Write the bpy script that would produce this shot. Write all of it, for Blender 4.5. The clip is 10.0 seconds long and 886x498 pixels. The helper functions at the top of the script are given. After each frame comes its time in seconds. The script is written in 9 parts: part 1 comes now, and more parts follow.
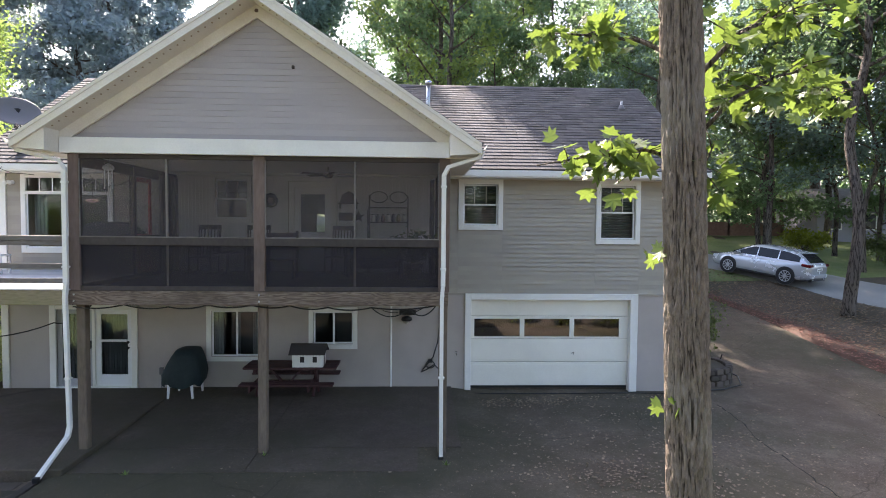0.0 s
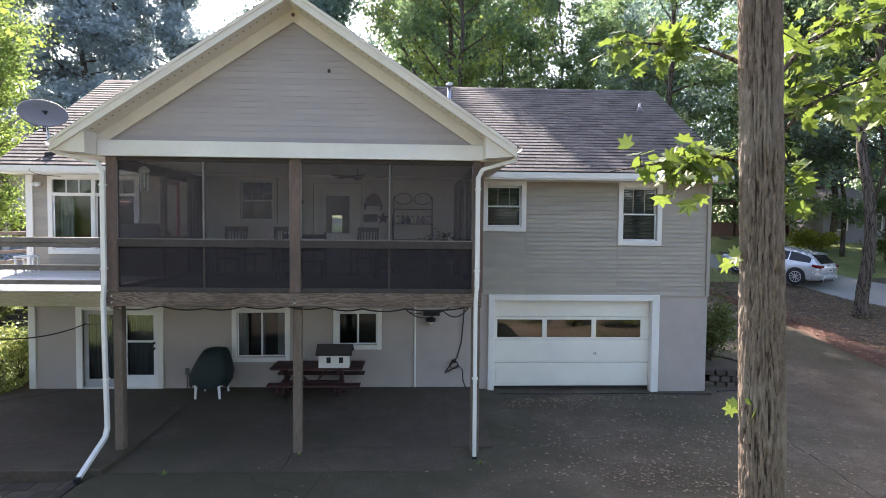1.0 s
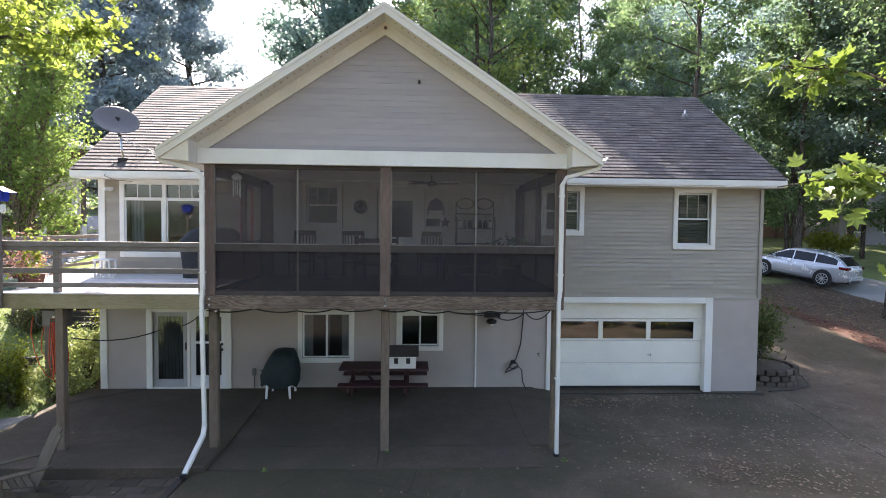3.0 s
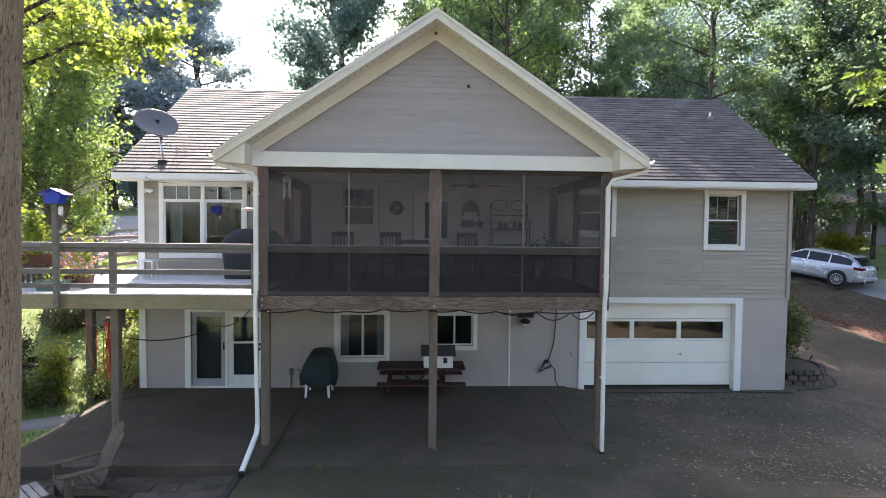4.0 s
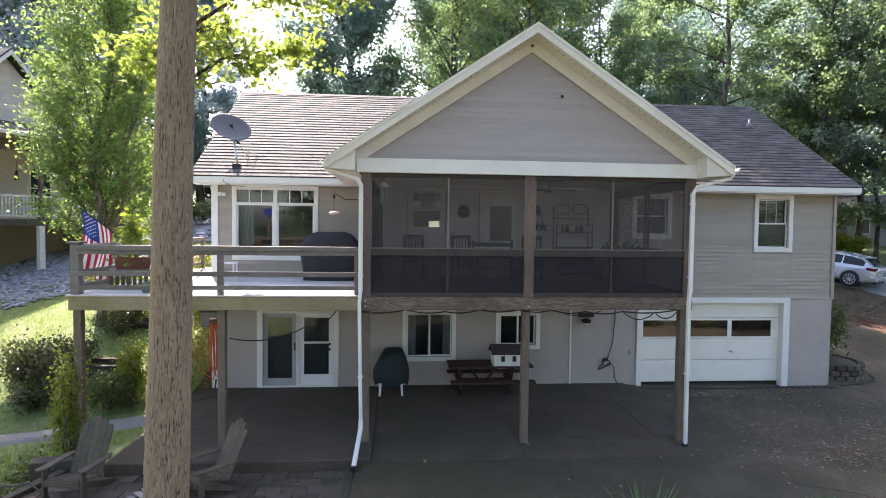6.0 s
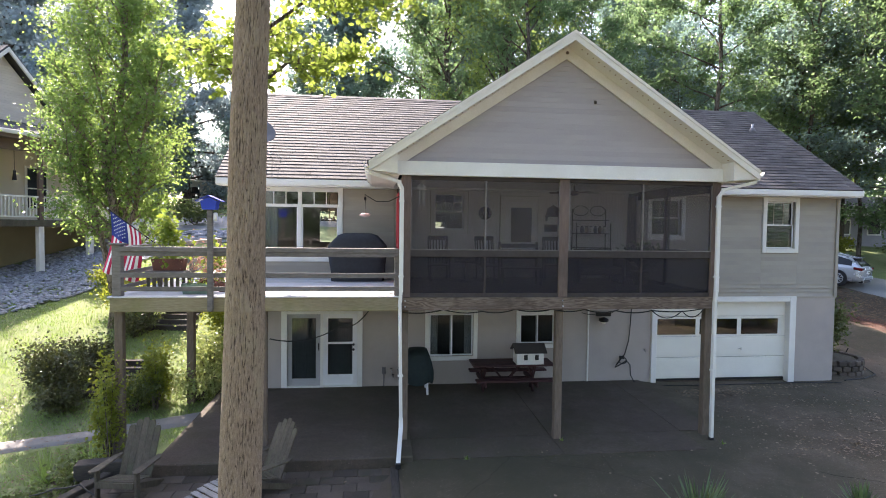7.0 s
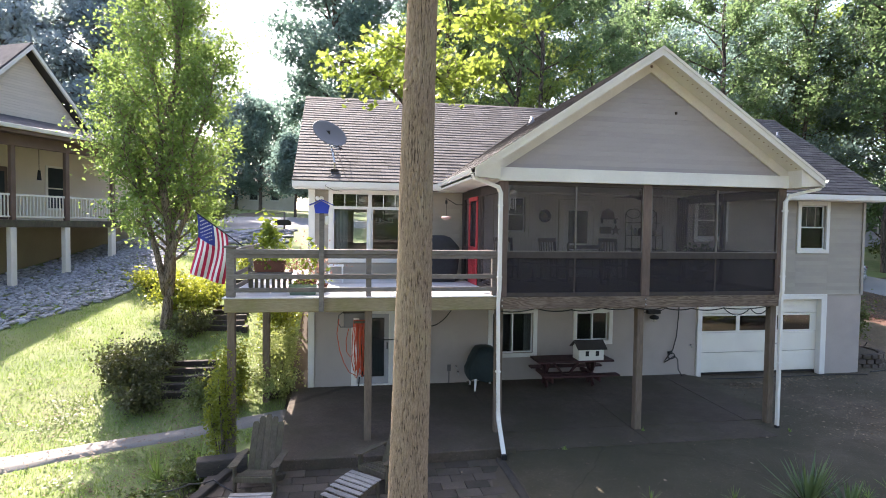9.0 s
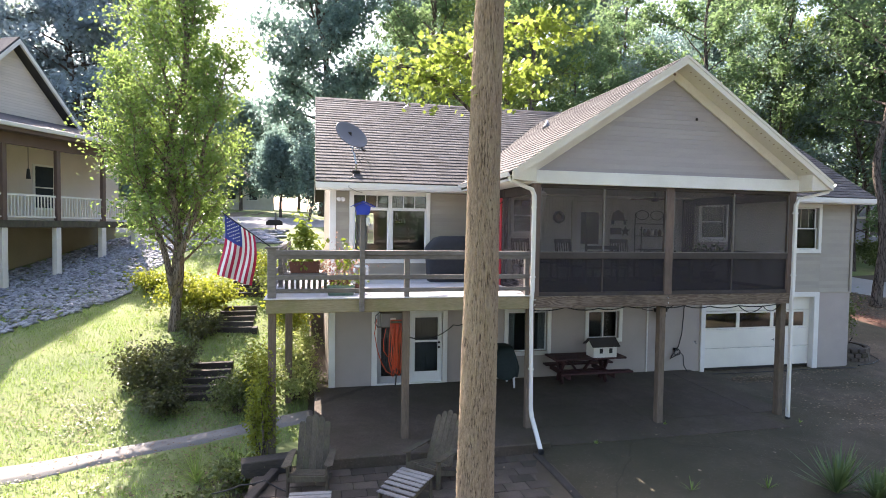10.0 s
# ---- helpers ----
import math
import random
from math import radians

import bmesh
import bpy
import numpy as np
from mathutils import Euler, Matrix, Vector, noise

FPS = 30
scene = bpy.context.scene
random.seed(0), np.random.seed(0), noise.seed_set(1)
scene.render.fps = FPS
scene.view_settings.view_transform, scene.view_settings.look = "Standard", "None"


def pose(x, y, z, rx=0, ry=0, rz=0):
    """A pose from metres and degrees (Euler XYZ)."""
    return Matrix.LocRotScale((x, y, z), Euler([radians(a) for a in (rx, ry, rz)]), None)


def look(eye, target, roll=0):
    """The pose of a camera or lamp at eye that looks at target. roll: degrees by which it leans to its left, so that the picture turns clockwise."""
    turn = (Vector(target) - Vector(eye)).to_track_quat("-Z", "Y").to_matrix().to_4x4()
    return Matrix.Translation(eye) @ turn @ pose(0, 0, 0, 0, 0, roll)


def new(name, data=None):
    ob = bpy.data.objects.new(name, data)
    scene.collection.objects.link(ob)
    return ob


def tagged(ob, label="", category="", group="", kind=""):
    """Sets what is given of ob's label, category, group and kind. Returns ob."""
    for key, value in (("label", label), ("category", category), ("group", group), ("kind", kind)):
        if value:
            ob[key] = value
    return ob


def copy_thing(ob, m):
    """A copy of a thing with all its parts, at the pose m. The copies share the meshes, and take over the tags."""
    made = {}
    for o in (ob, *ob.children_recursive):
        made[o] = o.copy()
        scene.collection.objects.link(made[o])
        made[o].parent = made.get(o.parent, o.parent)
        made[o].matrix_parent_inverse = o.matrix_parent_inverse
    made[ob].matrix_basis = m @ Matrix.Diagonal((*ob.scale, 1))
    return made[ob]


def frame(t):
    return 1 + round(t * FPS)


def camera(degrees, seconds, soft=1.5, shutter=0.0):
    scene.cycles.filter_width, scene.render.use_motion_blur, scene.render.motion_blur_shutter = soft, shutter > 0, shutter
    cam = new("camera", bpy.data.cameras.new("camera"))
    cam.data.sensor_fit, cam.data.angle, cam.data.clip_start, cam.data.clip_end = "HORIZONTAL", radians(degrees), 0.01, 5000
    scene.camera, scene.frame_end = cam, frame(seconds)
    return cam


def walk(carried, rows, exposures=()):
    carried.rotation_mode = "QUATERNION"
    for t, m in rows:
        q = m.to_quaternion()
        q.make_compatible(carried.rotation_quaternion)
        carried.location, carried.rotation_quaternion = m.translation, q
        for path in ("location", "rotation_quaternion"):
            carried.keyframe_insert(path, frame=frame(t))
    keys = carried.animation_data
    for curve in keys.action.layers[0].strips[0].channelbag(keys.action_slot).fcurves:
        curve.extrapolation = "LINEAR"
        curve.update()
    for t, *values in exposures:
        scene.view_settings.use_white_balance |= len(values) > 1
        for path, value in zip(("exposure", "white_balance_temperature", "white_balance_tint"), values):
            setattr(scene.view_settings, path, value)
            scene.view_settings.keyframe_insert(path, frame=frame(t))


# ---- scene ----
cam = camera(76.1, 10.0, soft=0.95)
EXPOSURE, KELVIN, TINT = 2.03, 6640, 20
METRES, EYE, TILT, LEAN, TURN = 11.0, 4.2, 0.0, 0.0, -2.3
ROWS = [
    (0.0, 0.0, 0.0, 0.0, 0.02, -2.39, -0.55),
    (0.5, -0.0294, -0.0033, 0.0017, -0.04, -2.39, -0.56),
    (1.0, -0.0592, -0.0094, 0.003, -0.13, -2.39, -0.56),
    (1.5, -0.095, -0.0174, 0.0047, -0.19, -2.39, -0.6),
    (2.0, -0.1318, -0.0253, 0.007, -0.24, -2.38, -0.64),
    (2.5, -0.1696, -0.034, 0.0088, -0.27, -2.34, -0.64),
    (4.0, -0.2981, -0.0601, 0.0126, -0.53, -2.35, -0.64),
    (4.5, -0.3459, -0.0683, 0.0137, -0.6, -2.36, -0.65),
    (5.0, -0.3965, -0.0785, 0.0154, -0.83, -2.35, -0.66),
    (5.5, -0.4495, -0.0888, 0.0163, -1.37, -2.33, -0.68),
    (7.0, -0.6133, -0.114, 0.0182, -4.43, -2.25, -0.71),
    (7.5, -0.6707, -0.1218, 0.0198, -5.33, -2.24, -0.73),
    (8.0, -0.7292, -0.1295, 0.0209, -6.13, -2.24, -0.73),
    (8.5, -0.7905, -0.1359, 0.0213, -6.68, -2.26, -0.75),
    (9.0, -0.8558, -0.1409, 0.022, -7.42, -2.27, -0.77),
    (9.5, -0.9231, -0.1432, 0.023, -8.61, -2.27, -0.8),
    (10.0, -0.9872, -0.142, 0.0227, -10.65, -2.23, -0.83),
]
walk(cam, [(t, pose(0, 0, EYE, TILT, LEAN, TURN) @ pose(METRES * x, METRES * y, METRES * z, 90 + pitch, roll, yaw)) for t, x, y, z, yaw, pitch, roll in ROWS],
     exposures=[(0.0, EXPOSURE, KELVIN, TINT)])

# ---- light ----
SUN_AZ, SUN_EL = radians(-20), radians(42)
SUN_WAY = Vector((math.sin(SUN_AZ) * math.cos(SUN_EL), math.cos(SUN_AZ) * math.cos(SUN_EL), math.sin(SUN_EL)))
world = bpy.data.worlds.new("sky")
scene.world = world
world.use_nodes = True
_n, _l = world.node_tree.nodes, world.node_tree.links
sky = _n.new("ShaderNodeTexSky")
sky.sky_type, sky.sun_disc = "NISHITA", False
sky.sun_elevation, sky.sun_rotation = SUN_EL, SUN_AZ
sky.air_density, sky.dust_density, sky.ozone_density = 1.0, 2.5, 1.0
_l.new(sky.outputs[0], _n["Background"].inputs[0])
_n["Background"].inputs[1].default_value = 0.15
sun = new("sun", bpy.data.lights.new("sun", "SUN"))
sun.data.energy, sun.data.angle, sun.data.color = 5.0, radians(0.6), (1.0, 0.93, 0.82)
sun.matrix_world = look((0, 0, 30), Vector((0, 0, 30)) - SUN_WAY)


# ---- building helpers ----
class Build:
    """Collects corners and faces of one mesh."""

    def __init__(self):
        self.v, self.f = [], []

    def add(self, verts, faces):
        k = len(self.v)
        self.v += [tuple(p) for p in verts]
        self.f += [tuple(i + k for i in f) for f in faces]
        return self

    def box(self, x0, x1, y0, y1, z0, z1, c=0.0, m=None):
        if c <= 0:
            vs = [(x, y, z) for z in (z0, z1) for y in (y0, y1) for x in (x0, x1)]
            fs = [(0, 2, 3, 1), (4, 5, 7, 6), (0, 1, 5, 4), (2, 6, 7, 3), (0, 4, 6, 2), (1, 3, 7, 5)]
        else:
            c = min(c, abs(x1 - x0) * 0.45, abs(y1 - y0) * 0.45, abs(z1 - z0) * 0.45)
            vs, fs, at = [], [], {}
            lo, hi = (x0, y0, z0), (x1, y1, z1)
            for sx in (0, 1):
                for sy in (0, 1):
                    for sz in (0, 1):
                        s = (sx, sy, sz)
                        for a in range(3):
                            p = [(hi[k] if s[k] else lo[k]) for k in range(3)]
                            for k in range(3):
                                if k != a:
                                    p[k] += -c if s[k] else c
                            at[s, a] = len(vs)
                            vs.append(p)
            cs = [(0, 0), (1, 0), (1, 1), (0, 1)]
            for a in range(3):
                b, d = (a + 1) % 3, (a + 2) % 3
                for side in (0, 1):
                    ring = []
                    for p, q in cs:
                        s = [0, 0, 0]
                        s[a], s[b], s[d] = side, p, q
                        ring.append(at[tuple(s), a])
                    fs.append(ring if side else ring[::-1])
                for p, q in cs:
                    s0, s1 = [0, 0, 0], [0, 0, 0]
                    s1[a] = 1
                    s0[b] = s1[b] = p
                    s0[d] = s1[d] = q
                    s0, s1 = tuple(s0), tuple(s1)
                    fs.append((at[s0, b], at[s1, b], at[s1, d], at[s0, d]))
            for sx in (0, 1):
                for sy in (0, 1):
                    for sz in (0, 1):
                        fs.append(tuple(at[(sx, sy, sz), a] for a in range(3)))
        if m is not None:
            vs = [m @ Vector(p) for p in vs]
        return self.add(vs, fs)

    def prism(self, poly, axis, a, b):
        put = {"x": lambda p, h: (h, p[0], p[1]), "y": lambda p, h: (p[0], h, p[1]), "z": lambda p, h: (p[0], p[1], h)}[axis]
        n = len(poly)
        vs = [put(p, a) for p in poly] + [put(p, b) for p in poly]
        fs = [tuple(range(n))[::-1], tuple(range(n, 2 * n))] + [(i, (i + 1) % n, n + (i + 1) % n, n + i) for i in range(n)]
        return self.add(vs, fs)

    def tube(self, pts, r, n=8, caps=True, squash=1.0):
        pts = [Vector(p) for p in pts]
        rs = r if isinstance(r, (list, tuple)) else [r] * len(pts)
        vs, fs, side = [], [], None
        for i, p in enumerate(pts):
            way = (pts[min(i + 1, len(pts) - 1)] - pts[max(i - 1, 0)]).normalized()
            if side is None:
                side = way.orthogonal().normalized()
            side = (side - way * side.dot(way)).normalized()
            up = way.cross(side)
            for k in range(n):
                a = 2 * math.pi * k / n
                vs.append(p + side * math.cos(a) * rs[i] + up * math.sin(a) * rs[i] * squash)
        for i in range(len(pts) - 1):
            for k in range(n):
                fs.append((i * n + k, i * n + (k + 1) % n, (i + 1) * n + (k + 1) % n, (i + 1) * n + k))
        if caps:
            fs += [tuple(range(n))[::-1], tuple(range(len(vs) - n, len(vs)))]
        return self.add(vs, fs)

    def cyl(self, p, q, r, r2=None, n=12):
        return self.tube([p, q], [r, r if r2 is None else r2], n)

    def lathe(self, profile, at, n=16, m=None):
        vs, fs = [], []
        for r, z in profile:
            for k in range(n):
                a = 2 * math.pi * k / n
                vs.append(Vector((r * math.cos(a), r * math.sin(a), z)))
        for i in range(len(profile) - 1):
            for k in range(n):
                fs.append((i * n + k, i * n + (k + 1) % n, (i + 1) * n + (k + 1) % n, (i + 1) * n + k))
        fs += [tuple(range(n))[::-1], tuple(range(len(vs) - n, len(vs)))]
        if m is not None:
            vs = [m @ p for p in vs]
        return self.add([p + Vector(at) for p in vs], fs)

    def turned(self, m):
        self.v = [tuple(m @ Vector(p)) for p in self.v]
        return self


def mesh_of(name, b, material, smooth=False, mend=True):
    me = bpy.data.meshes.new(name)
    me.from_pydata(b.v, [], b.f)
    if mend and len(b.f) < 20000:
        bm = bmesh.new()
        bm.from_mesh(me)
        bmesh.ops.recalc_face_normals(bm, faces=bm.faces)
        bm.to_mesh(me)
        bm.free()
    if material:
        me.materials.append(material)
    if smooth:
        me.polygons.foreach_set("use_smooth", [True] * len(me.polygons))
    me.update()
    return me


def mesh_np(name, verts, faces, material, smooth=False):
    """A mesh of many faces with the same number of corners, from arrays."""
    verts, faces = np.asarray(verts, dtype=np.float32), np.asarray(faces, dtype=np.int32)
    me = bpy.data.meshes.new(name)
    me.vertices.add(len(verts))
    me.vertices.foreach_set("co", verts.ravel())
    n, k = faces.shape
    me.loops.add(n * k)
    me.loops.foreach_set("vertex_index", faces.ravel())
    me.polygons.add(n)
    me.polygons.foreach_set("loop_start", np.arange(0, n * k, k, dtype=np.int32))
    me.polygons.foreach_set("use_smooth", np.full(n, smooth, dtype=bool))
    me.materials.append(material)
    me.update(calc_edges=True)
    return me


PLACED = set()


def thing(name, at=(0, 0, 0), label="", category="", group="", kind="", placed=True):
    """An empty at a thing's base. placed: its parts are built in world places; otherwise round its own origin."""
    ob = new(name)
    ob.empty_display_size = 0.1
    ob.location = at
    if placed:
        PLACED.add(ob.name)
    return tagged(ob, label, category, group, kind)


def part(name, b, material, parent, label="", smooth=False, kind=""):
    ob = new(name, b if isinstance(b, bpy.types.Mesh) else mesh_of(name, b, material, smooth))
    ob.parent = parent
    if parent.name in PLACED:
        ob.matrix_parent_inverse = Matrix.Translation(-parent.location)
    return tagged(ob, label, "", "", kind)


def solo(name, b, material, label, category, group="", kind="", smooth=False):
    ob = new(name, b if isinstance(b, bpy.types.Mesh) else mesh_of(name, b, material, smooth))
    return tagged(ob, label, category, group, kind)


def piece(name, me, parent, at):
    """One of many alike pieces on a shared mesh, under a part or thing whose places are the world's."""
    ob = new(name, me)
    ob.parent = parent
    if parent.name in PLACED:
        ob.matrix_parent_inverse = Matrix.Translation(-parent.location)
    ob.location = at
    return ob


# ---- materials ----
def surface(name, a, b, scale=3.0, rough=0.7, bump=0.15, fine=40.0, metal=0.0, spec=0.4, vary=0.0, stretch=(1, 1, 1), stain=None, stain_scale=0.7, stain_amount=0.5, rough_vary=0.12):
    """A surface of two colours in patches, fine relief, stains of a third colour, and a tone for each piece."""
    m = bpy.data.materials.new(name)
    m.use_nodes = True
    n, l = m.node_tree.nodes, m.node_tree.links
    p = n["Principled BSDF"]
    co = n.new("ShaderNodeTexCoord")
    info = n.new("ShaderNodeObjectInfo")
    shift = n.new("ShaderNodeVectorMath")
    shift.operation = "MULTIPLY_ADD"
    shift.inputs[1].default_value = (37.0, 17.0, 23.0)
    l.new(info.outputs["Random"], shift.inputs[0])
    l.new(co.outputs["Object"], shift.inputs[2])
    mp = n.new("ShaderNodeMapping")
    mp.inputs["Scale"].default_value = stretch
    l.new(shift.outputs[0], mp.inputs["Vector"])
    big = n.new("ShaderNodeTexNoise")
    big.inputs["Scale"].default_value, big.inputs["Detail"].default_value = scale, 5.0
    l.new(mp.outputs[0], big.inputs["Vector"])
    small = n.new("ShaderNodeTexNoise")
    small.inputs["Scale"].default_value, small.inputs["Detail"].default_value = fine, 4.0
    l.new(mp.outputs[0], small.inputs["Vector"])
    both = n.new("ShaderNodeMath")
    both.operation = "MULTIPLY_ADD"
    both.inputs[1].default_value = 0.45
    l.new(small.outputs[0], both.inputs[0])
    half = n.new("ShaderNodeMath")
    half.operation = "MULTIPLY"
    half.inputs[1].default_value = 0.55
    l.new(big.outputs[0], half.inputs[0])
    l.new(half.outputs[0], both.inputs[2])
    ramp = n.new("ShaderNodeValToRGB")
    ramp.color_ramp.elements[0].position, ramp.color_ramp.elements[1].position = 0.33, 0.67
    ramp.color_ramp.elements[0].color, ramp.color_ramp.elements[1].color = (*a, 1), (*b, 1)
    l.new(both.outputs[0], ramp.inputs[0])
    colour = ramp.outputs[0]
    if stain:
        blot = n.new("ShaderNodeTexNoise")
        blot.inputs["Scale"].default_value, blot.inputs["Detail"].default_value, blot.inputs["Roughness"].default_value = stain_scale, 6.0, 0.65
        l.new(shift.outputs[0], blot.inputs["Vector"])
        cut = n.new("ShaderNodeMapRange")
        cut.inputs[1].default_value, cut.inputs[2].default_value, cut.inputs[4].default_value = 0.48, 0.72, stain_amount
        l.new(blot.outputs[0], cut.inputs[0])
        mix = n.new("ShaderNodeMixRGB")
        mix.inputs[2].default_value = (*stain, 1)
        l.new(cut.outputs[0], mix.inputs[0])
        l.new(colour, mix.inputs[1])
        colour = mix.outputs[0]
    if vary:
        geo = n.new("ShaderNodeNewGeometry")
        sum_ = n.new("ShaderNodeMath")
        l.new(geo.outputs["Random Per Island"], sum_.inputs[0])
        l.new(info.outputs["Random"], sum_.inputs[1])
        wrap = n.new("ShaderNodeMath")
        wrap.operation = "FRACT"
        l.new(sum_.outputs[0], wrap.inputs[0])
        tone = n.new("ShaderNodeMapRange")
        tone.inputs[3].default_value, tone.inputs[4].default_value = 1 - vary, 1 + vary
        l.new(wrap.outputs[0], tone.inputs[0])
        hsv = n.new("ShaderNodeHueSaturation")
        l.new(tone.outputs[0], hsv.inputs["Value"])
        l.new(colour, hsv.inputs["Color"])
        colour = hsv.outputs[0]
    l.new(colour, p.inputs["Base Color"])
    rr = n.new("ShaderNodeMapRange")
    rr.inputs[3].default_value, rr.inputs[4].default_value = max(0.02, rough - rough_vary), min(1.0, rough + rough_vary)
    l.new(big.outputs[0], rr.inputs[0])
    l.new(rr.outputs[0], p.inputs["Roughness"])
    p.inputs["Metallic"].default_value = metal
    p.inputs["Specular IOR Level"].default_value = spec
    if bump:
        bp = n.new("ShaderNodeBump")
        bp.inputs["Strength"].default_value, bp.inputs["Distance"].default_value = bump, 0.02
        l.new(both.outputs[0], bp.inputs["Height"])
        l.new(bp.outputs[0], p.inputs["Normal"])
    return m


def leafy(name, a, b, lit, rough=0.45, through_share=0.45):
    """Leaves: a tone for each leaf, and sunlight that comes through."""
    m = bpy.data.materials.new(name)
    m.use_nodes = True
    n, l = m.node_tree.nodes, m.node_tree.links
    p = n["Principled BSDF"]
    geo = n.new("ShaderNodeNewGeometry")
    co = n.new("ShaderNodeTexCoord")
    ns = n.new("ShaderNodeTexNoise")
    ns.inputs["Scale"].default_value = 0.9
    l.new(co.outputs["Object"], ns.inputs["Vector"])
    sum_ = n.new("ShaderNodeMath")
    sum_.operation = "MULTIPLY_ADD"
    sum_.inputs[1].default_value = 0.6
    l.new(geo.outputs["Random Per Island"], sum_.inputs[0])
    half = n.new("ShaderNodeMath")
    half.operation = "MULTIPLY"
    half.inputs[1].default_value = 0.4
    l.new(ns.outputs[0], half.inputs[0])
    l.new(half.outputs[0], sum_.inputs[2])
    ramp = n.new("ShaderNodeValToRGB")
    ramp.color_ramp.elements[0].position, ramp.color_ramp.elements[1].position = 0.15, 0.85
    ramp.color_ramp.elements[0].color, ramp.color_ramp.elements[1].color = (*a, 1), (*b, 1)
    l.new(sum_.outputs[0], ramp.inputs[0])
    l.new(ramp.outputs[0], p.inputs["Base Color"])
    p.inputs["Roughness"].default_value = rough
    p.inputs["Specular IOR Level"].default_value = 0.4
    tr = n.new("ShaderNodeBsdfTranslucent")
    tint = n.new("ShaderNodeMixRGB")
    tint.inputs[0].default_value = 0.7
    tint.inputs[2].default_value = (*lit, 1)
    l.new(ramp.outputs[0], tint.inputs[1])
    l.new(tint.outputs[0], tr.inputs[0])
    mx = n.new("ShaderNodeMixShader")
    mx.inputs[0].default_value = through_share
    l.new(p.outputs[0], mx.inputs[1])
    l.new(tr.outputs[0], mx.inputs[2])
    l.new(mx.outputs[0], n["Material Output"].inputs["Surface"])
    return m


def bark(name, a, b, scale=1.0):
    """Furrowed bark: long interlacing upright ridges with dark grooves and cross cracks."""
    m = bpy.data.materials.new(name)
    m.use_nodes = True
    n, l = m.node_tree.nodes, m.node_tree.links
    p = n["Principled BSDF"]
    co = n.new("ShaderNodeTexCoord")

    def ridge(sx, sz, detail):
        mp = n.new("ShaderNodeMapping")
        mp.inputs["Scale"].default_value = (sx * scale, sx * scale, sz * scale)
        l.new(co.outputs["Object"], mp.inputs["Vector"])
        ns = n.new("ShaderNodeTexNoise")
        ns.inputs["Scale"].default_value, ns.inputs["Detail"].default_value, ns.inputs["Distortion"].default_value = 1.0, detail, 0.25
        l.new(mp.outputs[0], ns.inputs["Vector"])
        off = n.new("ShaderNodeMath")
        off.operation = "SUBTRACT"
        off.inputs[1].default_value = 0.5
        l.new(ns.outputs[0], off.inputs[0])
        ab = n.new("ShaderNodeMath")
        ab.operation = "ABSOLUTE"
        l.new(off.outputs[0], ab.inputs[0])
        rg = n.new("ShaderNodeMapRange")
        rg.inputs[1].default_value, rg.inputs[2].default_value = 0.0, 0.075
        l.new(ab.outputs[0], rg.inputs[0])
        return rg.outputs[0]

    big, fine = ridge(15, 2.1, 2.0), ridge(34, 9.0, 3.0)
    grain = n.new("ShaderNodeTexNoise")
    grain.inputs["Scale"].default_value, grain.inputs["Detail"].default_value = 45 * scale, 6
    l.new(co.outputs["Object"], grain.inputs["Vector"])
    mix = n.new("ShaderNodeMath")
    mix.operation = "MULTIPLY_ADD"
    mix.inputs[1].default_value = 0.35
    l.new(fine, mix.inputs[0])
    l.new(big, mix.inputs[2])
    h = n.new("ShaderNodeMath")
    h.operation = "MULTIPLY_ADD"
    h.inputs[1].default_value = 0.45
    l.new(grain.outputs[0], h.inputs[0])
    l.new(mix.outputs[0], h.inputs[2])
    ramp = n.new("ShaderNodeValToRGB")
    ramp.color_ramp.elements[0].position, ramp.color_ramp.elements[1].position = 0.3, 0.88
    ramp.color_ramp.elements[0].color, ramp.color_ramp.elements[1].color = (*a, 1), (*b, 1)
    sc = n.new("ShaderNodeMath")
    sc.operation = "MULTIPLY"
    sc.inputs[1].default_value = 0.62
    l.new(h.outputs[0], sc.inputs[0])
    l.new(sc.outputs[0], ramp.inputs[0])
    l.new(ramp.outputs[0], p.inputs["Base Color"])
    p.inputs["Roughness"].default_value = 0.9
    p.inputs["Specular IOR Level"].default_value = 0.2
    bp = n.new("ShaderNodeBump")
    bp.inputs["Strength"].default_value, bp.inputs["Distance"].default_value = 1.0, 0.03 / scale
    l.new(h.outputs[0], bp.inputs["Height"])
    l.new(bp.outputs[0], p.inputs["Normal"])
    return m


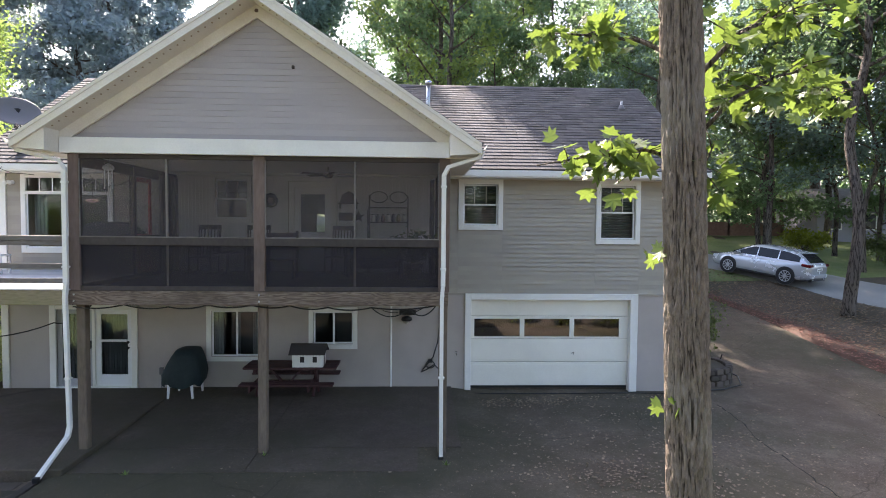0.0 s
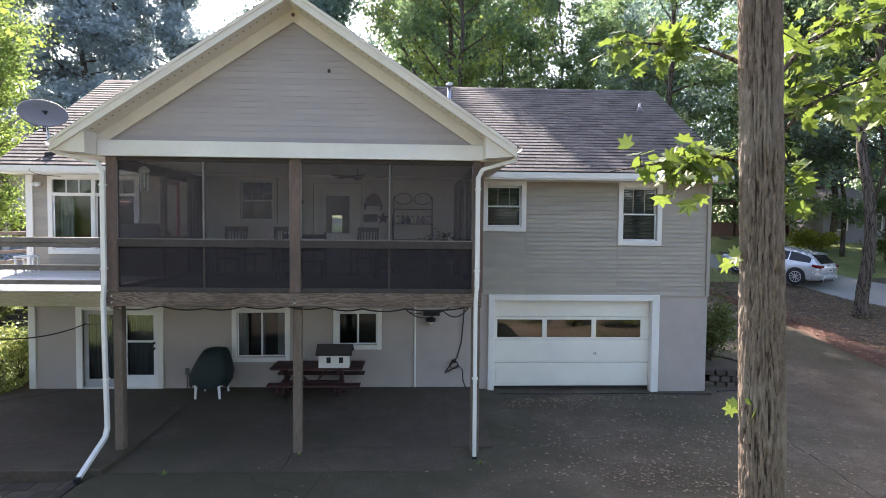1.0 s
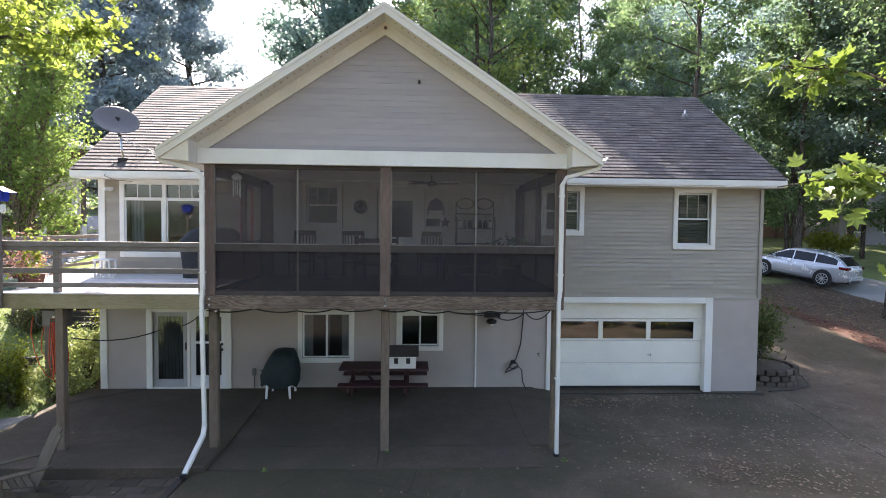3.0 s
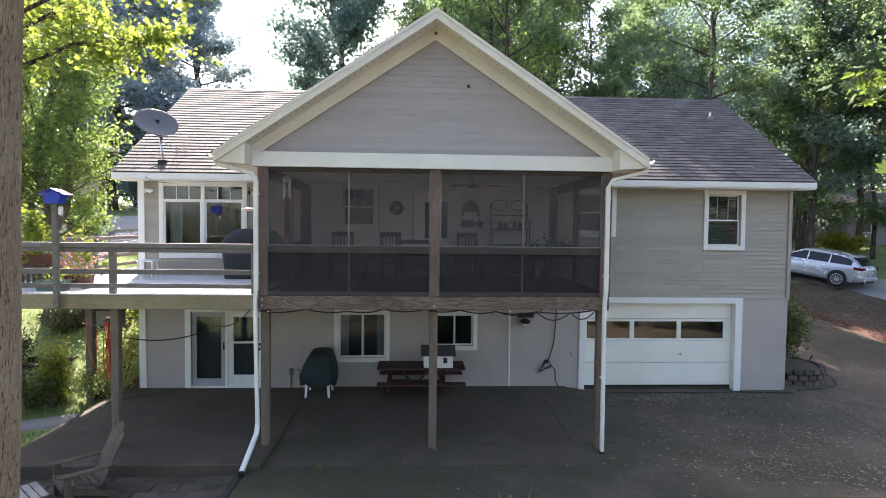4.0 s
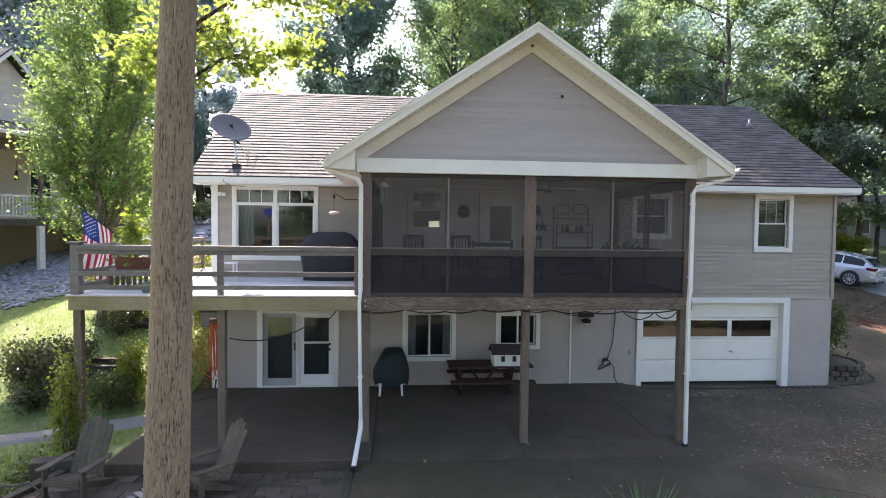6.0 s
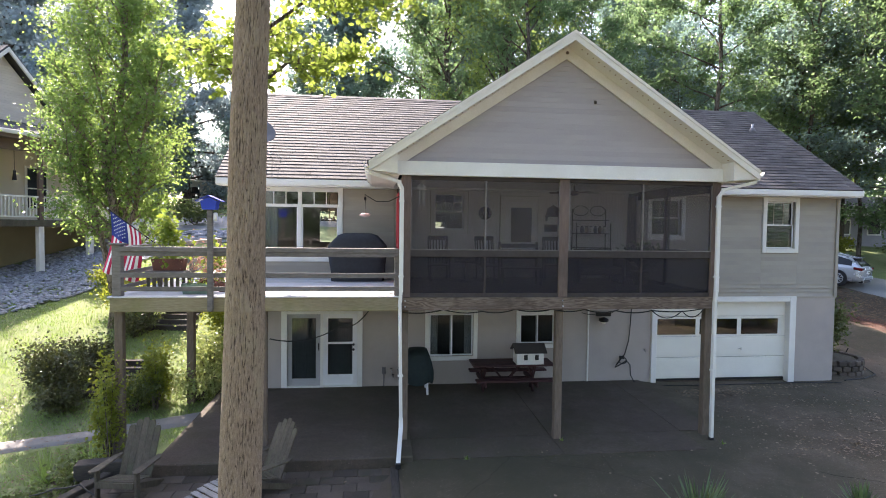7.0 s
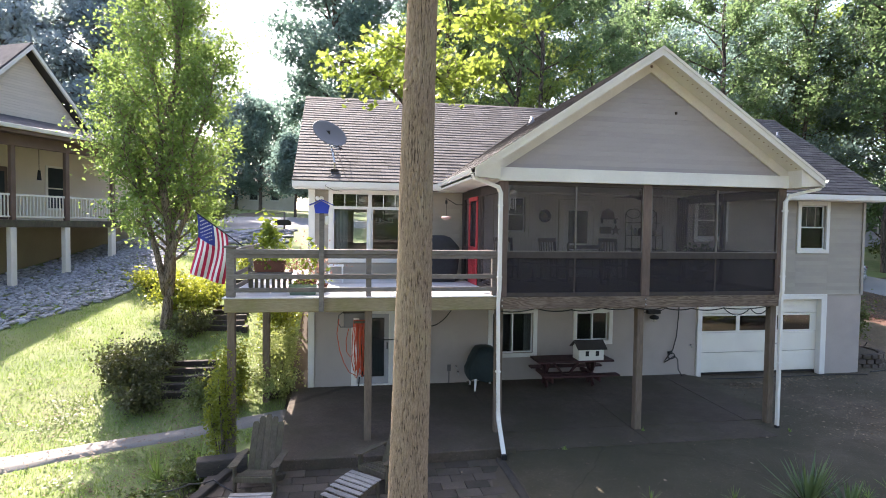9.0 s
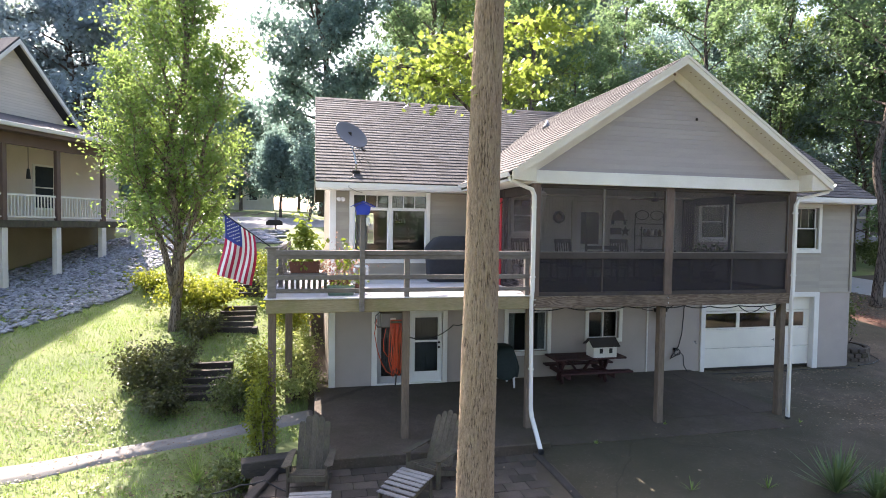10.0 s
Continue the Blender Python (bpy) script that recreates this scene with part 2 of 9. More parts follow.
def sheer(name, colour, clear, rough=0.6):
    """Woven screen: part of the light goes straight through it."""
    m = bpy.data.materials.new(name)
    m.use_nodes = True
    n, l = m.node_tree.nodes, m.node_tree.links
    p = n["Principled BSDF"]
    p.inputs["Base Color"].default_value = (*colour, 1)
    p.inputs["Roughness"].default_value = rough
    p.inputs["Specular IOR Level"].default_value = 0.06
    tr = n.new("ShaderNodeBsdfTransparent")
    co = n.new("ShaderNodeTexCoord")
    ns = n.new("ShaderNodeTexNoise")
    ns.inputs["Scale"].default_value, ns.inputs["Detail"].default_value = 1.6, 4
    l.new(co.outputs["Object"], ns.inputs["Vector"])
    rng = n.new("ShaderNodeMapRange")
    rng.inputs[3].default_value, rng.inputs[4].default_value = 1 - clear - 0.05, 1 - clear + 0.05
    l.new(ns.outputs[0], rng.inputs[0])
    mx = n.new("ShaderNodeMixShader")
    l.new(rng.outputs[0], mx.inputs[0])
    l.new(tr.outputs[0], mx.inputs[1])
    l.new(p.outputs[0], mx.inputs[2])
    l.new(mx.outputs[0], n["Material Output"].inputs["Surface"])
    return m


def glass(name, tint=(0.75, 0.8, 0.8), share=0.9):
    """A window pane: a thin sheet that shows what is behind it and mirrors what is before it."""
    m = bpy.data.materials.new(name)
    m.use_nodes = True
    n, l = m.node_tree.nodes, m.node_tree.links
    n.remove(n["Principled BSDF"])
    tr = n.new("ShaderNodeBsdfTransparent")
    tr.inputs[0].default_value = (*tint, 1)
    gl = n.new("ShaderNodeBsdfGlossy")
    gl.inputs["Roughness"].default_value = 0.02
    fr = n.new("ShaderNodeFresnel")
    fr.inputs[0].default_value = 1.5
    add = n.new("ShaderNodeMath")
    add.inputs[1].default_value = 1 - share - 0.1
    l.new(fr.outputs[0], add.inputs[0])
    mx = n.new("ShaderNodeMixShader")
    l.new(add.outputs[0], mx.inputs[0])
    l.new(tr.outputs[0], mx.inputs[1])
    l.new(gl.outputs[0], mx.inputs[2])
    l.new(mx.outputs[0], n["Material Output"].inputs["Surface"])
    return m


def plain(name, colour, rough=0.5, metal=0.0):
    return surface(name, tuple(c * 0.9 for c in colour), tuple(min(1, c * 1.08) for c in colour), 4.0, rough, 0.04, 60.0, metal)


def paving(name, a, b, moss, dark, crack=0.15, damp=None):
    """Old paving: two tones, broad wet stains, green growth, grit and hair cracks; between two places along x, moss and
    painted tree shade darken the colour.
    """
    m = bpy.data.materials.new(name)
    m.use_nodes = True
    n, l = m.node_tree.nodes, m.node_tree.links
    p = n["Principled BSDF"]
    co = n.new("ShaderNodeTexCoord").outputs["Object"]

    def cloud(scale, detail, lo, hi, amount, rough=0.6):
        t = n.new("ShaderNodeTexNoise")
        t.inputs["Scale"].default_value, t.inputs["Detail"].default_value, t.inputs["Roughness"].default_value = scale, detail, rough
        l.new(co, t.inputs["Vector"])
        r = n.new("ShaderNodeMapRange")
        r.inputs[1].default_value, r.inputs[2].default_value, r.inputs[4].default_value = lo, hi, amount
        l.new(t.outputs[0], r.inputs[0])
        return r.outputs[0], t

    def blend(share, below, colour):
        x = n.new("ShaderNodeMixRGB")
        l.new(share, x.inputs[0])
        if isinstance(below, tuple):
            x.inputs[1].default_value = (*below, 1)
        else:
            l.new(below, x.inputs[1])
        x.inputs[2].default_value = (*colour, 1)
        return x.outputs[0]

    patch, big = cloud(0.9, 8, 0.35, 0.65, 1.0, 0.7)
    colour = blend(patch, a, b)
    grain, fine = cloud(90, 3, 0.35, 0.75, 0.55)
    colour = blend(grain, colour, tuple(c * 0.55 for c in a))
    colour = blend(cloud(6.0, 6, 0.48, 0.72, 0.6, 0.7)[0], colour, dark)
    colour = blend(cloud(17, 5, 0.5, 0.7, 0.55, 0.75)[0], colour, tuple(c * 0.5 for c in dark))
    colour = blend(cloud(23, 4, 0.56, 0.7, 0.45, 0.7)[0], colour, tuple(min(1, c * 1.5) for c in b))
    colour = blend(cloud(0.33, 7, 0.46, 0.66, 0.7, 0.65)[0], colour, dark)
    colour = blend(cloud(0.25, 10, 0.43, 0.60, 0.75, 0.75)[0], colour, moss)
    # darker green towards one side: moss, with tree shade put into the colour
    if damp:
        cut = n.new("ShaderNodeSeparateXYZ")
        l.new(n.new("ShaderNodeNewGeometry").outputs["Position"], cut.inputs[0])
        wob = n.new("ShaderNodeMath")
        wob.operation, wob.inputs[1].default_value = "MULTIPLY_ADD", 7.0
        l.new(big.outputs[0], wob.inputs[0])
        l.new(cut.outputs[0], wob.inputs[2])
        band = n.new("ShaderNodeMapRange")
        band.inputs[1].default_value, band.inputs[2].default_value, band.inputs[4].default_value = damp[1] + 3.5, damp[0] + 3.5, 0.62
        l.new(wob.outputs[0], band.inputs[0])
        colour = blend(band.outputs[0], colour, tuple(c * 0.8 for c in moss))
    colour = blend(cloud(38, 2, 0.66, 0.74, 0.6)[0], colour, tuple(min(1, c * 2.1) for c in b))
    bend = n.new("ShaderNodeTexNoise")
    bend.inputs["Scale"].default_value, bend.inputs["Detail"].default_value = 1.3, 4
    l.new(co, bend.inputs["Vector"])
    warp = n.new("ShaderNodeMixRGB")
    warp.blend_type = "ADD"
    warp.inputs[0].default_value = 0.5
    l.new(co, warp.inputs[1])
    l.new(bend.outputs[1], warp.inputs[2])
    cell = n.new("ShaderNodeTexVoronoi")
    cell.feature = "DISTANCE_TO_EDGE"
    cell.inputs["Scale"].default_value = crack
    l.new(warp.outputs[0], cell.inputs["Vector"])
    line = n.new("ShaderNodeMapRange")
    line.inputs[1].default_value, line.inputs[2].default_value = 0.0006, 0.003
    line.inputs[3].default_value, line.inputs[4].default_value = 0.5, 0.0
    l.new(cell.outputs["Distance"], line.inputs[0])
    colour = blend(line.outputs[0], colour, tuple(c * 0.3 for c in a))
    l.new(colour, p.inputs["Base Color"])
    p.inputs["Roughness"].default_value = 0.88
    p.inputs["Specular IOR Level"].default_value = 0.3
    hgt = n.new("ShaderNodeMath")
    hgt.operation = "SUBTRACT"
    l.new(fine.outputs[0], hgt.inputs[0])
    l.new(line.outputs[0], hgt.inputs[1])
    bp = n.new("ShaderNodeBump")
    bp.inputs["Strength"].default_value, bp.inputs["Distance"].default_value = 0.35, 0.015
    l.new(hgt.outputs[0], bp.inputs["Height"])
    l.new(bp.outputs[0], p.inputs["Normal"])
    return m


def grained(name, a, b, stain, along="x"):
    """Sawn timber with flowing growth rings, dark knots and stains."""
    m = bpy.data.materials.new(name)
    m.use_nodes = True
    n, l = m.node_tree.nodes, m.node_tree.links
    p = n["Principled BSDF"]
    co = n.new("ShaderNodeTexCoord")
    mp = n.new("ShaderNodeMapping")
    mp.inputs["Scale"].default_value = {"x": (0.5, 3, 4.5), "z": (4.5, 3, 0.5)}[along]
    l.new(co.outputs["Object"], mp.inputs["Vector"])
    ns = n.new("ShaderNodeTexNoise")
    ns.inputs["Scale"].default_value, ns.inputs["Detail"].default_value = 1.5, 3
    l.new(mp.outputs[0], ns.inputs["Vector"])
    ring = n.new("ShaderNodeMath")
    ring.operation = "MULTIPLY"
    ring.inputs[1].default_value = 90
    l.new(ns.outputs[0], ring.inputs[0])
    wave = n.new("ShaderNodeMath")
    wave.operation = "SINE"
    l.new(ring.outputs[0], wave.inputs[0])
    lift = n.new("ShaderNodeMapRange")
    lift.inputs[1].default_value = -1.0
    l.new(wave.outputs[0], lift.inputs[0])
    ramp = n.new("ShaderNodeValToRGB")
    ramp.color_ramp.elements[0].color, ramp.color_ramp.elements[1].color = (*a, 1), (*b, 1)
    l.new(lift.outputs[0], ramp.inputs[0])
    blot = n.new("ShaderNodeTexNoise")
    blot.inputs["Scale"].default_value, blot.inputs["Detail"].default_value, blot.inputs["Roughness"].default_value = 1.6, 7, 0.7
    l.new(co.outputs["Object"], blot.inputs["Vector"])
    cut = n.new("ShaderNodeMapRange")
    cut.inputs[1].default_value, cut.inputs[2].default_value, cut.inputs[4].default_value = 0.45, 0.68, 0.75
    l.new(blot.outputs[0], cut.inputs[0])
    mix = n.new("ShaderNodeMixRGB")
    mix.inputs[2].default_value = (*stain, 1)
    l.new(cut.outputs[0], mix.inputs[0])
    l.new(ramp.outputs[0], mix.inputs[1])
    l.new(mix.outputs[0], p.inputs["Base Color"])
    p.inputs["Roughness"].default_value = 0.85
    p.inputs["Specular IOR Level"].default_value = 0.25
    bp = n.new("ShaderNodeBump")
    bp.inputs["Strength"].default_value, bp.inputs["Distance"].default_value = 0.5, 0.006
    l.new(lift.outputs[0], bp.inputs["Height"])
    l.new(bp.outputs[0], p.inputs["Normal"])
    return m


def furrowed(name, groove, low, high, lichen):
    """Ridged bark: brown inner bark in the clefts, grey weathered plates on the ridges, lichen patches."""
    m = bpy.data.materials.new(name)
    m.use_nodes = True
    n, l = m.node_tree.nodes, m.node_tree.links
    p = n["Principled BSDF"]
    co = n.new("ShaderNodeTexCoord").outputs["Object"]

    def cloud(w, t, detail, rough, a, b):
        mp = n.new("ShaderNodeMapping")
        mp.inputs["Scale"].default_value = (w, w, t)
        l.new(co, mp.inputs["Vector"])
        ns = n.new("ShaderNodeTexNoise")
        ns.inputs["Scale"].default_value, ns.inputs["Detail"].default_value, ns.inputs["Roughness"].default_value = 1.0, detail, rough
        l.new(mp.outputs[0], ns.inputs["Vector"])
        r = n.new("ShaderNodeMapRange")
        r.inputs[1].default_value, r.inputs[2].default_value = a, b
        l.new(ns.outputs[0], r.inputs[0])
        return r.outputs[0]

    def blend(share, a, b):
        x = n.new("ShaderNodeMixRGB")
        l.new(share, x.inputs[0])
        for k, c in ((1, a), (2, b)):
            if isinstance(c, tuple):
                x.inputs[k].default_value = (*c, 1)
            else:
                l.new(c, x.inputs[k])
        return x.outputs[0]

    ridge = n.new("ShaderNodeAttribute")
    ridge.attribute_name = "weather"
    worn = n.new("ShaderNodeMapRange")
    worn.inputs[1].default_value, worn.inputs[2].default_value = 0.04, 0.36
    l.new(ridge.outputs["Fac"], worn.inputs[0])
    tone = cloud(38, 11, 7, 0.75, 0.33, 0.68)
    patch = cloud(2.2, 1.3, 6, 0.6, 0.5, 0.75)
    colour = blend(worn.outputs[0], groove, blend(patch, blend(tone, low, high), lichen))
    l.new(colour, p.inputs["Base Color"])
    p.inputs["Roughness"].default_value = 0.92
    p.inputs["Specular IOR Level"].default_value = 0.2
    bp = n.new("ShaderNodeBump")
    bp.inputs["Strength"].default_value, bp.inputs["Distance"].default_value = 0.6, 0.008
    l.new(cloud(70, 22, 5, 0.7, 0.2, 0.8), bp.inputs["Height"])
    l.new(bp.outputs[0], p.inputs["Normal"])
    return m


SIDING = surface("grey_lap_siding", (0.35, 0.315, 0.262), (0.40, 0.362, 0.302), 1.2, 0.6, 0.08, 50, vary=0.05, stain=(0.25, 0.235, 0.225), stain_amount=0.35)
GABLE = surface("mauve_grey_gable_siding", (0.37, 0.34, 0.345), (0.42, 0.385, 0.385), 1.2, 0.6, 0.08, 50, vary=0.04, stain=(0.28, 0.25, 0.25), stain_amount=0.3)
STUCCO = surface("grey_painted_block", (0.40, 0.35, 0.315), (0.46, 0.407, 0.37), 1.5, 0.8, 0.2, 90, stain=(0.27, 0.25, 0.25), stain_amount=0.3)
WHITE = surface("white_trim_paint", (0.745, 0.73, 0.69), (0.835, 0.82, 0.775), 2.0, 0.45, 0.05, 40, stain=(0.6, 0.57, 0.5), stain_amount=0.25)
CREAM = surface("cream_soffit_paint", (0.66, 0.62, 0.55), (0.78, 0.745, 0.68), 2.2, 0.5, 0.05, 40, stain=(0.55, 0.45, 0.3), stain_amount=0.2)
VINYL = surface("white_vinyl", (0.77, 0.77, 0.77), (0.84, 0.84, 0.84), 2.0, 0.35, 0.03, 40)
GARAGE = surface("white_garage_steel", (0.79, 0.76, 0.68), (0.865, 0.835, 0.75), 1.5, 0.4, 0.05, 30, stain=(0.62, 0.6, 0.57), stain_amount=0.3)
OLDWOOD = surface("weathered_brown_timber", (0.11, 0.074, 0.06), (0.21, 0.15, 0.124), 2.0, 0.8, 0.4, 14, stretch=(2, 2, 0.4), stain=(0.07, 0.06, 0.05), stain_amount=0.5, vary=0.1)
BEAM = grained("grained_timber_beam", (0.115, 0.082, 0.062), (0.235, 0.182, 0.142), (0.085, 0.064, 0.05))
MOSSWOOD = surface("mossy_grey_timber", (0.19, 0.155, 0.09), (0.34, 0.29, 0.19), 1.4, 0.85, 0.4, 18, stretch=(0.4, 1, 2.5), stain=(0.15, 0.15, 0.05), stain_amount=0.75, stain_scale=1.2)
RAILWOOD = surface("grey_weathered_rail", (0.11, 0.098, 0.09), (0.21, 0.19, 0.178), 2.0, 0.75, 0.35, 16, stretch=(0.5, 1, 2), vary=0.12)
POSTWOOD = surface("grey_weathered_post", (0.105, 0.077, 0.058), (0.21, 0.16, 0.122), 2.5, 0.8, 0.35, 16, stretch=(2, 2, 0.4), stain=(0.085, 0.08, 0.045), stain_amount=0.6)
DARKWOOD = surface("dark_stained_frame", (0.036, 0.028, 0.026), (0.07, 0.057, 0.053), 2.5, 0.7, 0.3, 18, stretch=(1, 1, 0.6))
DECKING = surface("pale_deck_board", (0.42, 0.42, 0.43), (0.56, 0.56, 0.57), 1.5, 0.7, 0.2, 20, stretch=(0.4, 2, 1), vary=0.12)
SHINGLE = surface("brown_grey_asphalt_shingle", (0.056, 0.052, 0.051), (0.122, 0.113, 0.111), 3.0, 0.82, 0.35, 160, vary=0.25, spec=0.28)
ROOFBASE = surface("roof_underlay", (0.05, 0.044, 0.042), (0.07, 0.062, 0.06), 2.0, 0.9, 0.1, 60)
CONCRETE = paving("stained_patio_concrete", (0.10, 0.075, 0.06), (0.16, 0.122, 0.098), (0.07, 0.064, 0.04), (0.066, 0.053, 0.043), 0.03)
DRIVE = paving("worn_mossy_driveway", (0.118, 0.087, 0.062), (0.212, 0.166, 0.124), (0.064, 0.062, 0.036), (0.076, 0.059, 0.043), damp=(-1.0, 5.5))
GLASS = glass("window_glass")
DECK_GLASS = glass("deck_window_glass", share=0.88)
SCREEN = sheer("dark_insect_screen", (0.115, 0.10, 0.10), 0.70)
PETSCREEN = sheer("dense_black_screen", (0.04, 0.036, 0.041), 0.3, 0.5)
BLACK = plain("black_plastic", (0.02, 0.02, 0.022), 0.4)
# plaster coloured dark, standing in for the gloom of barely lit rooms
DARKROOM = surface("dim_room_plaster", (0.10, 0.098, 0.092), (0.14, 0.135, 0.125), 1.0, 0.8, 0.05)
CURTAIN = surface("grey_drape", (0.34, 0.33, 0.33), (0.44, 0.43, 0.43), 3.0, 0.9, 0.2, 30)
BEADBOARD = surface("grey_white_beadboard", (0.68, 0.655, 0.63), (0.78, 0.755, 0.73), 1.0, 0.6, 0.06, 40)
STEEL = surface("brushed_steel", (0.45, 0.45, 0.45), (0.6, 0.6, 0.6), 6, 0.3, 0.04, 60, metal=1.0)

# ---- ground ----
HEIGHTS = np.array([
    (0, -20, -1.2), (-16, -14, -1.6), (16, -14, -1.0), (-15, 3, -1.1), (-9, 7.5, -0.27), (0, 4, -0.25), (10, 5, -0.25),
    (-3, 9, -0.07), (6, 12, -0.12), (-8, 14.5, -0.1), (9, 15, -0.1), (-12.3, 12.5, -0.5), (-16.5, 12, -0.52), (-15.2, 18.4, 1.0), (-12.3, 21, 1.6),
    (-19.8, 17.9, 1.2), (-17.8, 23.1, 2.05), (-22.4, 23.5, 1.85), (-21.4, 25.8, 2.2), (-20.4, 27.8, 2.8), (-25, 11, 0.1), (-12, 26, 2.9), (-2, 25, 2.9), (7, 26, 1.8),
    (10.5, 21, 0.5), (13.2, 17, 0.2), (13.2, 19.6, 0.5), (17.9, 26.3, 1.58), (16.5, 28.7, 1.95), (17.3, 22.2, 0.72), (21, 20.5, 0.85), (-15.6, 33, 4.0), (-14, 46, 5.2), (0, 40, 3.8), (22, 36, 3.0), (0, 90, 6.5)])




def _bend(d2):
    return 0.5 * d2 * np.log(d2 + 1e-9)


_P = HEIGHTS[:, :2] / 10
_D = ((_P[:, None] - _P[None]) ** 2).sum(2)
_A = np.zeros((len(_P) + 3, len(_P) + 3))
_A[:-3, :-3] = _bend(_D) + 0.004 * np.eye(len(_P))
_A[:-3, -3:] = np.column_stack([np.ones(len(_P)), _P])
_A[-3:, :-3] = _A[:-3, -3:].T
_W = np.linalg.solve(_A, np.append(HEIGHTS[:, 2], (0, 0, 0)))


def gz(x, y):
    """The height of the ground: a smooth sheet through the known heights."""
    u, v = min(max(x, -32), 34) / 10, min(max(y, -20), 90) / 10
    d2 = (_P[:, 0] - u) ** 2 + (_P[:, 1] - v) ** 2
    z = float(_W[:-3] @ _bend(d2) + _W[-3] + _W[-2] * u + _W[-1] * v)
    if -11.0 < x < 7.2 and 9.5 < y < 24.2:
        z = min(z, -0.14)
    return z


def sheet(name, b, xs, ys, lift=0.0, bumpy=0.0, inside=None):
    k = len(b.v)
    nx = len(xs)
    for y in ys:
        for x in xs:
            b.v.append((x, y, gz(x, y) + lift + (bumpy * noise.noise((x * 1.3, y * 1.3, 2.0)) if bumpy else 0)))
    for j in range(len(ys) - 1):
        for i in range(nx - 1):
            cx, cy = (xs[i] + xs[i + 1]) / 2, (ys[j] + ys[j + 1]) / 2
            if inside is None or inside(cx, cy):
                b.f.append((k + j * nx + i, k + j * nx + i + 1, k + (j + 1) * nx + i + 1, k + (j + 1) * nx + i))
    return b


def steps_of(*spans):
    out = []
    for a, b_, s in spans:
        n = max(1, round((b_ - a) / s))
        out += [a + (b_ - a) * i / n for i in range(n)]
    return out + [spans[-1][1]]


SOIL = surface("leaf_littered_soil", (0.075, 0.058, 0.042), (0.14, 0.11, 0.08), 1.2, 0.95, 0.5, 60, stain=(0.055, 0.06, 0.03), stain_scale=0.35, stain_amount=0.6)
LAWN = surface("patchy_lawn_turf", (0.105, 0.155, 0.05), (0.225, 0.26, 0.10), 0.8, 0.95, 0.5, 70, stain=(0.32, 0.28, 0.17), stain_scale=0.5, stain_amount=0.5)
STREET = surface("grey_street_asphalt", (0.25, 0.245, 0.24), (0.33, 0.32, 0.31), 0.8, 0.9, 0.2, 90)
gxs = steps_of((-900, -120, 130), (-120, -44, 9), (-44, -18, 1.1), (-18, 18, 0.55), (18, 40, 1.1), (40, 120, 9), (120, 900, 130))
gys = steps_of((-300, -30, 45), (-30, 0, 3), (0, 30, 0.6), (30, 60, 2), (60, 150, 10), (150, 1500, 150))
solo("ground", sheet("ground", Build(), gxs, gys, -0.03, 0.03), SOIL, "brown soil with leaf litter rising behind the house", "ground", kind="structure", smooth=True)


def strip(name, left, right, n, across, lift, material, label, category, height=None):
    """A lane of ground between two edges, given as bends."""
    def along(pts, t):
        s = t * (len(pts) - 1)
        i = min(int(s), len(pts) - 2)
        u = s - i
        p = [pts[max(i - 1, 0)], pts[i], pts[i + 1], pts[min(i + 2, len(pts) - 1)]]
        return [0.5 * (2 * p[1][k] + (p[2][k] - p[0][k]) * u + (2 * p[0][k] - 5 * p[1][k] + 4 * p[2][k] - p[3][k]) * u * u + (3 * p[1][k] - p[0][k] - 3 * p[2][k] + p[3][k]) * u ** 3) for k in (0, 1)]
    b = Build()
    for j in range(n + 1):
        a, c = along(left, j / n), along(right, j / n)
        for i in range(across + 1):
            x, y = a[0] + (c[0] - a[0]) * i / across, a[1] + (c[1] - a[1]) * i / across
            e = 0.0 if 0 < i < across and 0 < j < n else -0.12
            b.v.append((x, y, (height or gz)(x, y) + lift + e))
    w = across + 1
    b.f = [(j * w + i, j * w + i + 1, (j + 1) * w + i + 1, (j + 1) * w + i) for j in range(n) for i in range(across)]
    return solo(name, b, material, label, category, kind="structure", smooth=True)


def apron(x, y):
    """The drive swells up to the level of the patio under the porch."""
    u, v = min(max((2.0 - x) / 1.6, 0), 1), min(max((y - 8.3) / 1.3, 0), 1)
    w = u * u * (3 - 2 * u) * v * v * (3 - 2 * v)
    return gz(x, y) * (1 - w) - (0.014 + 0.115 * min(max((14.3 - y) / 3.8, 0), 1)) * w


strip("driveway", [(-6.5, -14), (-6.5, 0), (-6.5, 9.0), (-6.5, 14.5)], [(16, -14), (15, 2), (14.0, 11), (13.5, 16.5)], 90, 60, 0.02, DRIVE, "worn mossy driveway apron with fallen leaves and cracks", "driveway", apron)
strip("upper_driveway", [(7.1, 14.3), (8.5, 17.0), (8.9, 22), (8.2, 30), (6.0, 40)], [(13.5, 15.5), (13.45, 19), (13.5, 22.3), (12.2, 28), (10.0, 40)], 50, 14, 0.025, DRIVE, "sloping driveway lane beside the house with streaks of sun", "driveway")
strip("side_lane", [(25, 16), (19.2, 22.7), (17.3, 26.1), (15.3, 29.3), (11.5, 36), (8.5, 44)], [(30, 18), (22.8, 24.9), (20.7, 28.2), (18.6, 31.6), (15, 38), (12, 45)], 44, 10, 0.03, STREET, "sunlit asphalt lane behind the leaf bank", "road")
strip("street", [(-60, 40), (-34, 37), (-20, 33.5), (-8, 36), (20, 44), (60, 50)], [(-60, 47), (-36, 45), (-20, 43), (-8, 45), (20, 52), (60, 57)], 60, 10, 0.03, STREET, "pale sunlit street beyond the lawns", "road")


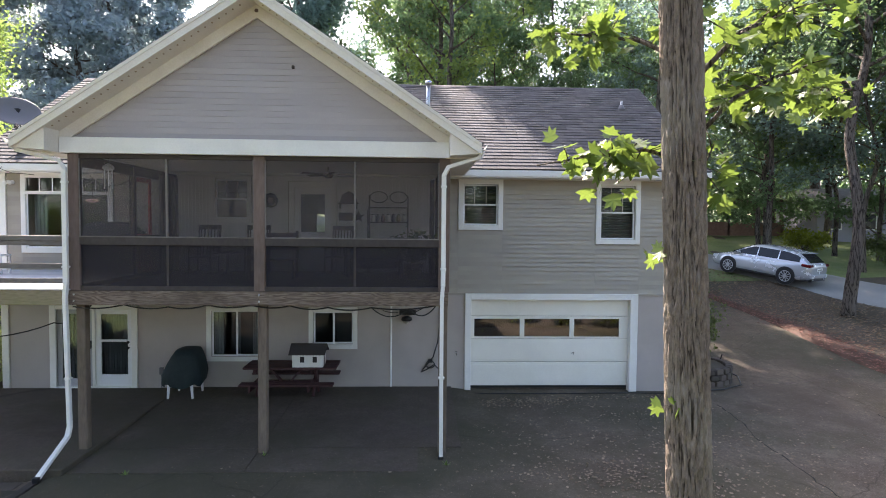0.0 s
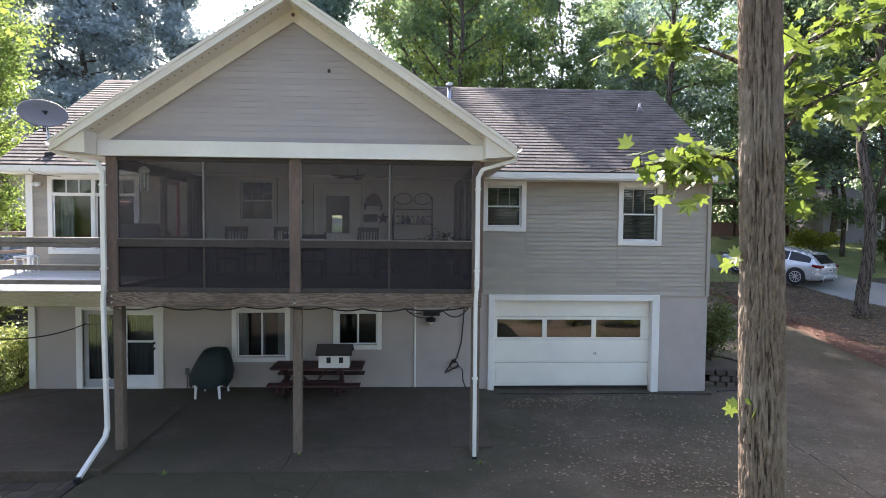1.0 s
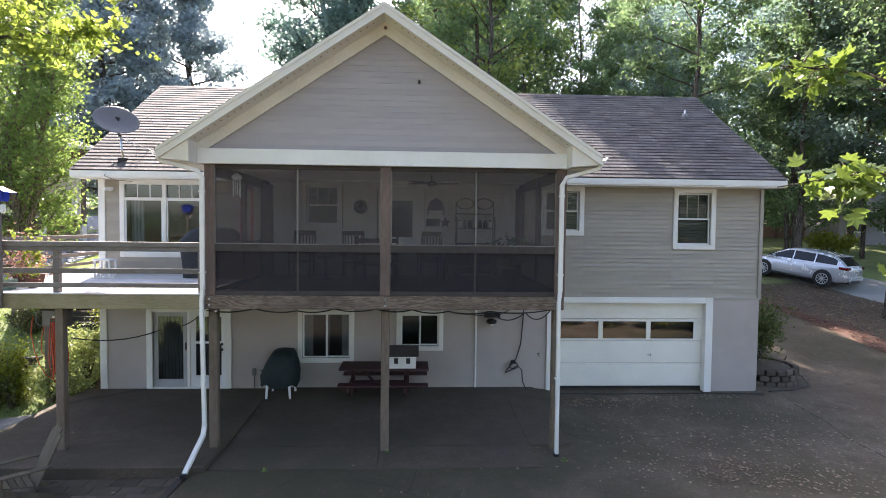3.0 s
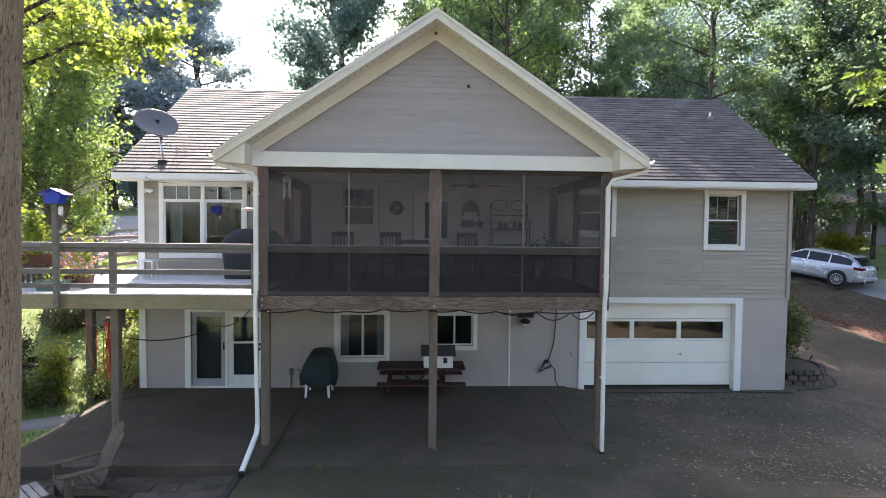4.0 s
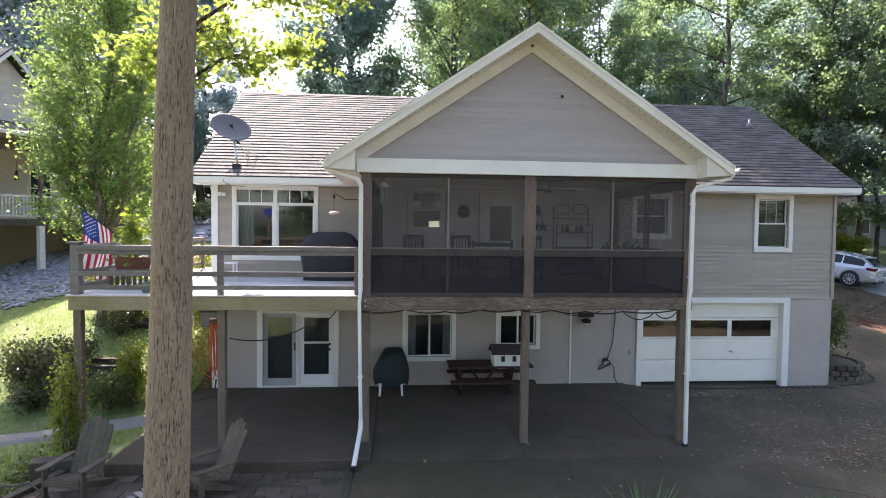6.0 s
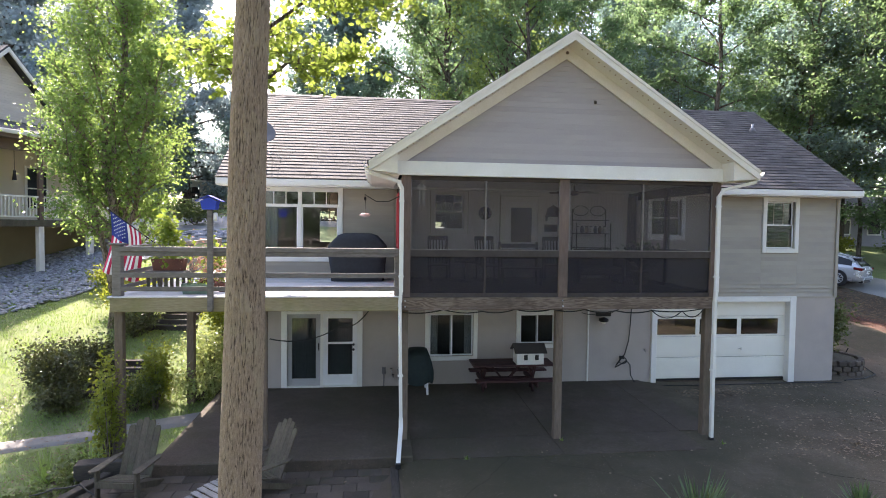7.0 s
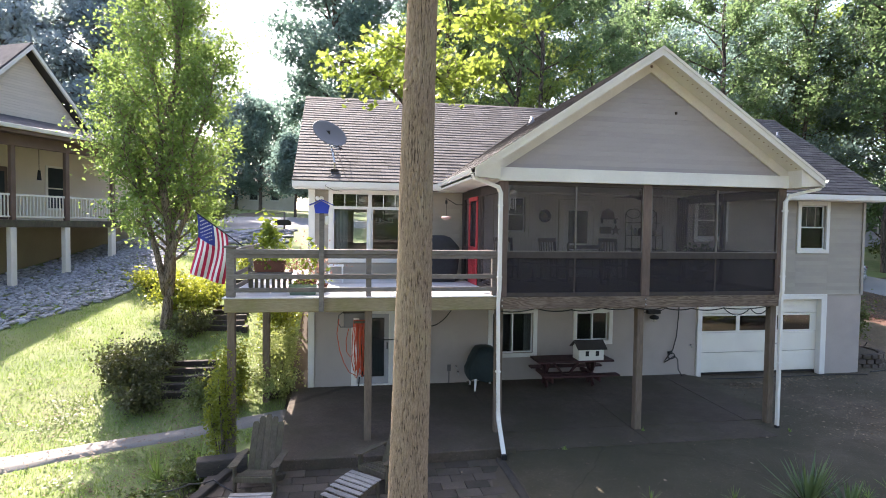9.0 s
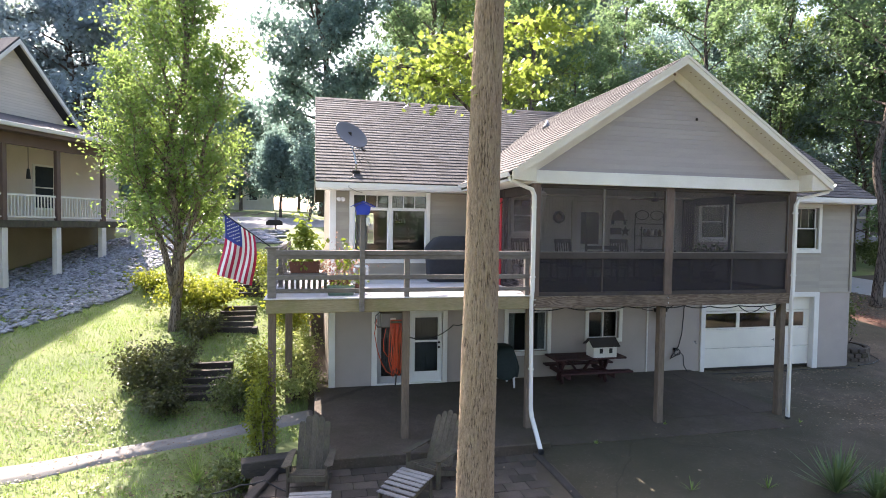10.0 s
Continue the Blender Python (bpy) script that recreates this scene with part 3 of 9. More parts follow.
b = Build()
sheet("lawn", b, steps_of((-40, -22, 1.5), (-22, -10.6, 0.4)), steps_of((-12, 4, 1.5), (4, 32, 0.4)), 0.0, 0.03, lambda x, y: not (-11.0 < x and y > 5) and not (x > -13.0 and 8.5 < y < 11))
solo("lawn", b, LAWN, "patchy green lawn sloping down beside the house", "lawn", kind="structure", smooth=True)
b = Build()
sheet("far_lawn", b, steps_of((-70, 34, 2)), steps_of((25.5, 36, 1.5), (36, 130, 4)), -0.01, 0.05, lambda x, y: y > 27 or x < -9)
solo("far_lawn", b, LAWN, "grass verge in front of the woods", "lawn", kind="structure", smooth=True)

solo("patio", Build().box(-10.85, -6.05, 9.68, 14.54, -0.35, 0.0, 0.02), CONCRETE, "dark stained concrete patio slab under the porch", "patio", kind="structure")

# slabs under the porch, falling gently away from the wall
def slab_top(y):
    return 0.018 - 0.115 * min(max((14.3 - y) / 3.8, 0), 1)


for x0, x1 in ((-6.04, -3.03), (-3.015, -0.02), (-0.005, 0.82)):
    for y0, y1 in ((9.75, 10.78), (10.795, 14.54)):
        if x0 < -0.1 or y0 > 10:
            solo("patio_slab", Build().prism([(y0, slab_top(y0)), (y1, slab_top(y1)), (y1, -0.35), (y0, -0.35)], "x", x0, x1), CONCRETE, "dark stained concrete slab with mossy joints", "patio", kind="structure")

# ---- house ----
WY = 14.55
house = thing("house", (-1.7, 14.55, 0), "two-storey grey house with white trim, gabled screened porch and garage", "house")


def wall_with_holes(b, x0, x1, z0, z1, y0, y1, holes):
    """One solid wall with openings right through it."""
    xs = sorted({x0, x1, *[min(max(v, x0), x1) for h in holes for v in h[:2]]})
    zs = sorted({z0, z1, *[min(max(v, z0), z1) for h in holes for v in h[2:]]})
    nx, nz, k = len(xs), len(zs), len(b.v)
    b.v += [(x, y, z) for y in (y0, y1) for z in zs for x in xs]

    def at(i, j, side):
        return k + side * nx * nz + j * nx + i

    def solid(i, j):
        if not (0 <= i < nx - 1 and 0 <= j < nz - 1):
            return False
        cx, cz = (xs[i] + xs[i + 1]) / 2, (zs[j] + zs[j + 1]) / 2
        return not any(h[0] < cx < h[1] and h[2] < cz < h[3] for h in holes)

    for i in range(nx - 1):
        for j in range(nz - 1):
            if not solid(i, j):
                continue
            b.f.append((at(i, j, 0), at(i + 1, j, 0), at(i + 1, j + 1, 0), at(i, j + 1, 0)))
            b.f.append((at(i, j + 1, 1), at(i + 1, j + 1, 1), at(i + 1, j, 1), at(i, j, 1)))
            for di, dj, p, q in ((-1, 0, (i, j + 1), (i, j)), (1, 0, (i + 1, j), (i + 1, j + 1)), (0, -1, (i, j), (i + 1, j)), (0, 1, (i + 1, j + 1), (i, j + 1))):
                if not solid(i + di, j + dj):
                    b.f.append((at(*q, 0), at(*p, 0), at(*p, 1), at(*q, 1)))
    return b


LOW_HOLES = [(-9.15, -7.28, -0.02, 2.04), (-5.3, -4.07, 0.8, 1.98), (-2.73, -1.72, 1.12, 1.97), (1.31, 5.55, -0.4, 2.3)]
UP_HOLES = [(-9.82, -7.8, 3.5, 5.32), (1.1, 2.0, 4.22, 5.28), (4.68, 5.58, 3.88, 5.26), (-5.2, -4.38, 4.32, 5.33), (-3.2, -2.28, 3.0, 5.12)]
BACK_HOLES = [(-9.15, -8.35, 3.7, 5.0), (-4.25, -3.8, 3.9, 4.6)]
lower_wall = part("lower_wall", wall_with_holes(Build(), -10.45, 7.0, -0.4, 2.42, WY, WY + 0.2, LOW_HOLES), STUCCO, house, "smooth grey painted lower wall")
upper_wall = part("upper_wall", wall_with_holes(Build(), -10.45, 7.0, 2.42, 5.5, WY + 0.02, WY + 0.2, UP_HOLES), SIDING, house, "grey lap-sided upper wall")
part("back_wall", wall_with_holes(Build(), -10.45, 7.0, -0.4, 5.5, 23.3, 23.5, BACK_HOLES), SIDING, house)
for x0, x1 in ((-10.45, -10.25), (6.8, 7.0)):
    b = Build().box(x0, x1, WY + 0.2, 23.3, -0.4, 5.5)
    b.prism([(WY + 0.1, 5.5), (23.4, 5.5), (19.0, 8.45)], "x", x0, x1)
    part("side_wall", b, SIDING, house)
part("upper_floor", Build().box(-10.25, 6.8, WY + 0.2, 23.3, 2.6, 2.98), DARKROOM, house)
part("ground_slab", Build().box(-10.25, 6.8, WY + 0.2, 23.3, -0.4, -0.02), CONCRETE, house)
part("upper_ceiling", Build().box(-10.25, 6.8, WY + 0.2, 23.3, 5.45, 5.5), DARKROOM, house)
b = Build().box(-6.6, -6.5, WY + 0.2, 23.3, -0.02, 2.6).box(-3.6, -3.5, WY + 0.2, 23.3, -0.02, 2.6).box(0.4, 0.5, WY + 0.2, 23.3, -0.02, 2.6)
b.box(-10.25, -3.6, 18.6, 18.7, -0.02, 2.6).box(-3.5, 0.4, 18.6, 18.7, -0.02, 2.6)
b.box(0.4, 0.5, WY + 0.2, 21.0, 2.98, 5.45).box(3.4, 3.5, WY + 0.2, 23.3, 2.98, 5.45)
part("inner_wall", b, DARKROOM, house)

# roofs
EAVE_Y, EAVE_Z, RIDGE_Y, RIDGE_Z = 14.0, 5.6, 19.0, 8.82
SL = (RIDGE_Z - EAVE_Z) / (RIDGE_Y - EAVE_Y)
RX0, RX1 = -10.85, 7.3
b = Build().prism([(EAVE_Y, EAVE_Z), (RIDGE_Y, RIDGE_Z), (24.0, EAVE_Z), (24.0, EAVE_Z - 0.16), (RIDGE_Y, RIDGE_Z - 0.2), (EAVE_Y, EAVE_Z - 0.16)], "x", RX0 + 0.03, RX1 - 0.03)
main_roof = part("roof", b, ROOFBASE, house, "brown-grey asphalt shingle roof with streaks of sun")
AX, AZ, GX, GZ, GY = -2.94, 8.28, 4.0, 5.63, 9.9
GS = (AZ - GZ) / GX
BACK_Y = EAVE_Y + (AZ - EAVE_Z) / SL
# the porch roof runs back until it meets the main slope
b = Build()
for s in (-1, 1):
    y_low = EAVE_Y + (GZ - EAVE_Z) / SL
    t0, t1 = (AX, GY + 0.02, AZ - 0.015), (AX + s * GX, GY + 0.02, GZ - 0.015)
    u1, u0 = (AX + s * GX, y_low + 0.1, GZ - 0.015), (AX, BACK_Y + 0.1, AZ - 0.015)
    vs = [t0, t1, u1, u0] + [(p[0], p[1], p[2] - 0.14) for p in (t0, t1, u1, u0)]
    b.add(vs, [(0, 1, 2, 3), (7, 6, 5, 4), (0, 4, 5, 1), (1, 5, 6, 2), (2, 6, 7, 3), (3, 7, 4, 0)])
porch_roof = part("porch_roof", b, ROOFBASE, house, "gabled shingle roof over the screened porch")

# eave trim, gutters, rakes
b = Build().box(RX0, RX1, EAVE_Y - 0.03, EAVE_Y, EAVE_Z - 0.17, EAVE_Z - 0.02, 0.006)
part("fascia", b, WHITE, house, "white painted eave board")
b = Build().box(RX0 + 0.02, RX1 - 0.02, EAVE_Y, WY - 0.01, EAVE_Z - 0.2, EAVE_Z - 0.17)
part("soffit", b, WHITE, house)
part("frieze_board", Build().box(0.55, 7.02, WY - 0.03, WY + 0.01, 5.39, EAVE_Z - 0.2), WHITE, house)
part("frieze_board", Build().box(-10.47, -6.3, WY - 0.03, WY + 0.01, 5.4, EAVE_Z - 0.2), WHITE, house)
for x in (RX0, RX1 - 0.03):
    b = Build()
    for y1, z1 in ((EAVE_Y, EAVE_Z), (24.0, EAVE_Z)):
        b.prism([(RIDGE_Y, RIDGE_Z), (y1, z1), (y1, z1 - 0.18), (RIDGE_Y, RIDGE_Z - 0.22)], "x", x, x + 0.03)
    part("rake_board", b, WHITE, house)
me = mesh_of("ridge_cap", Build().prism([(-0.15, -0.055), (0, 0.035), (0.15, -0.055), (0, 0.02)], "x", 0, 0.33), SHINGLE)
for k in range(60):
    piece("ridge_cap", me, main_roof, (RX0 + k * (RX1 - RX0 - 0.03) / 60, RIDGE_Y, RIDGE_Z + 0.004 * (k % 2)))


def gutter(b, p, q, r=0.06):
    """An open trough of K shape between two ends."""
    p, q = Vector(p), Vector(q)
    way = (q - p).normalized()
    out = Vector((way.y, -way.x, 0))
    prof = [(-r, 0.0), (-r, -r * 1.4), (r * 0.5, -r * 1.4), (r * 1.1, -r * 0.3), (r * 1.25, 0), (r * 1.0, 0), (r * 0.4, -r * 1.2), (-r * 0.85, -r * 1.2), (-r * 0.85, 0)]
    ring = [[e + out * a + Vector((0, 0, c)) for a, c in prof] for e in (p, q)]
    n = len(prof)
    b.add(ring[0] + ring[1], [(i, (i + 1) % n, n + (i + 1) % n, n + i) for i in range(n)] + [tuple(range(n))[::-1], tuple(range(n, 2 * n))])
    return b


part("gutter", gutter(Build(), (AX - GX - 0.03, 13.95, GZ - 0.03), (AX - GX - 0.03, GY - 0.02, GZ - 0.03)), WHITE, house, "white gutter along the porch eave")
part("gutter", gutter(Build(), (AX + GX + 0.03, GY - 0.02, GZ - 0.03), (AX + GX + 0.03, 13.95, GZ - 0.03)), WHITE, house, "white gutter along the porch eave")

TANVENT = plain("tan_soffit_vent", (0.3, 0.22, 0.14), 0.6)
# porch gable: rake boards, soffits, header, returns
def slab_under(b, s, y0, y1, drop0, drop1, x_in=0.0, x_out=GX):
    """A sloping board on one side of the gable between two drops below the roof line."""
    za, zb = AZ - x_in * GS, AZ - x_out * GS
    b.prism([(AX + s * x_in, za - drop0), (AX + s * x_out, zb - drop0), (AX + s * x_out, zb - drop1), (AX + s * x_in, za - drop1)], "y", y0, y1)
    return b


for s in (-1, 1):
    part("rake_board", slab_under(Build(), s, GY - 0.025, GY + 0.02, 0.0, 0.19), CREAM, house, "cream gable edge board")
    part("rake_trim", slab_under(Build(), s, GY - 0.04, GY - 0.025, -0.005, 0.06), CREAM, house)
    part("rake_soffit", slab_under(Build(), s, GY + 0.02, 10.40, 0.175, 0.19), CREAM, house, "cream gable soffit")
    part("gable_trim", slab_under(Build(), s, 10.345, 10.395, 0.185, 0.42, 0.0, 3.5), CREAM, house)
    for k in range(30):
        u = 0.2 + k * 0.118
        part("soffit_vent", Build().box(AX + s * u - 0.014, AX + s * u + 0.014, GY + 0.12, GY + 0.16, AZ - u * GS - 0.196, AZ - u * GS - 0.178, 0.003), TANVENT, house)
    x0, x1 = AX + s * 3.45, AX + s * 3.97
    b = Build().prism([(x0, 5.42), (x1, 5.46), (x1, AZ - 3.97 * GS - 0.14), (x0, AZ - 3.45 * GS - 0.15)], "y", GY + 0.03, 10.36)
    part("eave_return", b, CREAM, house, "boxed cream eave return")
    part("eave_board", Build().box(min(x1, x1 + s * 0.03), max(x1, x1 + s * 0.03), GY, 13.95, GZ - 0.2, GZ - 0.02), WHITE, house)
    b = Build().prism([(AX + s * 3.4, 5.41), (x1, 5.43), (x1, 5.45), (AX + s * 3.4, 5.43)], "y", 10.36, 13.98)
    part("eave_soffit", b, CREAM, house)
part("porch_header", Build().box(-6.38, 0.52, 10.30, 10.39, 5.42, 5.70, 0.006), WHITE, house, "long white header board above the porch screens")
gable_wall = part("gable_wall", Build().prism([(-6.35, 5.6), (0.47, 5.6), (AX, 7.9)], "y", 10.42, 10.5), GABLE, house, "mauve-grey lap-sided gable")
part("gable_vent", Build().lathe([(0.035, 0), (0.035, 0.02), (0.02, 0.03)], (AX - 0.0, 10.36, 7.98), 10, pose(0, 0, 0, 90, 0, 0)), OLDWOOD, gable_wall)
part("wall_hook", Build().box(-2.33, -2.28, 10.36, 10.4, 6.98, 7.04, 0.008), DARKWOOD, gable_wall)

# porch floor, frame, ceiling
part("porch_floor", Build().box(-6.2, 0.45, 10.48, WY - 0.01, 2.9, 2.99), DARKWOOD, house)
part("porch_ceiling", Build().box(-6.25, 0.48, 10.5, WY, 5.44, 5.47), BEADBOARD, house)
for x0, x1, lab in ((-6.3, -2.93, ""), (-2.925, 0.52, "")):
    part("porch_beam", Build().box(x0, x1, 10.36, 10.46, 2.71, 2.965, 0.008), BEAM, house, "weathered timber beam with strong grain")
part("deck_beam", Build().box(-11.8, -6.305, 10.37, 10.45, 2.70, 2.97, 0.008), MOSSWOOD, house, "mossy timber deck beam")
part("deck_beam", Build().box(-11.8, -11.72, 10.455, 14.5, 2.70, 2.97, 0.008), MOSSWOOD, house)
for k in range(9):
    x = -11.2 + k * 0.6
    part("joist", Build().box(x, x + 0.05, 10.46, 14.5, 2.72, 2.93), OLDWOOD, house)


def post(x0, x1, y0, y1, z0, z1, mat, lab=""):
    return part("post", Build().box(x0, x1, y0, y1, z0, z1, 0.012), mat, house, lab)


for x in (-6.28, -3.0, 0.36):
    post(x, x + 0.16, 10.55, 10.71, -0.25, 2.705, POSTWOOD, "weathered square timber post")
    post(x - 0.01 if x < -3 else x - 0.02, x + 0.18, 10.38, 10.5, 2.967, 5.42, OLDWOOD)
    for zb in (2.78, 2.9):
        part("bolt", Build().lathe([(0.018, 0), (0.018, 0.008), (0.01, 0.014)], (x + 0.08, 10.36, zb), 8, pose(0, 0, 0, 90, 0, 0)), STEEL, house)
for x in (-11.765, -9.075):
    post(x, x + 0.15, 10.46, 10.61, gz(x, 10.5) - 0.2, 2.9, POSTWOOD, "weathered square timber post")
post(-11.6, -11.42, 14.1, 14.28, -0.6, 2.7, POSTWOOD)
for x in (-6.24, 0.38):
    for y in (12.4, 14.42):
        post(x, x + 0.12, y, y + 0.1, 2.99, 5.42, DARKWOOD)
    part("side_rail", Build().box(x + 0.02, x + 0.1, 10.5, 14.42, 3.8, 3.92, 0.006), DARKWOOD, house)
    part("side_rail", Build().box(x + 0.02, x + 0.1, 10.5, 14.42, 5.2, 5.42, 0.006), DARKWOOD, house)
    part("side_rail", Build().box(x + 0.02, x + 0.1, 10.5, 14.42, 2.99, 3.08, 0.006), DARKWOOD, house)
    part("screen", Build().box(x + 0.055, x + 0.06, 10.5, 14.42, 3.92, 5.2), SCREEN, house, "insect screen")
    part("screen", Build().box(x + 0.055, x + 0.06, 10.5, 14.42, 3.08, 3.8), SCREEN, house, "insect screen")
for x0, x1 in ((-6.11, -3.01), (-2.82, 0.345)):
    part("mid_rail", Build().box(x0, x1, 10.39, 10.47, 3.79, 3.93, 0.008), DARKWOOD, house, "dark stained rail")
    part("top_rail", Build().box(x0, x1, 10.41, 10.47, 5.34, 5.42, 0.006), DARKWOOD, house)
    part("bottom_rail", Build().box(x0, x1, 10.40, 10.47, 2.967, 3.05, 0.006), DARKWOOD, house)
    xm = (-4.57, -1.2)[x0 > -4]
    part("mullion", Build().box(xm - 0.018, xm + 0.018, 10.40, 10.46, 3.93, 5.34, 0.004), RAILWOOD, house)
    part("mullion", Build().box(xm - 0.02, xm + 0.02, 10.42, 10.46, 3.05, 3.79, 0.004), DARKWOOD, house)
    part("screen_edge", Build().box(x0, x0 + 0.025, 10.39, 10.41, 3.93, 5.34).box(x1 - 0.025, x1, 10.39, 10.41, 3.93, 5.34).box(x0 + 0.025, x1 - 0.025, 10.38, 10.40, 3.93, 3.95), RAILWOOD, house)
    part("screen", Build().box(x0 + 0.01, x1 - 0.01, 10.43, 10.434, 3.93, 5.34), SCREEN, house, "dark insect screen")
    part("screen", Build().box(x0 + 0.01, x1 - 0.01, 10.43, 10.434, 3.05, 3.79), PETSCREEN, house, "dense black lower screen")

# ---- doors and windows of the house ----
def window(x0, x1, z0, z1, trim, style, label, sill=True):
    """A trimmed window in the back-yard wall. x0..z1: the outer edge of the trim."""
    y = WY
    b = Build()
    b.box(x0, x0 + trim, y - 0.04, y + 0.015, z0, z1, 0.006).box(x1 - trim, x1, y - 0.04, y + 0.015, z0, z1, 0.006)
    b.box(x0 + trim, x1 - trim, y - 0.04, y + 0.015, z1 - trim, z1, 0.006).box(x0 + trim, x1 - trim, y - 0.045, y + 0.015, z0, z0 + trim, 0.006)
    w = part("window", b, WHITE, house, label)
    a, c, d, e = x0 + trim, x1 - trim, z0 + trim, z1 - trim
    if style == "slider":
        m = (a + c) / 2
        leaves = [(a, m + 0.03, d, e, y + 0.05), (m - 0.03, c, d, e, y + 0.09)]
    elif style == "hung":
        m = d + (e - d) * 0.5
        leaves = [(a, c, d, m + 0.02, y + 0.05), (a, c, m - 0.02, e, y + 0.09)]
    else:
        leaves = [(a, c, d, e, y + 0.05)]
    for k, (p, q, r, s, yy) in enumerate(leaves):
        f = 0.04
        fb = Build().box(p, p + f, yy, yy + 0.035, r, s, 0.004).box(q - f, q, yy, yy + 0.035, r, s, 0.004).box(p + f, q - f, yy, yy + 0.035, r, r + f, 0.004).box(p + f, q - f, yy, yy + 0.035, s - f, s, 0.004)
        part("sash", fb, VINYL, w)
        pane = part("pane", Build().box(p + f, q - f, yy + 0.015, yy + 0.019, r + f, s - f), GLASS, w)
        pane.visible_shadow = False
        if style == "hung" and k == 1:
            for i in (1, 2):
                xm = p + (q - p) * i / 3
                part("muntin", Build().box(xm - 0.01, xm + 0.01, yy + 0.005, yy + 0.012, r + f, s - f), STUCCO, w)
    return w


w1 = window(-5.42, -3.95, 0.68, 2.09, 0.115, "slider", "white sliding window with drapes behind")
w2 = window(-2.84, -1.6, 1.0, 2.07, 0.115, "slider", "white sliding window")
wa = window(0.97, 2.12, 4.09, 5.39, 0.125, "hung", "white-trimmed small sash window")
wb = window(4.55, 5.71, 3.75, 5.39, 0.125, "hung", "white-trimmed sash window with blinds")
wp = window(-5.3, -4.28, 4.22, 5.42, 0.1, "hung", "sash window inside the porch")
# slats coloured dark so that the panes read dim
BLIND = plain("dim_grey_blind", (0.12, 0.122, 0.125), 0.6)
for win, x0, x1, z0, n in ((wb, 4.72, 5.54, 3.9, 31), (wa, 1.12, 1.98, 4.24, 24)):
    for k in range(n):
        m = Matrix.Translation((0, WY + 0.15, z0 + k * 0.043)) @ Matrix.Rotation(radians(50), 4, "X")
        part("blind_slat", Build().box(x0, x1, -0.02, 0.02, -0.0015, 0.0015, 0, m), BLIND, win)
b = Build()
for x0, x1 in ((-5.28, -5.05), (-4.72, -4.62), (-4.3, -4.09)):
    n = 7
    for k in range(n):
        xx = x0 + (x1 - x0) * k / n
        b.box(xx, xx + (x1 - x0) / n * 0.9, WY + 0.16 + 0.02 * (k % 2), WY + 0.19 + 0.02 * (k % 2), 0.8, 2.0, 0.006)
part("drape", b, CURTAIN, w1)

# the wide window by the deck: two lights below, two transoms of three
b = Build()
X0, X1, Z0, Z1, T = -9.94, -7.69, 3.42, 5.41, 0.12
for p, q, r, s in ((X0, X0 + T, Z0, Z1), (X1 - T, X1, Z0, Z1), (X0 + T, X1 - T, Z1 - T, Z1), (X0 + T, X1 - T, Z0, Z0 + T), (-8.87, -8.77, Z0 + T, Z1 - T), (X0 + T, -8.87, 4.88, 4.96), (-8.77, X1 - T, 4.88, 4.96)):
    b.box(p, q, WY - 0.04, WY + 0.06, r, s, 0.006)
deck_window = part("window", b, WHITE, house, "wide white window with transoms over the deck")
for p, q in ((X0 + T, -8.87), (-8.77, X1 - T)):
    for r, s in ((Z0 + T, 4.88), (4.96, Z1 - T)):
        pane = part("pane", Build().box(p, q, WY + 0.02, WY + 0.024, r, s), DECK_GLASS, deck_window)
        pane.visible_shadow = False
    for i in (1, 2):
        xm = p + (q - p) * i / 3
        part("muntin", Build().box(xm - 0.011, xm + 0.011, WY + 0.0, WY + 0.015, 4.96, Z1 - T), VINYL, deck_window)
    part("sash", Build().box(p, q, WY + 0.0, WY + 0.012, Z0 + T, Z0 + T + 0.04).box(p, p + 0.035, WY, WY + 0.012, Z0 + T + 0.04, 4.88).box(q - 0.035, q, WY, WY + 0.012, Z0 + T + 0.04, 4.88), VINYL, deck_window)


lamp = thing("chandelier", (-8.25, 17.2, 4.55), "small dark chandelier hanging inside the wide window", "chandelier")
part("stem", Build().cyl((-8.25, 17.2, 4.62), (-8.25, 17.2, 5.45), 0.015, n=8), BLACK, lamp)
part("ring", Build().tube([(-8.25 + 0.26 * math.cos(a), 17.2 + 0.26 * math.sin(a), 4.55) for a in np.linspace(0, 2 * math.pi, 25)], 0.016, 6), BLACK, lamp, smooth=True)
for k in range(6):
    a = k * math.pi / 3
    x, y = -8.25 + 0.26 * math.cos(a), 17.2 + 0.26 * math.sin(a)
    part("arm", Build().tube([(-8.25, 17.2, 4.64), (x, y, 4.56)], 0.01, 6), BLACK, lamp)
    part("candle", Build().cyl((x, y, 4.56), (x, y, 4.68), 0.018, n=8), VINYL, lamp, "pale candle lamp")
b = Build()
for k in range(7):
    b.tube([(-9.72 + k * 0.045, WY + 0.2 + 0.02 * (k % 2), 3.5), (-9.72 + k * 0.045, WY + 0.2 + 0.02 * (k % 2), 4.92)], 0.03, 7)
part("drape", b, CURTAIN, deck_window, "grey drape gathered at the window's side")


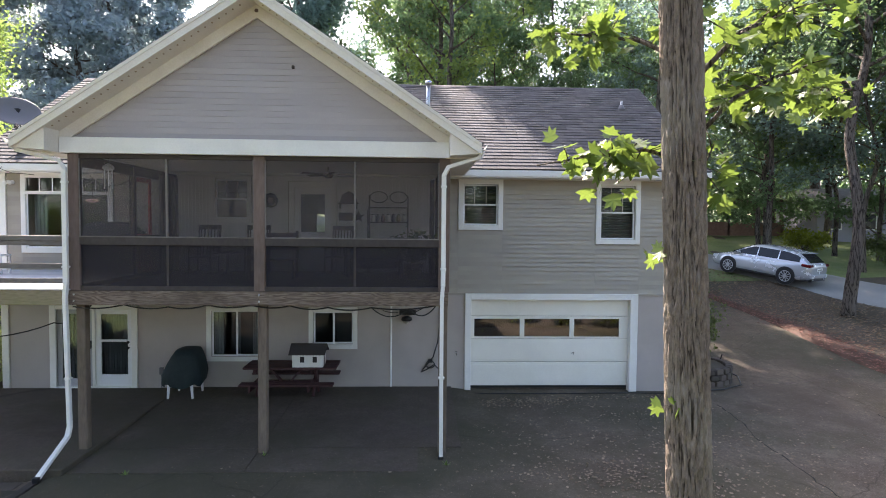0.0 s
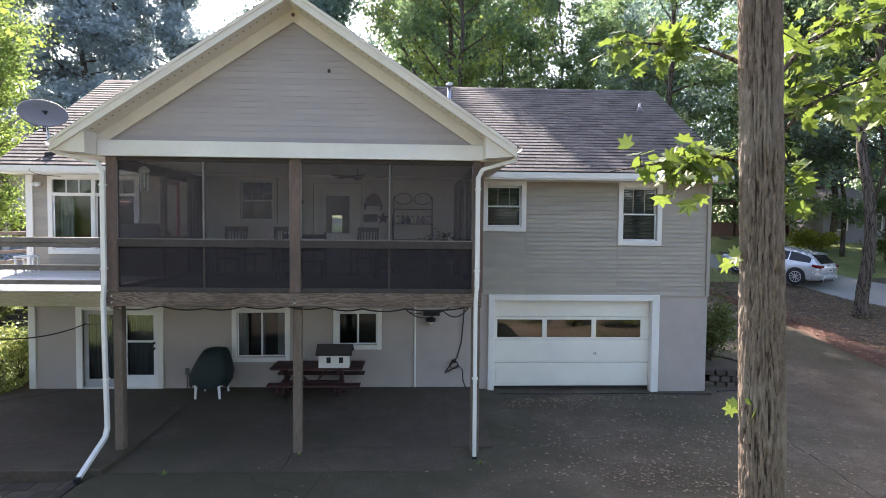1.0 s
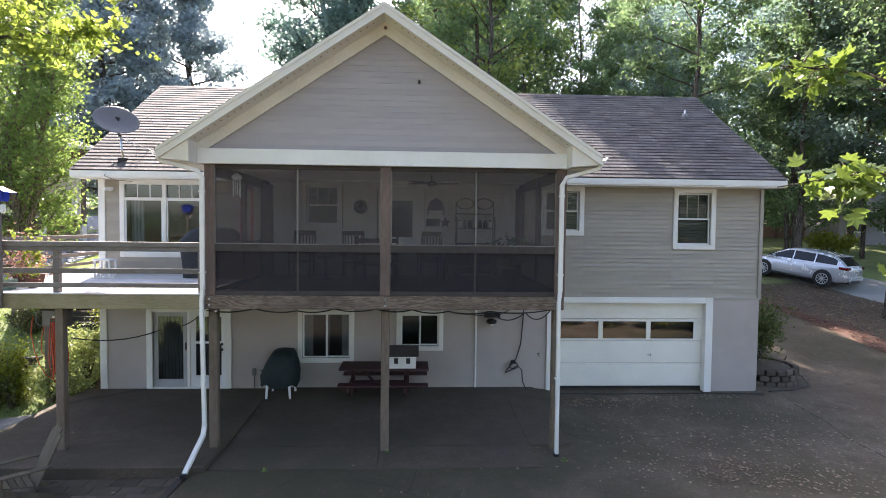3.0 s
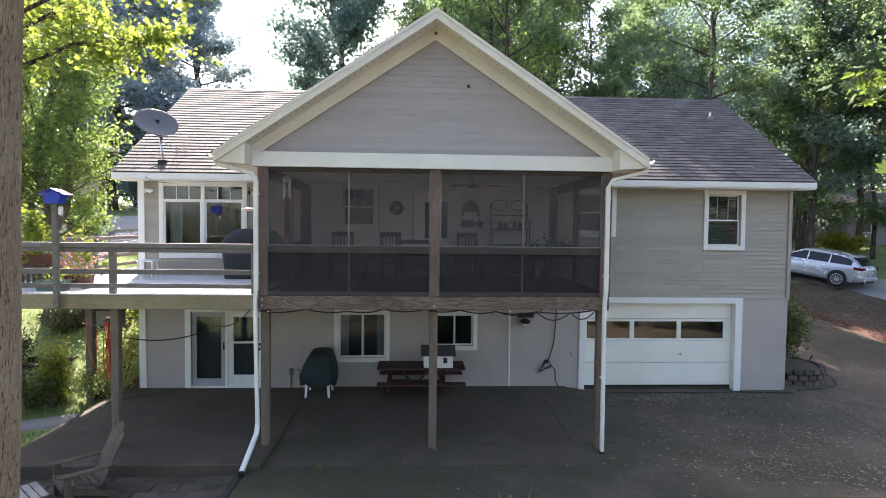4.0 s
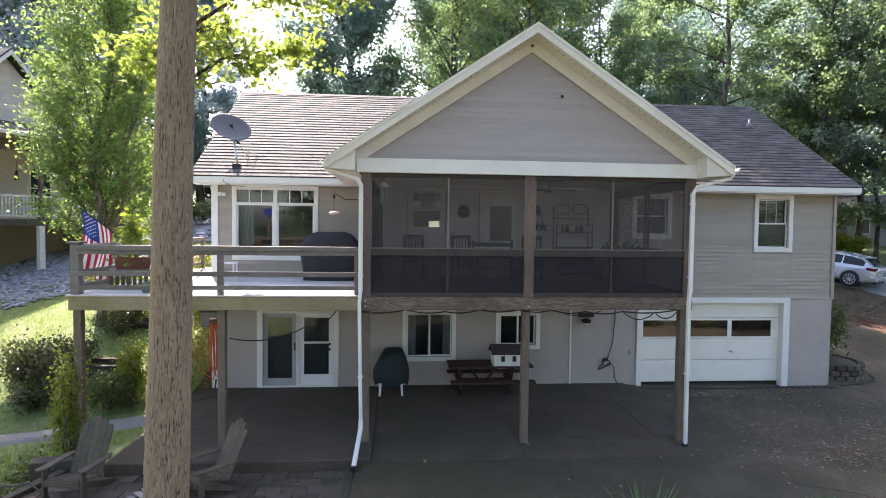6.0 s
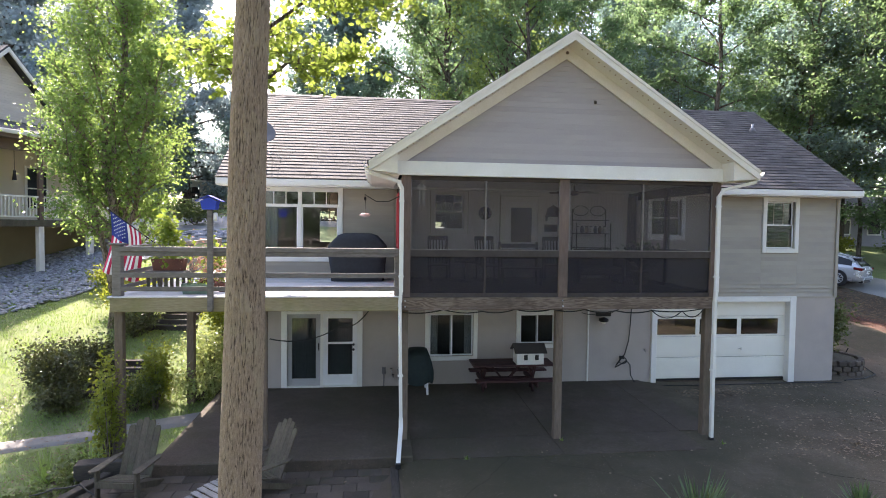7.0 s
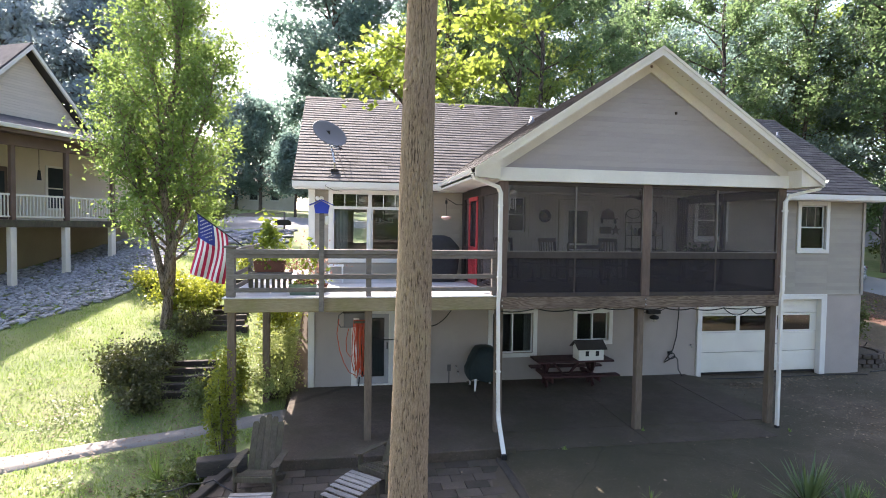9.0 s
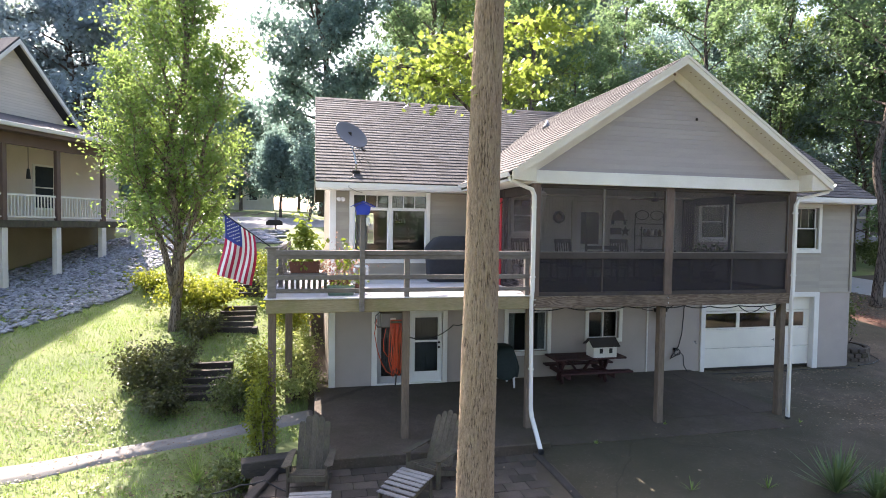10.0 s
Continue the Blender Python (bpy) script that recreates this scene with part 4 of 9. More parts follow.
def door_leaf(x0, x1, z0, z1, y, material, label, glazed, stile=0.13, bottom=0.28, parent=house, grid=False):
    b = Build().box(x0, x0 + stile, y, y + 0.045, z0, z1, 0.005).box(x1 - stile, x1, y, y + 0.045, z0, z1, 0.005)
    b.box(x0 + stile, x1 - stile, y, y + 0.045, z1 - stile, z1, 0.005).box(x0 + stile, x1 - stile, y, y + 0.045, z0, z0 + bottom, 0.005)
    d = part("door", b, material, parent, label)
    pane = part("pane", Build().box(x0 + stile, x1 - stile, y + 0.02, y + 0.026, z0 + bottom, z1 - stile), GLASS, d)
    pane.visible_shadow = False
    return d


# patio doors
# cloth coloured dark so that the door glass reads dim
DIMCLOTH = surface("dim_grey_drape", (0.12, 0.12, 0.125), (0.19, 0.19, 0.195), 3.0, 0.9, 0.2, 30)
b = Build().box(-9.3, -9.15, WY - 0.05, WY + 0.08, 0, 2.11, 0.006).box(-7.28, -7.14, WY - 0.05, WY + 0.08, 0, 2.11, 0.006).box(-9.15, -7.28, WY - 0.05, WY + 0.08, 2.0, 2.11, 0.006).box(-8.27, -8.2, WY - 0.02, WY + 0.08, 0.03, 2.0, 0.005)
part("door_frame", b.box(-9.15, -7.28, WY - 0.05, WY + 0.09, -0.02, 0.03, 0.006), WHITE, house, "white patio door frame")
d1 = door_leaf(-9.15, -8.27, 0.03, 2.0, WY + 0.03, surface("grey_storm_door", (0.36, 0.36, 0.37), (0.42, 0.42, 0.43), 2, 0.5, 0.04), "grey glazed patio door", True, 0.12, 0.2)
d2 = door_leaf(-8.2, -7.28, 0.03, 2.0, WY + 0.03, VINYL, "white glazed patio door", True, 0.13, 0.3)
part("mid_rail", Build().box(-8.07, -7.41, WY + 0.012, WY + 0.05, 1.17, 1.225, 0.004), VINYL, d2)
for z in (1.02, 1.16):
    part("door_knob", Build().lathe([(0.02, 0), (0.02, 0.03), (0.034, 0.04), (0.034, 0.06), (0.01, 0.075)], (-7.38, WY + 0.03, z), 12, pose(0, 0, 0, 90, 0, 0)), BLACK, d2, "black door knob", True)
part("door_handle", Build().box(-8.33, -8.30, WY - 0.02, WY + 0.03, 1.0, 1.2, 0.006), BLACK, d1)
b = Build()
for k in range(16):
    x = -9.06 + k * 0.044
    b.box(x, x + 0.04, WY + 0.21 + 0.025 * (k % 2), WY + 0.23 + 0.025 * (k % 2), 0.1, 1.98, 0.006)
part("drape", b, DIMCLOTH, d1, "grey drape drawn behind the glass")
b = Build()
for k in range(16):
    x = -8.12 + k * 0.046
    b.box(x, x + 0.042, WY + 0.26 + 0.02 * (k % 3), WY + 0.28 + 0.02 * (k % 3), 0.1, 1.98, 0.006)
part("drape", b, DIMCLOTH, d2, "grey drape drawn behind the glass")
# door inside the porch
b = Build().box(-3.34, -3.2, WY - 0.03, WY + 0.015, 2.99, 5.27, 0.005).box(-2.28, -2.14, WY - 0.03, WY + 0.015, 2.99, 5.27, 0.005).box(-3.2, -2.28, WY - 0.03, WY + 0.015, 5.12, 5.27, 0.005)
part("door_frame", b, WHITE, house)
d3 = door_leaf(-3.2, -2.28, 3.0, 5.12, WY + 0.02, VINYL, "white half-glazed porch door", True, 0.16, 1.0)
# garage door
b = Build().box(1.17, 1.33, WY - 0.06, WY + 0.15, -0.12, 2.45, 0.008).box(5.5, 5.7, WY - 0.06, WY + 0.15, -0.12, 2.45, 0.008).box(1.33, 5.5, WY - 0.06, WY + 0.15, 2.29, 2.45, 0.008)
part("garage_frame", b, WHITE, house, "white garage door frame")
garage = part("garage_door", Build().box(1.33, 5.5, WY + 0.14, WY + 0.17, -0.06, 0.0), BLACK, house, "white sectional garage door with three windows")
for k, (z0, z1) in enumerate(((0.0, 0.62), (0.63, 1.24), (1.845, 2.29))):
    b = Build().box(1.33, 5.5, WY + 0.13, WY + 0.17, z0, z1, 0.012)
    if k < 2:
        b.box(1.4, 5.43, WY + 0.125, WY + 0.132, z0 + 0.06, z1 - 0.06, 0.003)
    part("panel", b, GARAGE, garage)
panes = [(1.43, 2.63), (2.75, 3.95), (4.07, 5.27)]
part("panel", wall_with_holes(Build(), 1.33, 5.5, 1.25, 1.835, WY + 0.13, WY + 0.17, [(p, q, 1.3, 1.77) for p, q in panes]), GARAGE, garage)
for p, q in panes:
    pane = part("pane", Build().box(p, q, WY + 0.145, WY + 0.15, 1.3, 1.77), glass("garage_glass", (0.4, 0.42, 0.42), 0.8), garage)
    pane.visible_shadow = False
part("handle", Build().tube([(4.0, WY + 0.13, 0.86), (4.0, WY + 0.08, 0.87), (4.06, WY + 0.08, 0.9), (4.06, WY + 0.08, 0.83)], 0.012, 6), STEEL, garage)
# corner boards and the thin white strip
for x0, x1 in ((-10.47, -10.3), (6.93, 7.03)):
    part("corner_board", Build().box(x0, x1, WY - 0.04, WY + 0.1, 2.42 if x0 > 0 else -0.1, 5.4, 0.006), WHITE if x0 < 0 else SIDING, house)
part("conduit", Build().box(-0.755, -0.71, WY - 0.035, WY, -0.1, 2.42, 0.008), WHITE, house, "thin white vertical pipe")
part("band_board", Build().box(0.5, 7.02, WY - 0.025, WY + 0.02, 2.40, 2.46), SIDING, house)

# ---- trees ----
BARK_A = furrowed("furrowed_grey_brown_bark", (0.032, 0.025, 0.019), (0.105, 0.083, 0.064), (0.29, 0.235, 0.185), (0.30, 0.27, 0.22))
BARK_C = furrowed("tan_ridged_bark", (0.068, 0.047, 0.033), (0.195, 0.143, 0.10), (0.40, 0.30, 0.21), (0.36, 0.29, 0.19))
BARK_B = bark("rough_brown_bark", (0.035, 0.028, 0.023), (0.17, 0.14, 0.115), 0.7)
LEAF_NEAR = leafy("fresh_lobed_leaf", (0.055, 0.105, 0.03), (0.16, 0.215, 0.065), (0.24, 0.34, 0.05), 0.35, 0.42)
LEAF_GOLD = leafy("yellow_green_leaf", (0.08, 0.14, 0.02), (0.17, 0.23, 0.04), (0.44, 0.55, 0.10), 0.4, 0.5)
LEAF_YARD = leafy("bright_small_leaf", (0.06, 0.12, 0.04), (0.16, 0.24, 0.09), (0.40, 0.55, 0.13), 0.32, 0.48)
LEAF_WOOD = leafy("woodland_leaf", (0.04, 0.078, 0.042), (0.125, 0.185, 0.10), (0.31, 0.47, 0.19), 0.34, 0.48)
LEAF_WARM = leafy("yellowing_woodland_leaf", (0.07, 0.125, 0.045), (0.16, 0.21, 0.07), (0.42, 0.54, 0.12), 0.35, 0.52)
LEAF_DULL = leafy("grey_green_leaf", (0.085, 0.13, 0.115), (0.19, 0.25, 0.22), (0.33, 0.50, 0.42), 0.36, 0.5)
# needles paled and blued: distance haze is put into their colour
LEAF_HAZE = leafy("blue_green_needle_tuft", (0.23, 0.29, 0.30), (0.34, 0.41, 0.43), (0.5, 0.6, 0.62), 0.45, 0.55)

KITE = np.array([(0, 0, 0), (-0.34, 0.42, 0.10), (0, 1.0, -0.06), (0.34, 0.42, 0.10)])
LOBES = np.array([(0, 0.06, 0)] + [(math.sin(a) * r, 0.42 + math.cos(a) * r, 0.10 * (r - 0.3)) for a, r in (
    (math.pi, 0.34), (math.pi * 1.22, 0.36), (math.pi * 1.42, 0.55), (math.pi * 1.57, 0.32), (math.pi * 1.74, 0.60), (math.pi * 1.87, 0.34),
    (0, 0.64), (math.pi * 0.13, 0.34), (math.pi * 0.26, 0.60), (math.pi * 0.43, 0.32), (math.pi * 0.58, 0.55), (math.pi * 0.78, 0.36))])
LOBES[0] = (0, 0.42, 0.02)
FAN = np.array([(0, i, i % 12 + 1) for i in range(1, 13)])


def leaves(name, centres, size, material, rng, shape="kite", droop=0.4, spread=0.35):
    """Many leaves in one mesh, each turned its own way."""
    c = np.asarray(centres, dtype=float)
    n = len(c)
    normal = rng.normal(size=(n, 3)) * (0.75, 0.75, 0.5) + (0, 0, 0.75)
    normal /= np.linalg.norm(normal, axis=1)[:, None]
    tip = rng.normal(size=(n, 3)) + (0, 0, -droop)
    tip -= normal * (tip * normal).sum(1)[:, None]
    tip /= np.linalg.norm(tip, axis=1)[:, None]
    side = np.cross(tip, normal)
    s = size * rng.uniform(1 - spread, 1 + spread, n)[:, None, None]
    base, faces = (KITE, np.array([(0, 3, 2, 1)])) if shape == "kite" else (LOBES, FAN)
    v = c[:, None] + s * (base[None, :, 0, None] * side[:, None] + base[None, :, 1, None] * tip[:, None] + base[None, :, 2, None] * normal[:, None])
    f = (faces[None] + len(base) * np.arange(n)[:, None, None]).reshape(-1, faces.shape[1])
    return mesh_np(name, v.reshape(-1, 3), f, material)


def trunk_build(base, top, r0, r1, wobble, seed, n=20, rings=40, flare=0.35):
    b = Build()
    base, top = Vector(base), Vector(top)
    pts, rs = [], []
    for i in range(rings + 1):
        t = i / rings
        p = base.lerp(top, t) + Vector((noise.noise((seed, t * 4, 0)), noise.noise((seed + 9, t * 4, 0)), 0)) * wobble * min(1, t * 3)
        pts.append(p)
        rs.append((r0 + (r1 - r0) * t) * (1 + flare * math.exp(-t * (top - base).length / 0.35)) * (1 + 0.04 * noise.noise((seed, t * 12, 4))))
    b.tube(pts, rs, n)
    out = []
    for k, v in enumerate(b.v):
        c = pts[k // n]
        d = Vector(v) - c
        out.append(tuple(c + d * (1 + 0.06 * noise.noise((d.x * 9 + seed, d.y * 9, v[2] * 1.2)))))
    b.v = out
    return b, pts


def crown_of(trunk_pts, start, rng, reach, limbs, twigs, per_twig, clump, b, r_limb, rise=0.45, taper="round"):
    """Limbs and twigs from the trunk upward; returns the places of the leaves."""
    spots = []
    z0, z1 = trunk_pts[0].z, trunk_pts[-1].z
    for i in range(limbs):
        f = start + (1 - start) * ((i + rng.uniform(0.1, 0.9)) / limbs)
        k = f * (len(trunk_pts) - 1)
        j = min(int(k), len(trunk_pts) - 2)
        p = trunk_pts[j].lerp(trunk_pts[j + 1], k - j)
        g = (f - start) / (1 - start)
        if taper == "round":
            length = reach * (0.35 + 0.75 * math.sin(math.pi * min(1, 0.18 + 0.82 * g)))
        else:
            length = reach * (1.0 - 0.75 * g ** 1.4) * (0.7 if g < 0.08 else 1)
        length *= rng.uniform(0.75, 1.15)
        a = i * 2.399 + rng.uniform(-0.5, 0.5)
        way = Vector((math.cos(a), math.sin(a), rise + rng.uniform(-0.15, 0.35) + 0.5 * g)).normalized()
        pts, q = [p], p
        for s in range(5):
            way = (way + Vector((rng.uniform(-0.2, 0.2), rng.uniform(-0.2, 0.2), rng.uniform(-0.12, 0.12)))).normalized()
            q = q + way * (length / 5)
            pts.append(q)
        rl = r_limb * (1 - 0.6 * g)
        b.tube(pts, [rl * (1 - 0.17 * s) for s in range(6)], 6, False)
        for t in range(twigs):
            u = rng.uniform(0.3, 1.0) * 5
            m = min(int(u), 4)
            o = pts[m].lerp(pts[m + 1], u - m)
            w = (way + Vector((rng.gauss(0, 0.8), rng.gauss(0, 0.8), rng.gauss(0.1, 0.5)))).normalized()
            e = o + w * length * rng.uniform(0.15, 0.4)
            b.tube([o, o.lerp(e, 0.5) + Vector((0, 0, 0.04)), e], [rl * 0.25, rl * 0.18, rl * 0.08], 4, False)
            for _ in range(per_twig):
                c = o.lerp(e, rng.uniform(0.2, 1.1))
                spots.append((c.x + rng.gauss(0, clump), c.y + rng.gauss(0, clump), c.z + rng.gauss(0, clump * 0.7)))
    return spots


def tree(at, height, r, start, reach, limbs, twigs, per_twig, clump, leaf, material, seed, label, group="", lean=(0, 0), bark_of=None, taper="round", rise=0.45, rings=30, local=True):
    rng = random.Random(seed)
    t = thing("tree", at, label, "tree", group, placed=False)
    b, pts = trunk_build((0, 0, -0.4), (lean[0], lean[1], height), r, r * 0.18, height * 0.03, seed, 14, rings)
    spots = crown_of(pts, start, rng, reach, limbs, twigs, per_twig, clump, b, r * 0.34, rise, taper)
    part("trunk", b, bark_of or BARK_B, t, smooth=True)
    part("crown", leaves("crown", spots, leaf, material, np.random.default_rng(seed)), material, t)
    return t


# woodland behind the house and along the lane: a few grown trees, copied
WOODS = "woodland trees"
oak = tree((3.2, 45, gz(3.2, 45)), 24, 0.42, 0.24, 6.0, 28, 15, 38, 0.31, 0.28, LEAF_WOOD, 11, "tall leafy woodland tree with a dark trunk", WOODS, (0.6, 0))
maple = tree((12.5, 29.5, gz(12.5, 29.5)), 22, 0.2, 0.42, 4.4, 24, 14, 38, 0.28, 0.23, LEAF_WOOD, 12, "slim tall green tree beside the driveway", WOODS, (0.3, 0.3))
warm = tree((1.0, 33, gz(1, 33)), 19, 0.25, 0.22, 5.0, 22, 12, 30, 0.28, 0.26, LEAF_WARM, 13, "yellowing sunlit woodland tree", WOODS)
ash = tree((17.3, 22.1, gz(17.3, 22.1)), 21, 0.25, 0.42, 5.0, 24, 13, 38, 0.28, 0.20, LEAF_WOOD, 14, "dark-trunked tree on the leaf bank", WOODS, (0.9, 0.2))
tall = tree((-10, 50, gz(-10, 50)), 30, 0.4, 0.25, 6.4, 42, 19, 54, 0.66, 0.38, LEAF_DULL, 15, "lone tall leafy tree against the sky", WOODS)
fir = tree((-31, 53, gz(-31, 53)), 26, 0.42, 0.06, 6.4, 50, 17, 28, 0.46, 0.42, LEAF_HAZE, 16, "dense blue-green conifer far behind, paled for haze", "far conifers", taper="cone", rise=0.0)
bushy = tree((20.5, 33, gz(20.5, 33)), 13, 0.13, 0.1, 3.8, 24, 12, 32, 0.28, 0.22, LEAF_WOOD, 19, "low-crowned young tree of the wood edge", WOODS)
edge_tree = tree((22.8, 28.2, gz(22.8, 28.2)), 16, 0.14, 0.27, 4.2, 26, 12, 34, 0.27, 0.2, LEAF_DULL, 24, "leafy tree with low boughs at the wood edge", WOODS)
rng = random.Random(21)
round_tree = tree((-13.3, 43.5, gz(-13.3, 43.5)), 5.6, 0.12, 0.3, 1.8, 26, 12, 40, 0.3, 0.22, LEAF_DULL, 17, "small round grey-green tree by the street", "street trees")
street = tree((-17.5, 55, gz(-17.5, 55)), 9.5, 0.18, 0.16, 3.2, 26, 13, 34, 0.4, 0.28, LEAF_DULL, 18, "leafy street tree in the middle distance", "street trees")
for src, spots in (
        (oak, [(19, 50), (-1, 46), (33, 46), (42, 38), (9, 60), (-12, -26), (6, -22), (24, -18), (-30, -16)]),
        (maple, [(1.6, 30.0), (19.5, 31), (25, 27), (24, 19.5), (9.5, 42), (37, 30), (-40, 60), (-3, -17), (15, -14), (30, -4), (-20, -20), (36, 10)]),
        (bushy, [(26, 31), (15, 38), (24, 38), (9.5, 36), (33, 36), (12, 46), (21, 45), (5, 39), (28, 44)]),
        (edge_tree, [(26.5, 25.5), (24.5, 32.5), (20.3, 33.2), (31.5, 27), (17.5, 40), (13.5, 36), (35, 24)]),
        (warm, [(9.0, 50), (28, 38), (-7, -20), (20, -24)]),
        (ash, [(27, 14), (24.5, 27.5), (33, 18), (-3, 58)]),
        (tall, [(2, 66), (26, 70), (40, 62)]),
        (round_tree, [(-25, 46)]),
        (street, [(-21, 62), (-12.5, 66), (-26, 54), (-8, 72), (-15.5, 68)]),
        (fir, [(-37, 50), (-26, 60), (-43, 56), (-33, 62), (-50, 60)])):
    for x, y in spots:
        s = rng.uniform(0.85, 1.12)
        m = pose(x, y, gz(x, y), 0, 0, rng.uniform(0, 360)) @ Matrix.Diagonal((s, s, s * rng.uniform(0.92, 1.08), 1))
        c = copy_thing(src, Matrix.Identity(4))
        c.matrix_basis = m

# the tree on the side lawn
yard = thing("tree", (-15.25, 18.45, gz(-15.25, 18.45)), "slender bright green ornamental tree on the side lawn", "tree", placed=False)
r2 = random.Random(33)
b, pts = trunk_build((0, 0, -0.3), (0.35, 0.2, 15.0), 0.165, 0.03, 0.5, 5, 14, 30)
spots = crown_of(pts, 0.15, r2, 3.0, 60, 16, 32, 0.22, b, 0.05, 0.85, "cone")
for k, (dx, dy) in enumerate(((-0.9, 0.3), (0.9, -0.2), (0.2, 0.9))):
    q, pt = trunk_build((0, 0, 1.1 + 0.2 * k), (dx * 1.9, dy * 1.9, 8.5), 0.11, 0.02, 0.3, 7 + k, 10, 20, 0.0)
    b.add(q.v, q.f)
    spots += crown_of(pt, 0.25, r2, 1.5, 18, 10, 22, 0.2, b, 0.04, 0.7)
part("trunk", b, bark("pale_brown_bark", (0.07, 0.055, 0.042), (0.27, 0.22, 0.175), 1.3), yard, smooth=True)
spots = [p for p in spots if p[0] < 0.7 + 0.6 * max(p[2] - 1.2, 0)]
part("crown", leaves("crown", spots, 0.115, LEAF_YARD, np.random.default_rng(3)), LEAF_YARD, yard)


def furrow_mesh(pts, r, thin, flare, seed, wide, tall, depth):
    """A round trunk whose bark stands in long interlacing ridges, with how far each place stands out."""
    base, top = pts[0], pts[-1]
    whole = top.z - base.z
    zs = [base.z]
    while zs[-1] < top.z:
        zs.append(zs[-1] + (0.022 if zs[-1] < 7.6 else 0.3))
    n = max(120, int(2 * math.pi * r / 0.0085))
    vs, worn = [], []
    for z in zs:
        f = min((z - base.z) / whole, 1.0)
        k = f * (len(pts) - 1)
        j = min(int(k), len(pts) - 2)
        c = pts[j].lerp(pts[j + 1], k - j)
        rad = r * (1 - (1 - thin) * f) * (1 + flare * math.exp(-(z - base.z) / 0.35))
        for i in range(n):
            a = 2 * math.pi * i / n
            x, y = math.cos(a), math.sin(a)
            bend = noise.noise((x * r * 6, y * r * 6 + seed, z * 2.2)) * 0.45
            p = (x * r * wide + bend, y * r * wide + bend + seed, z * tall)
            h = min(1.0, abs(noise.noise(p)) * 3.8)
            q = (x * r * wide * 0.7 + 31, y * r * wide * 0.7 - bend, z * tall * 3.2 + seed)
            h *= 0.35 + 0.65 * min(1.0, abs(noise.noise(q)) * 5)
            h = h + 0.12 * noise.noise((x * r * 70, y * r * 70, z * 26))
            worn.append(h)
            d = rad + depth * (h - 0.75) + 0.03 * rad * noise.noise((x * 1.4 + seed, y * 1.4, z * 0.8))
            vs.append((c.x + x * d, c.y + y * d, z))
    i = np.arange(n)
    ring = np.stack([i, (i + 1) % n, (i + 1) % n + n, i + n], 1)
    faces = (ring[None] + n * np.arange(len(zs) - 1)[:, None, None]).reshape(-1, 4)
    me = mesh_np("trunk", vs, faces, BARK_B, True)
    me.materials.clear()
    return me, worn


def near_tree(at, r, top, boughs, seed, label, material, leaf, crown_start, extra, skin, grooves):
    """A close tree: furrowed trunk, named boughs with lobed leaves, and the crown overhead."""
    rng = random.Random(seed)
    z = gz(at[0], at[1])
    t = thing("tree", (at[0], at[1], z), label, "tree")
    b, pts = trunk_build((at[0], at[1], z - 0.3), top, r, r * 0.45, 0.03, seed, 32, 90, 0.25)
    me, worn = furrow_mesh(pts, r, 0.45, 0.25, seed, *grooves)
    me.materials.append(skin)
    me.attributes.new("weather", "FLOAT", "POINT").data.foreach_set("value", worn)
    part("trunk", me, skin, t, "deeply furrowed grey-brown trunk")
    for bough in boughs:
        limb, spots = Build(), []
        pts_b = [Vector(p) for p in bough[0]]
        limb.tube(pts_b, [bough[1] * (1 - 0.7 * i / (len(pts_b) - 1)) for i in range(len(pts_b))], 6)
        for k in range(bough[2]):
            u = rng.uniform(0.25, 1.0) * (len(pts_b) - 1)
            m = min(int(u), len(pts_b) - 2)
            o = pts_b[m].lerp(pts_b[m + 1], u - m)
            e = o + Vector((rng.gauss(0, 0.75), rng.gauss(0, 0.75), rng.gauss(0.0, 0.45))).normalized() * bough[3] * rng.uniform(0.4, 1.0)
            limb.tube([o, o.lerp(e, 0.5) + Vector((0, 0, 0.02)), e], [0.006, 0.005, 0.003], 4)
            for _ in range(bough[4]):
                c = o.lerp(e, rng.uniform(0.35, 1.1))
                spots.append((c.x + rng.gauss(0, 0.06), c.y + rng.gauss(0, 0.06), c.z + rng.gauss(-0.02, 0.05)))
        bo = part("bough", limb, BARK_B, t, smooth=True)
        part("leaves", leaves("leaves", spots, bough[5], material, np.random.default_rng(seed + len(spots)), "lobes", 0.9), material, bo, kind="stuff")
    top_b = Build()
    spots = crown_of(pts, crown_start, rng, extra[0], extra[1], extra[2], extra[3], 0.35, top_b, r * 0.3, 0.35)
    part("limbs", top_b, BARK_B, t, smooth=True)
    part("crown", leaves("crown", spots, leaf, material, np.random.default_rng(seed)), material, t)
    return t


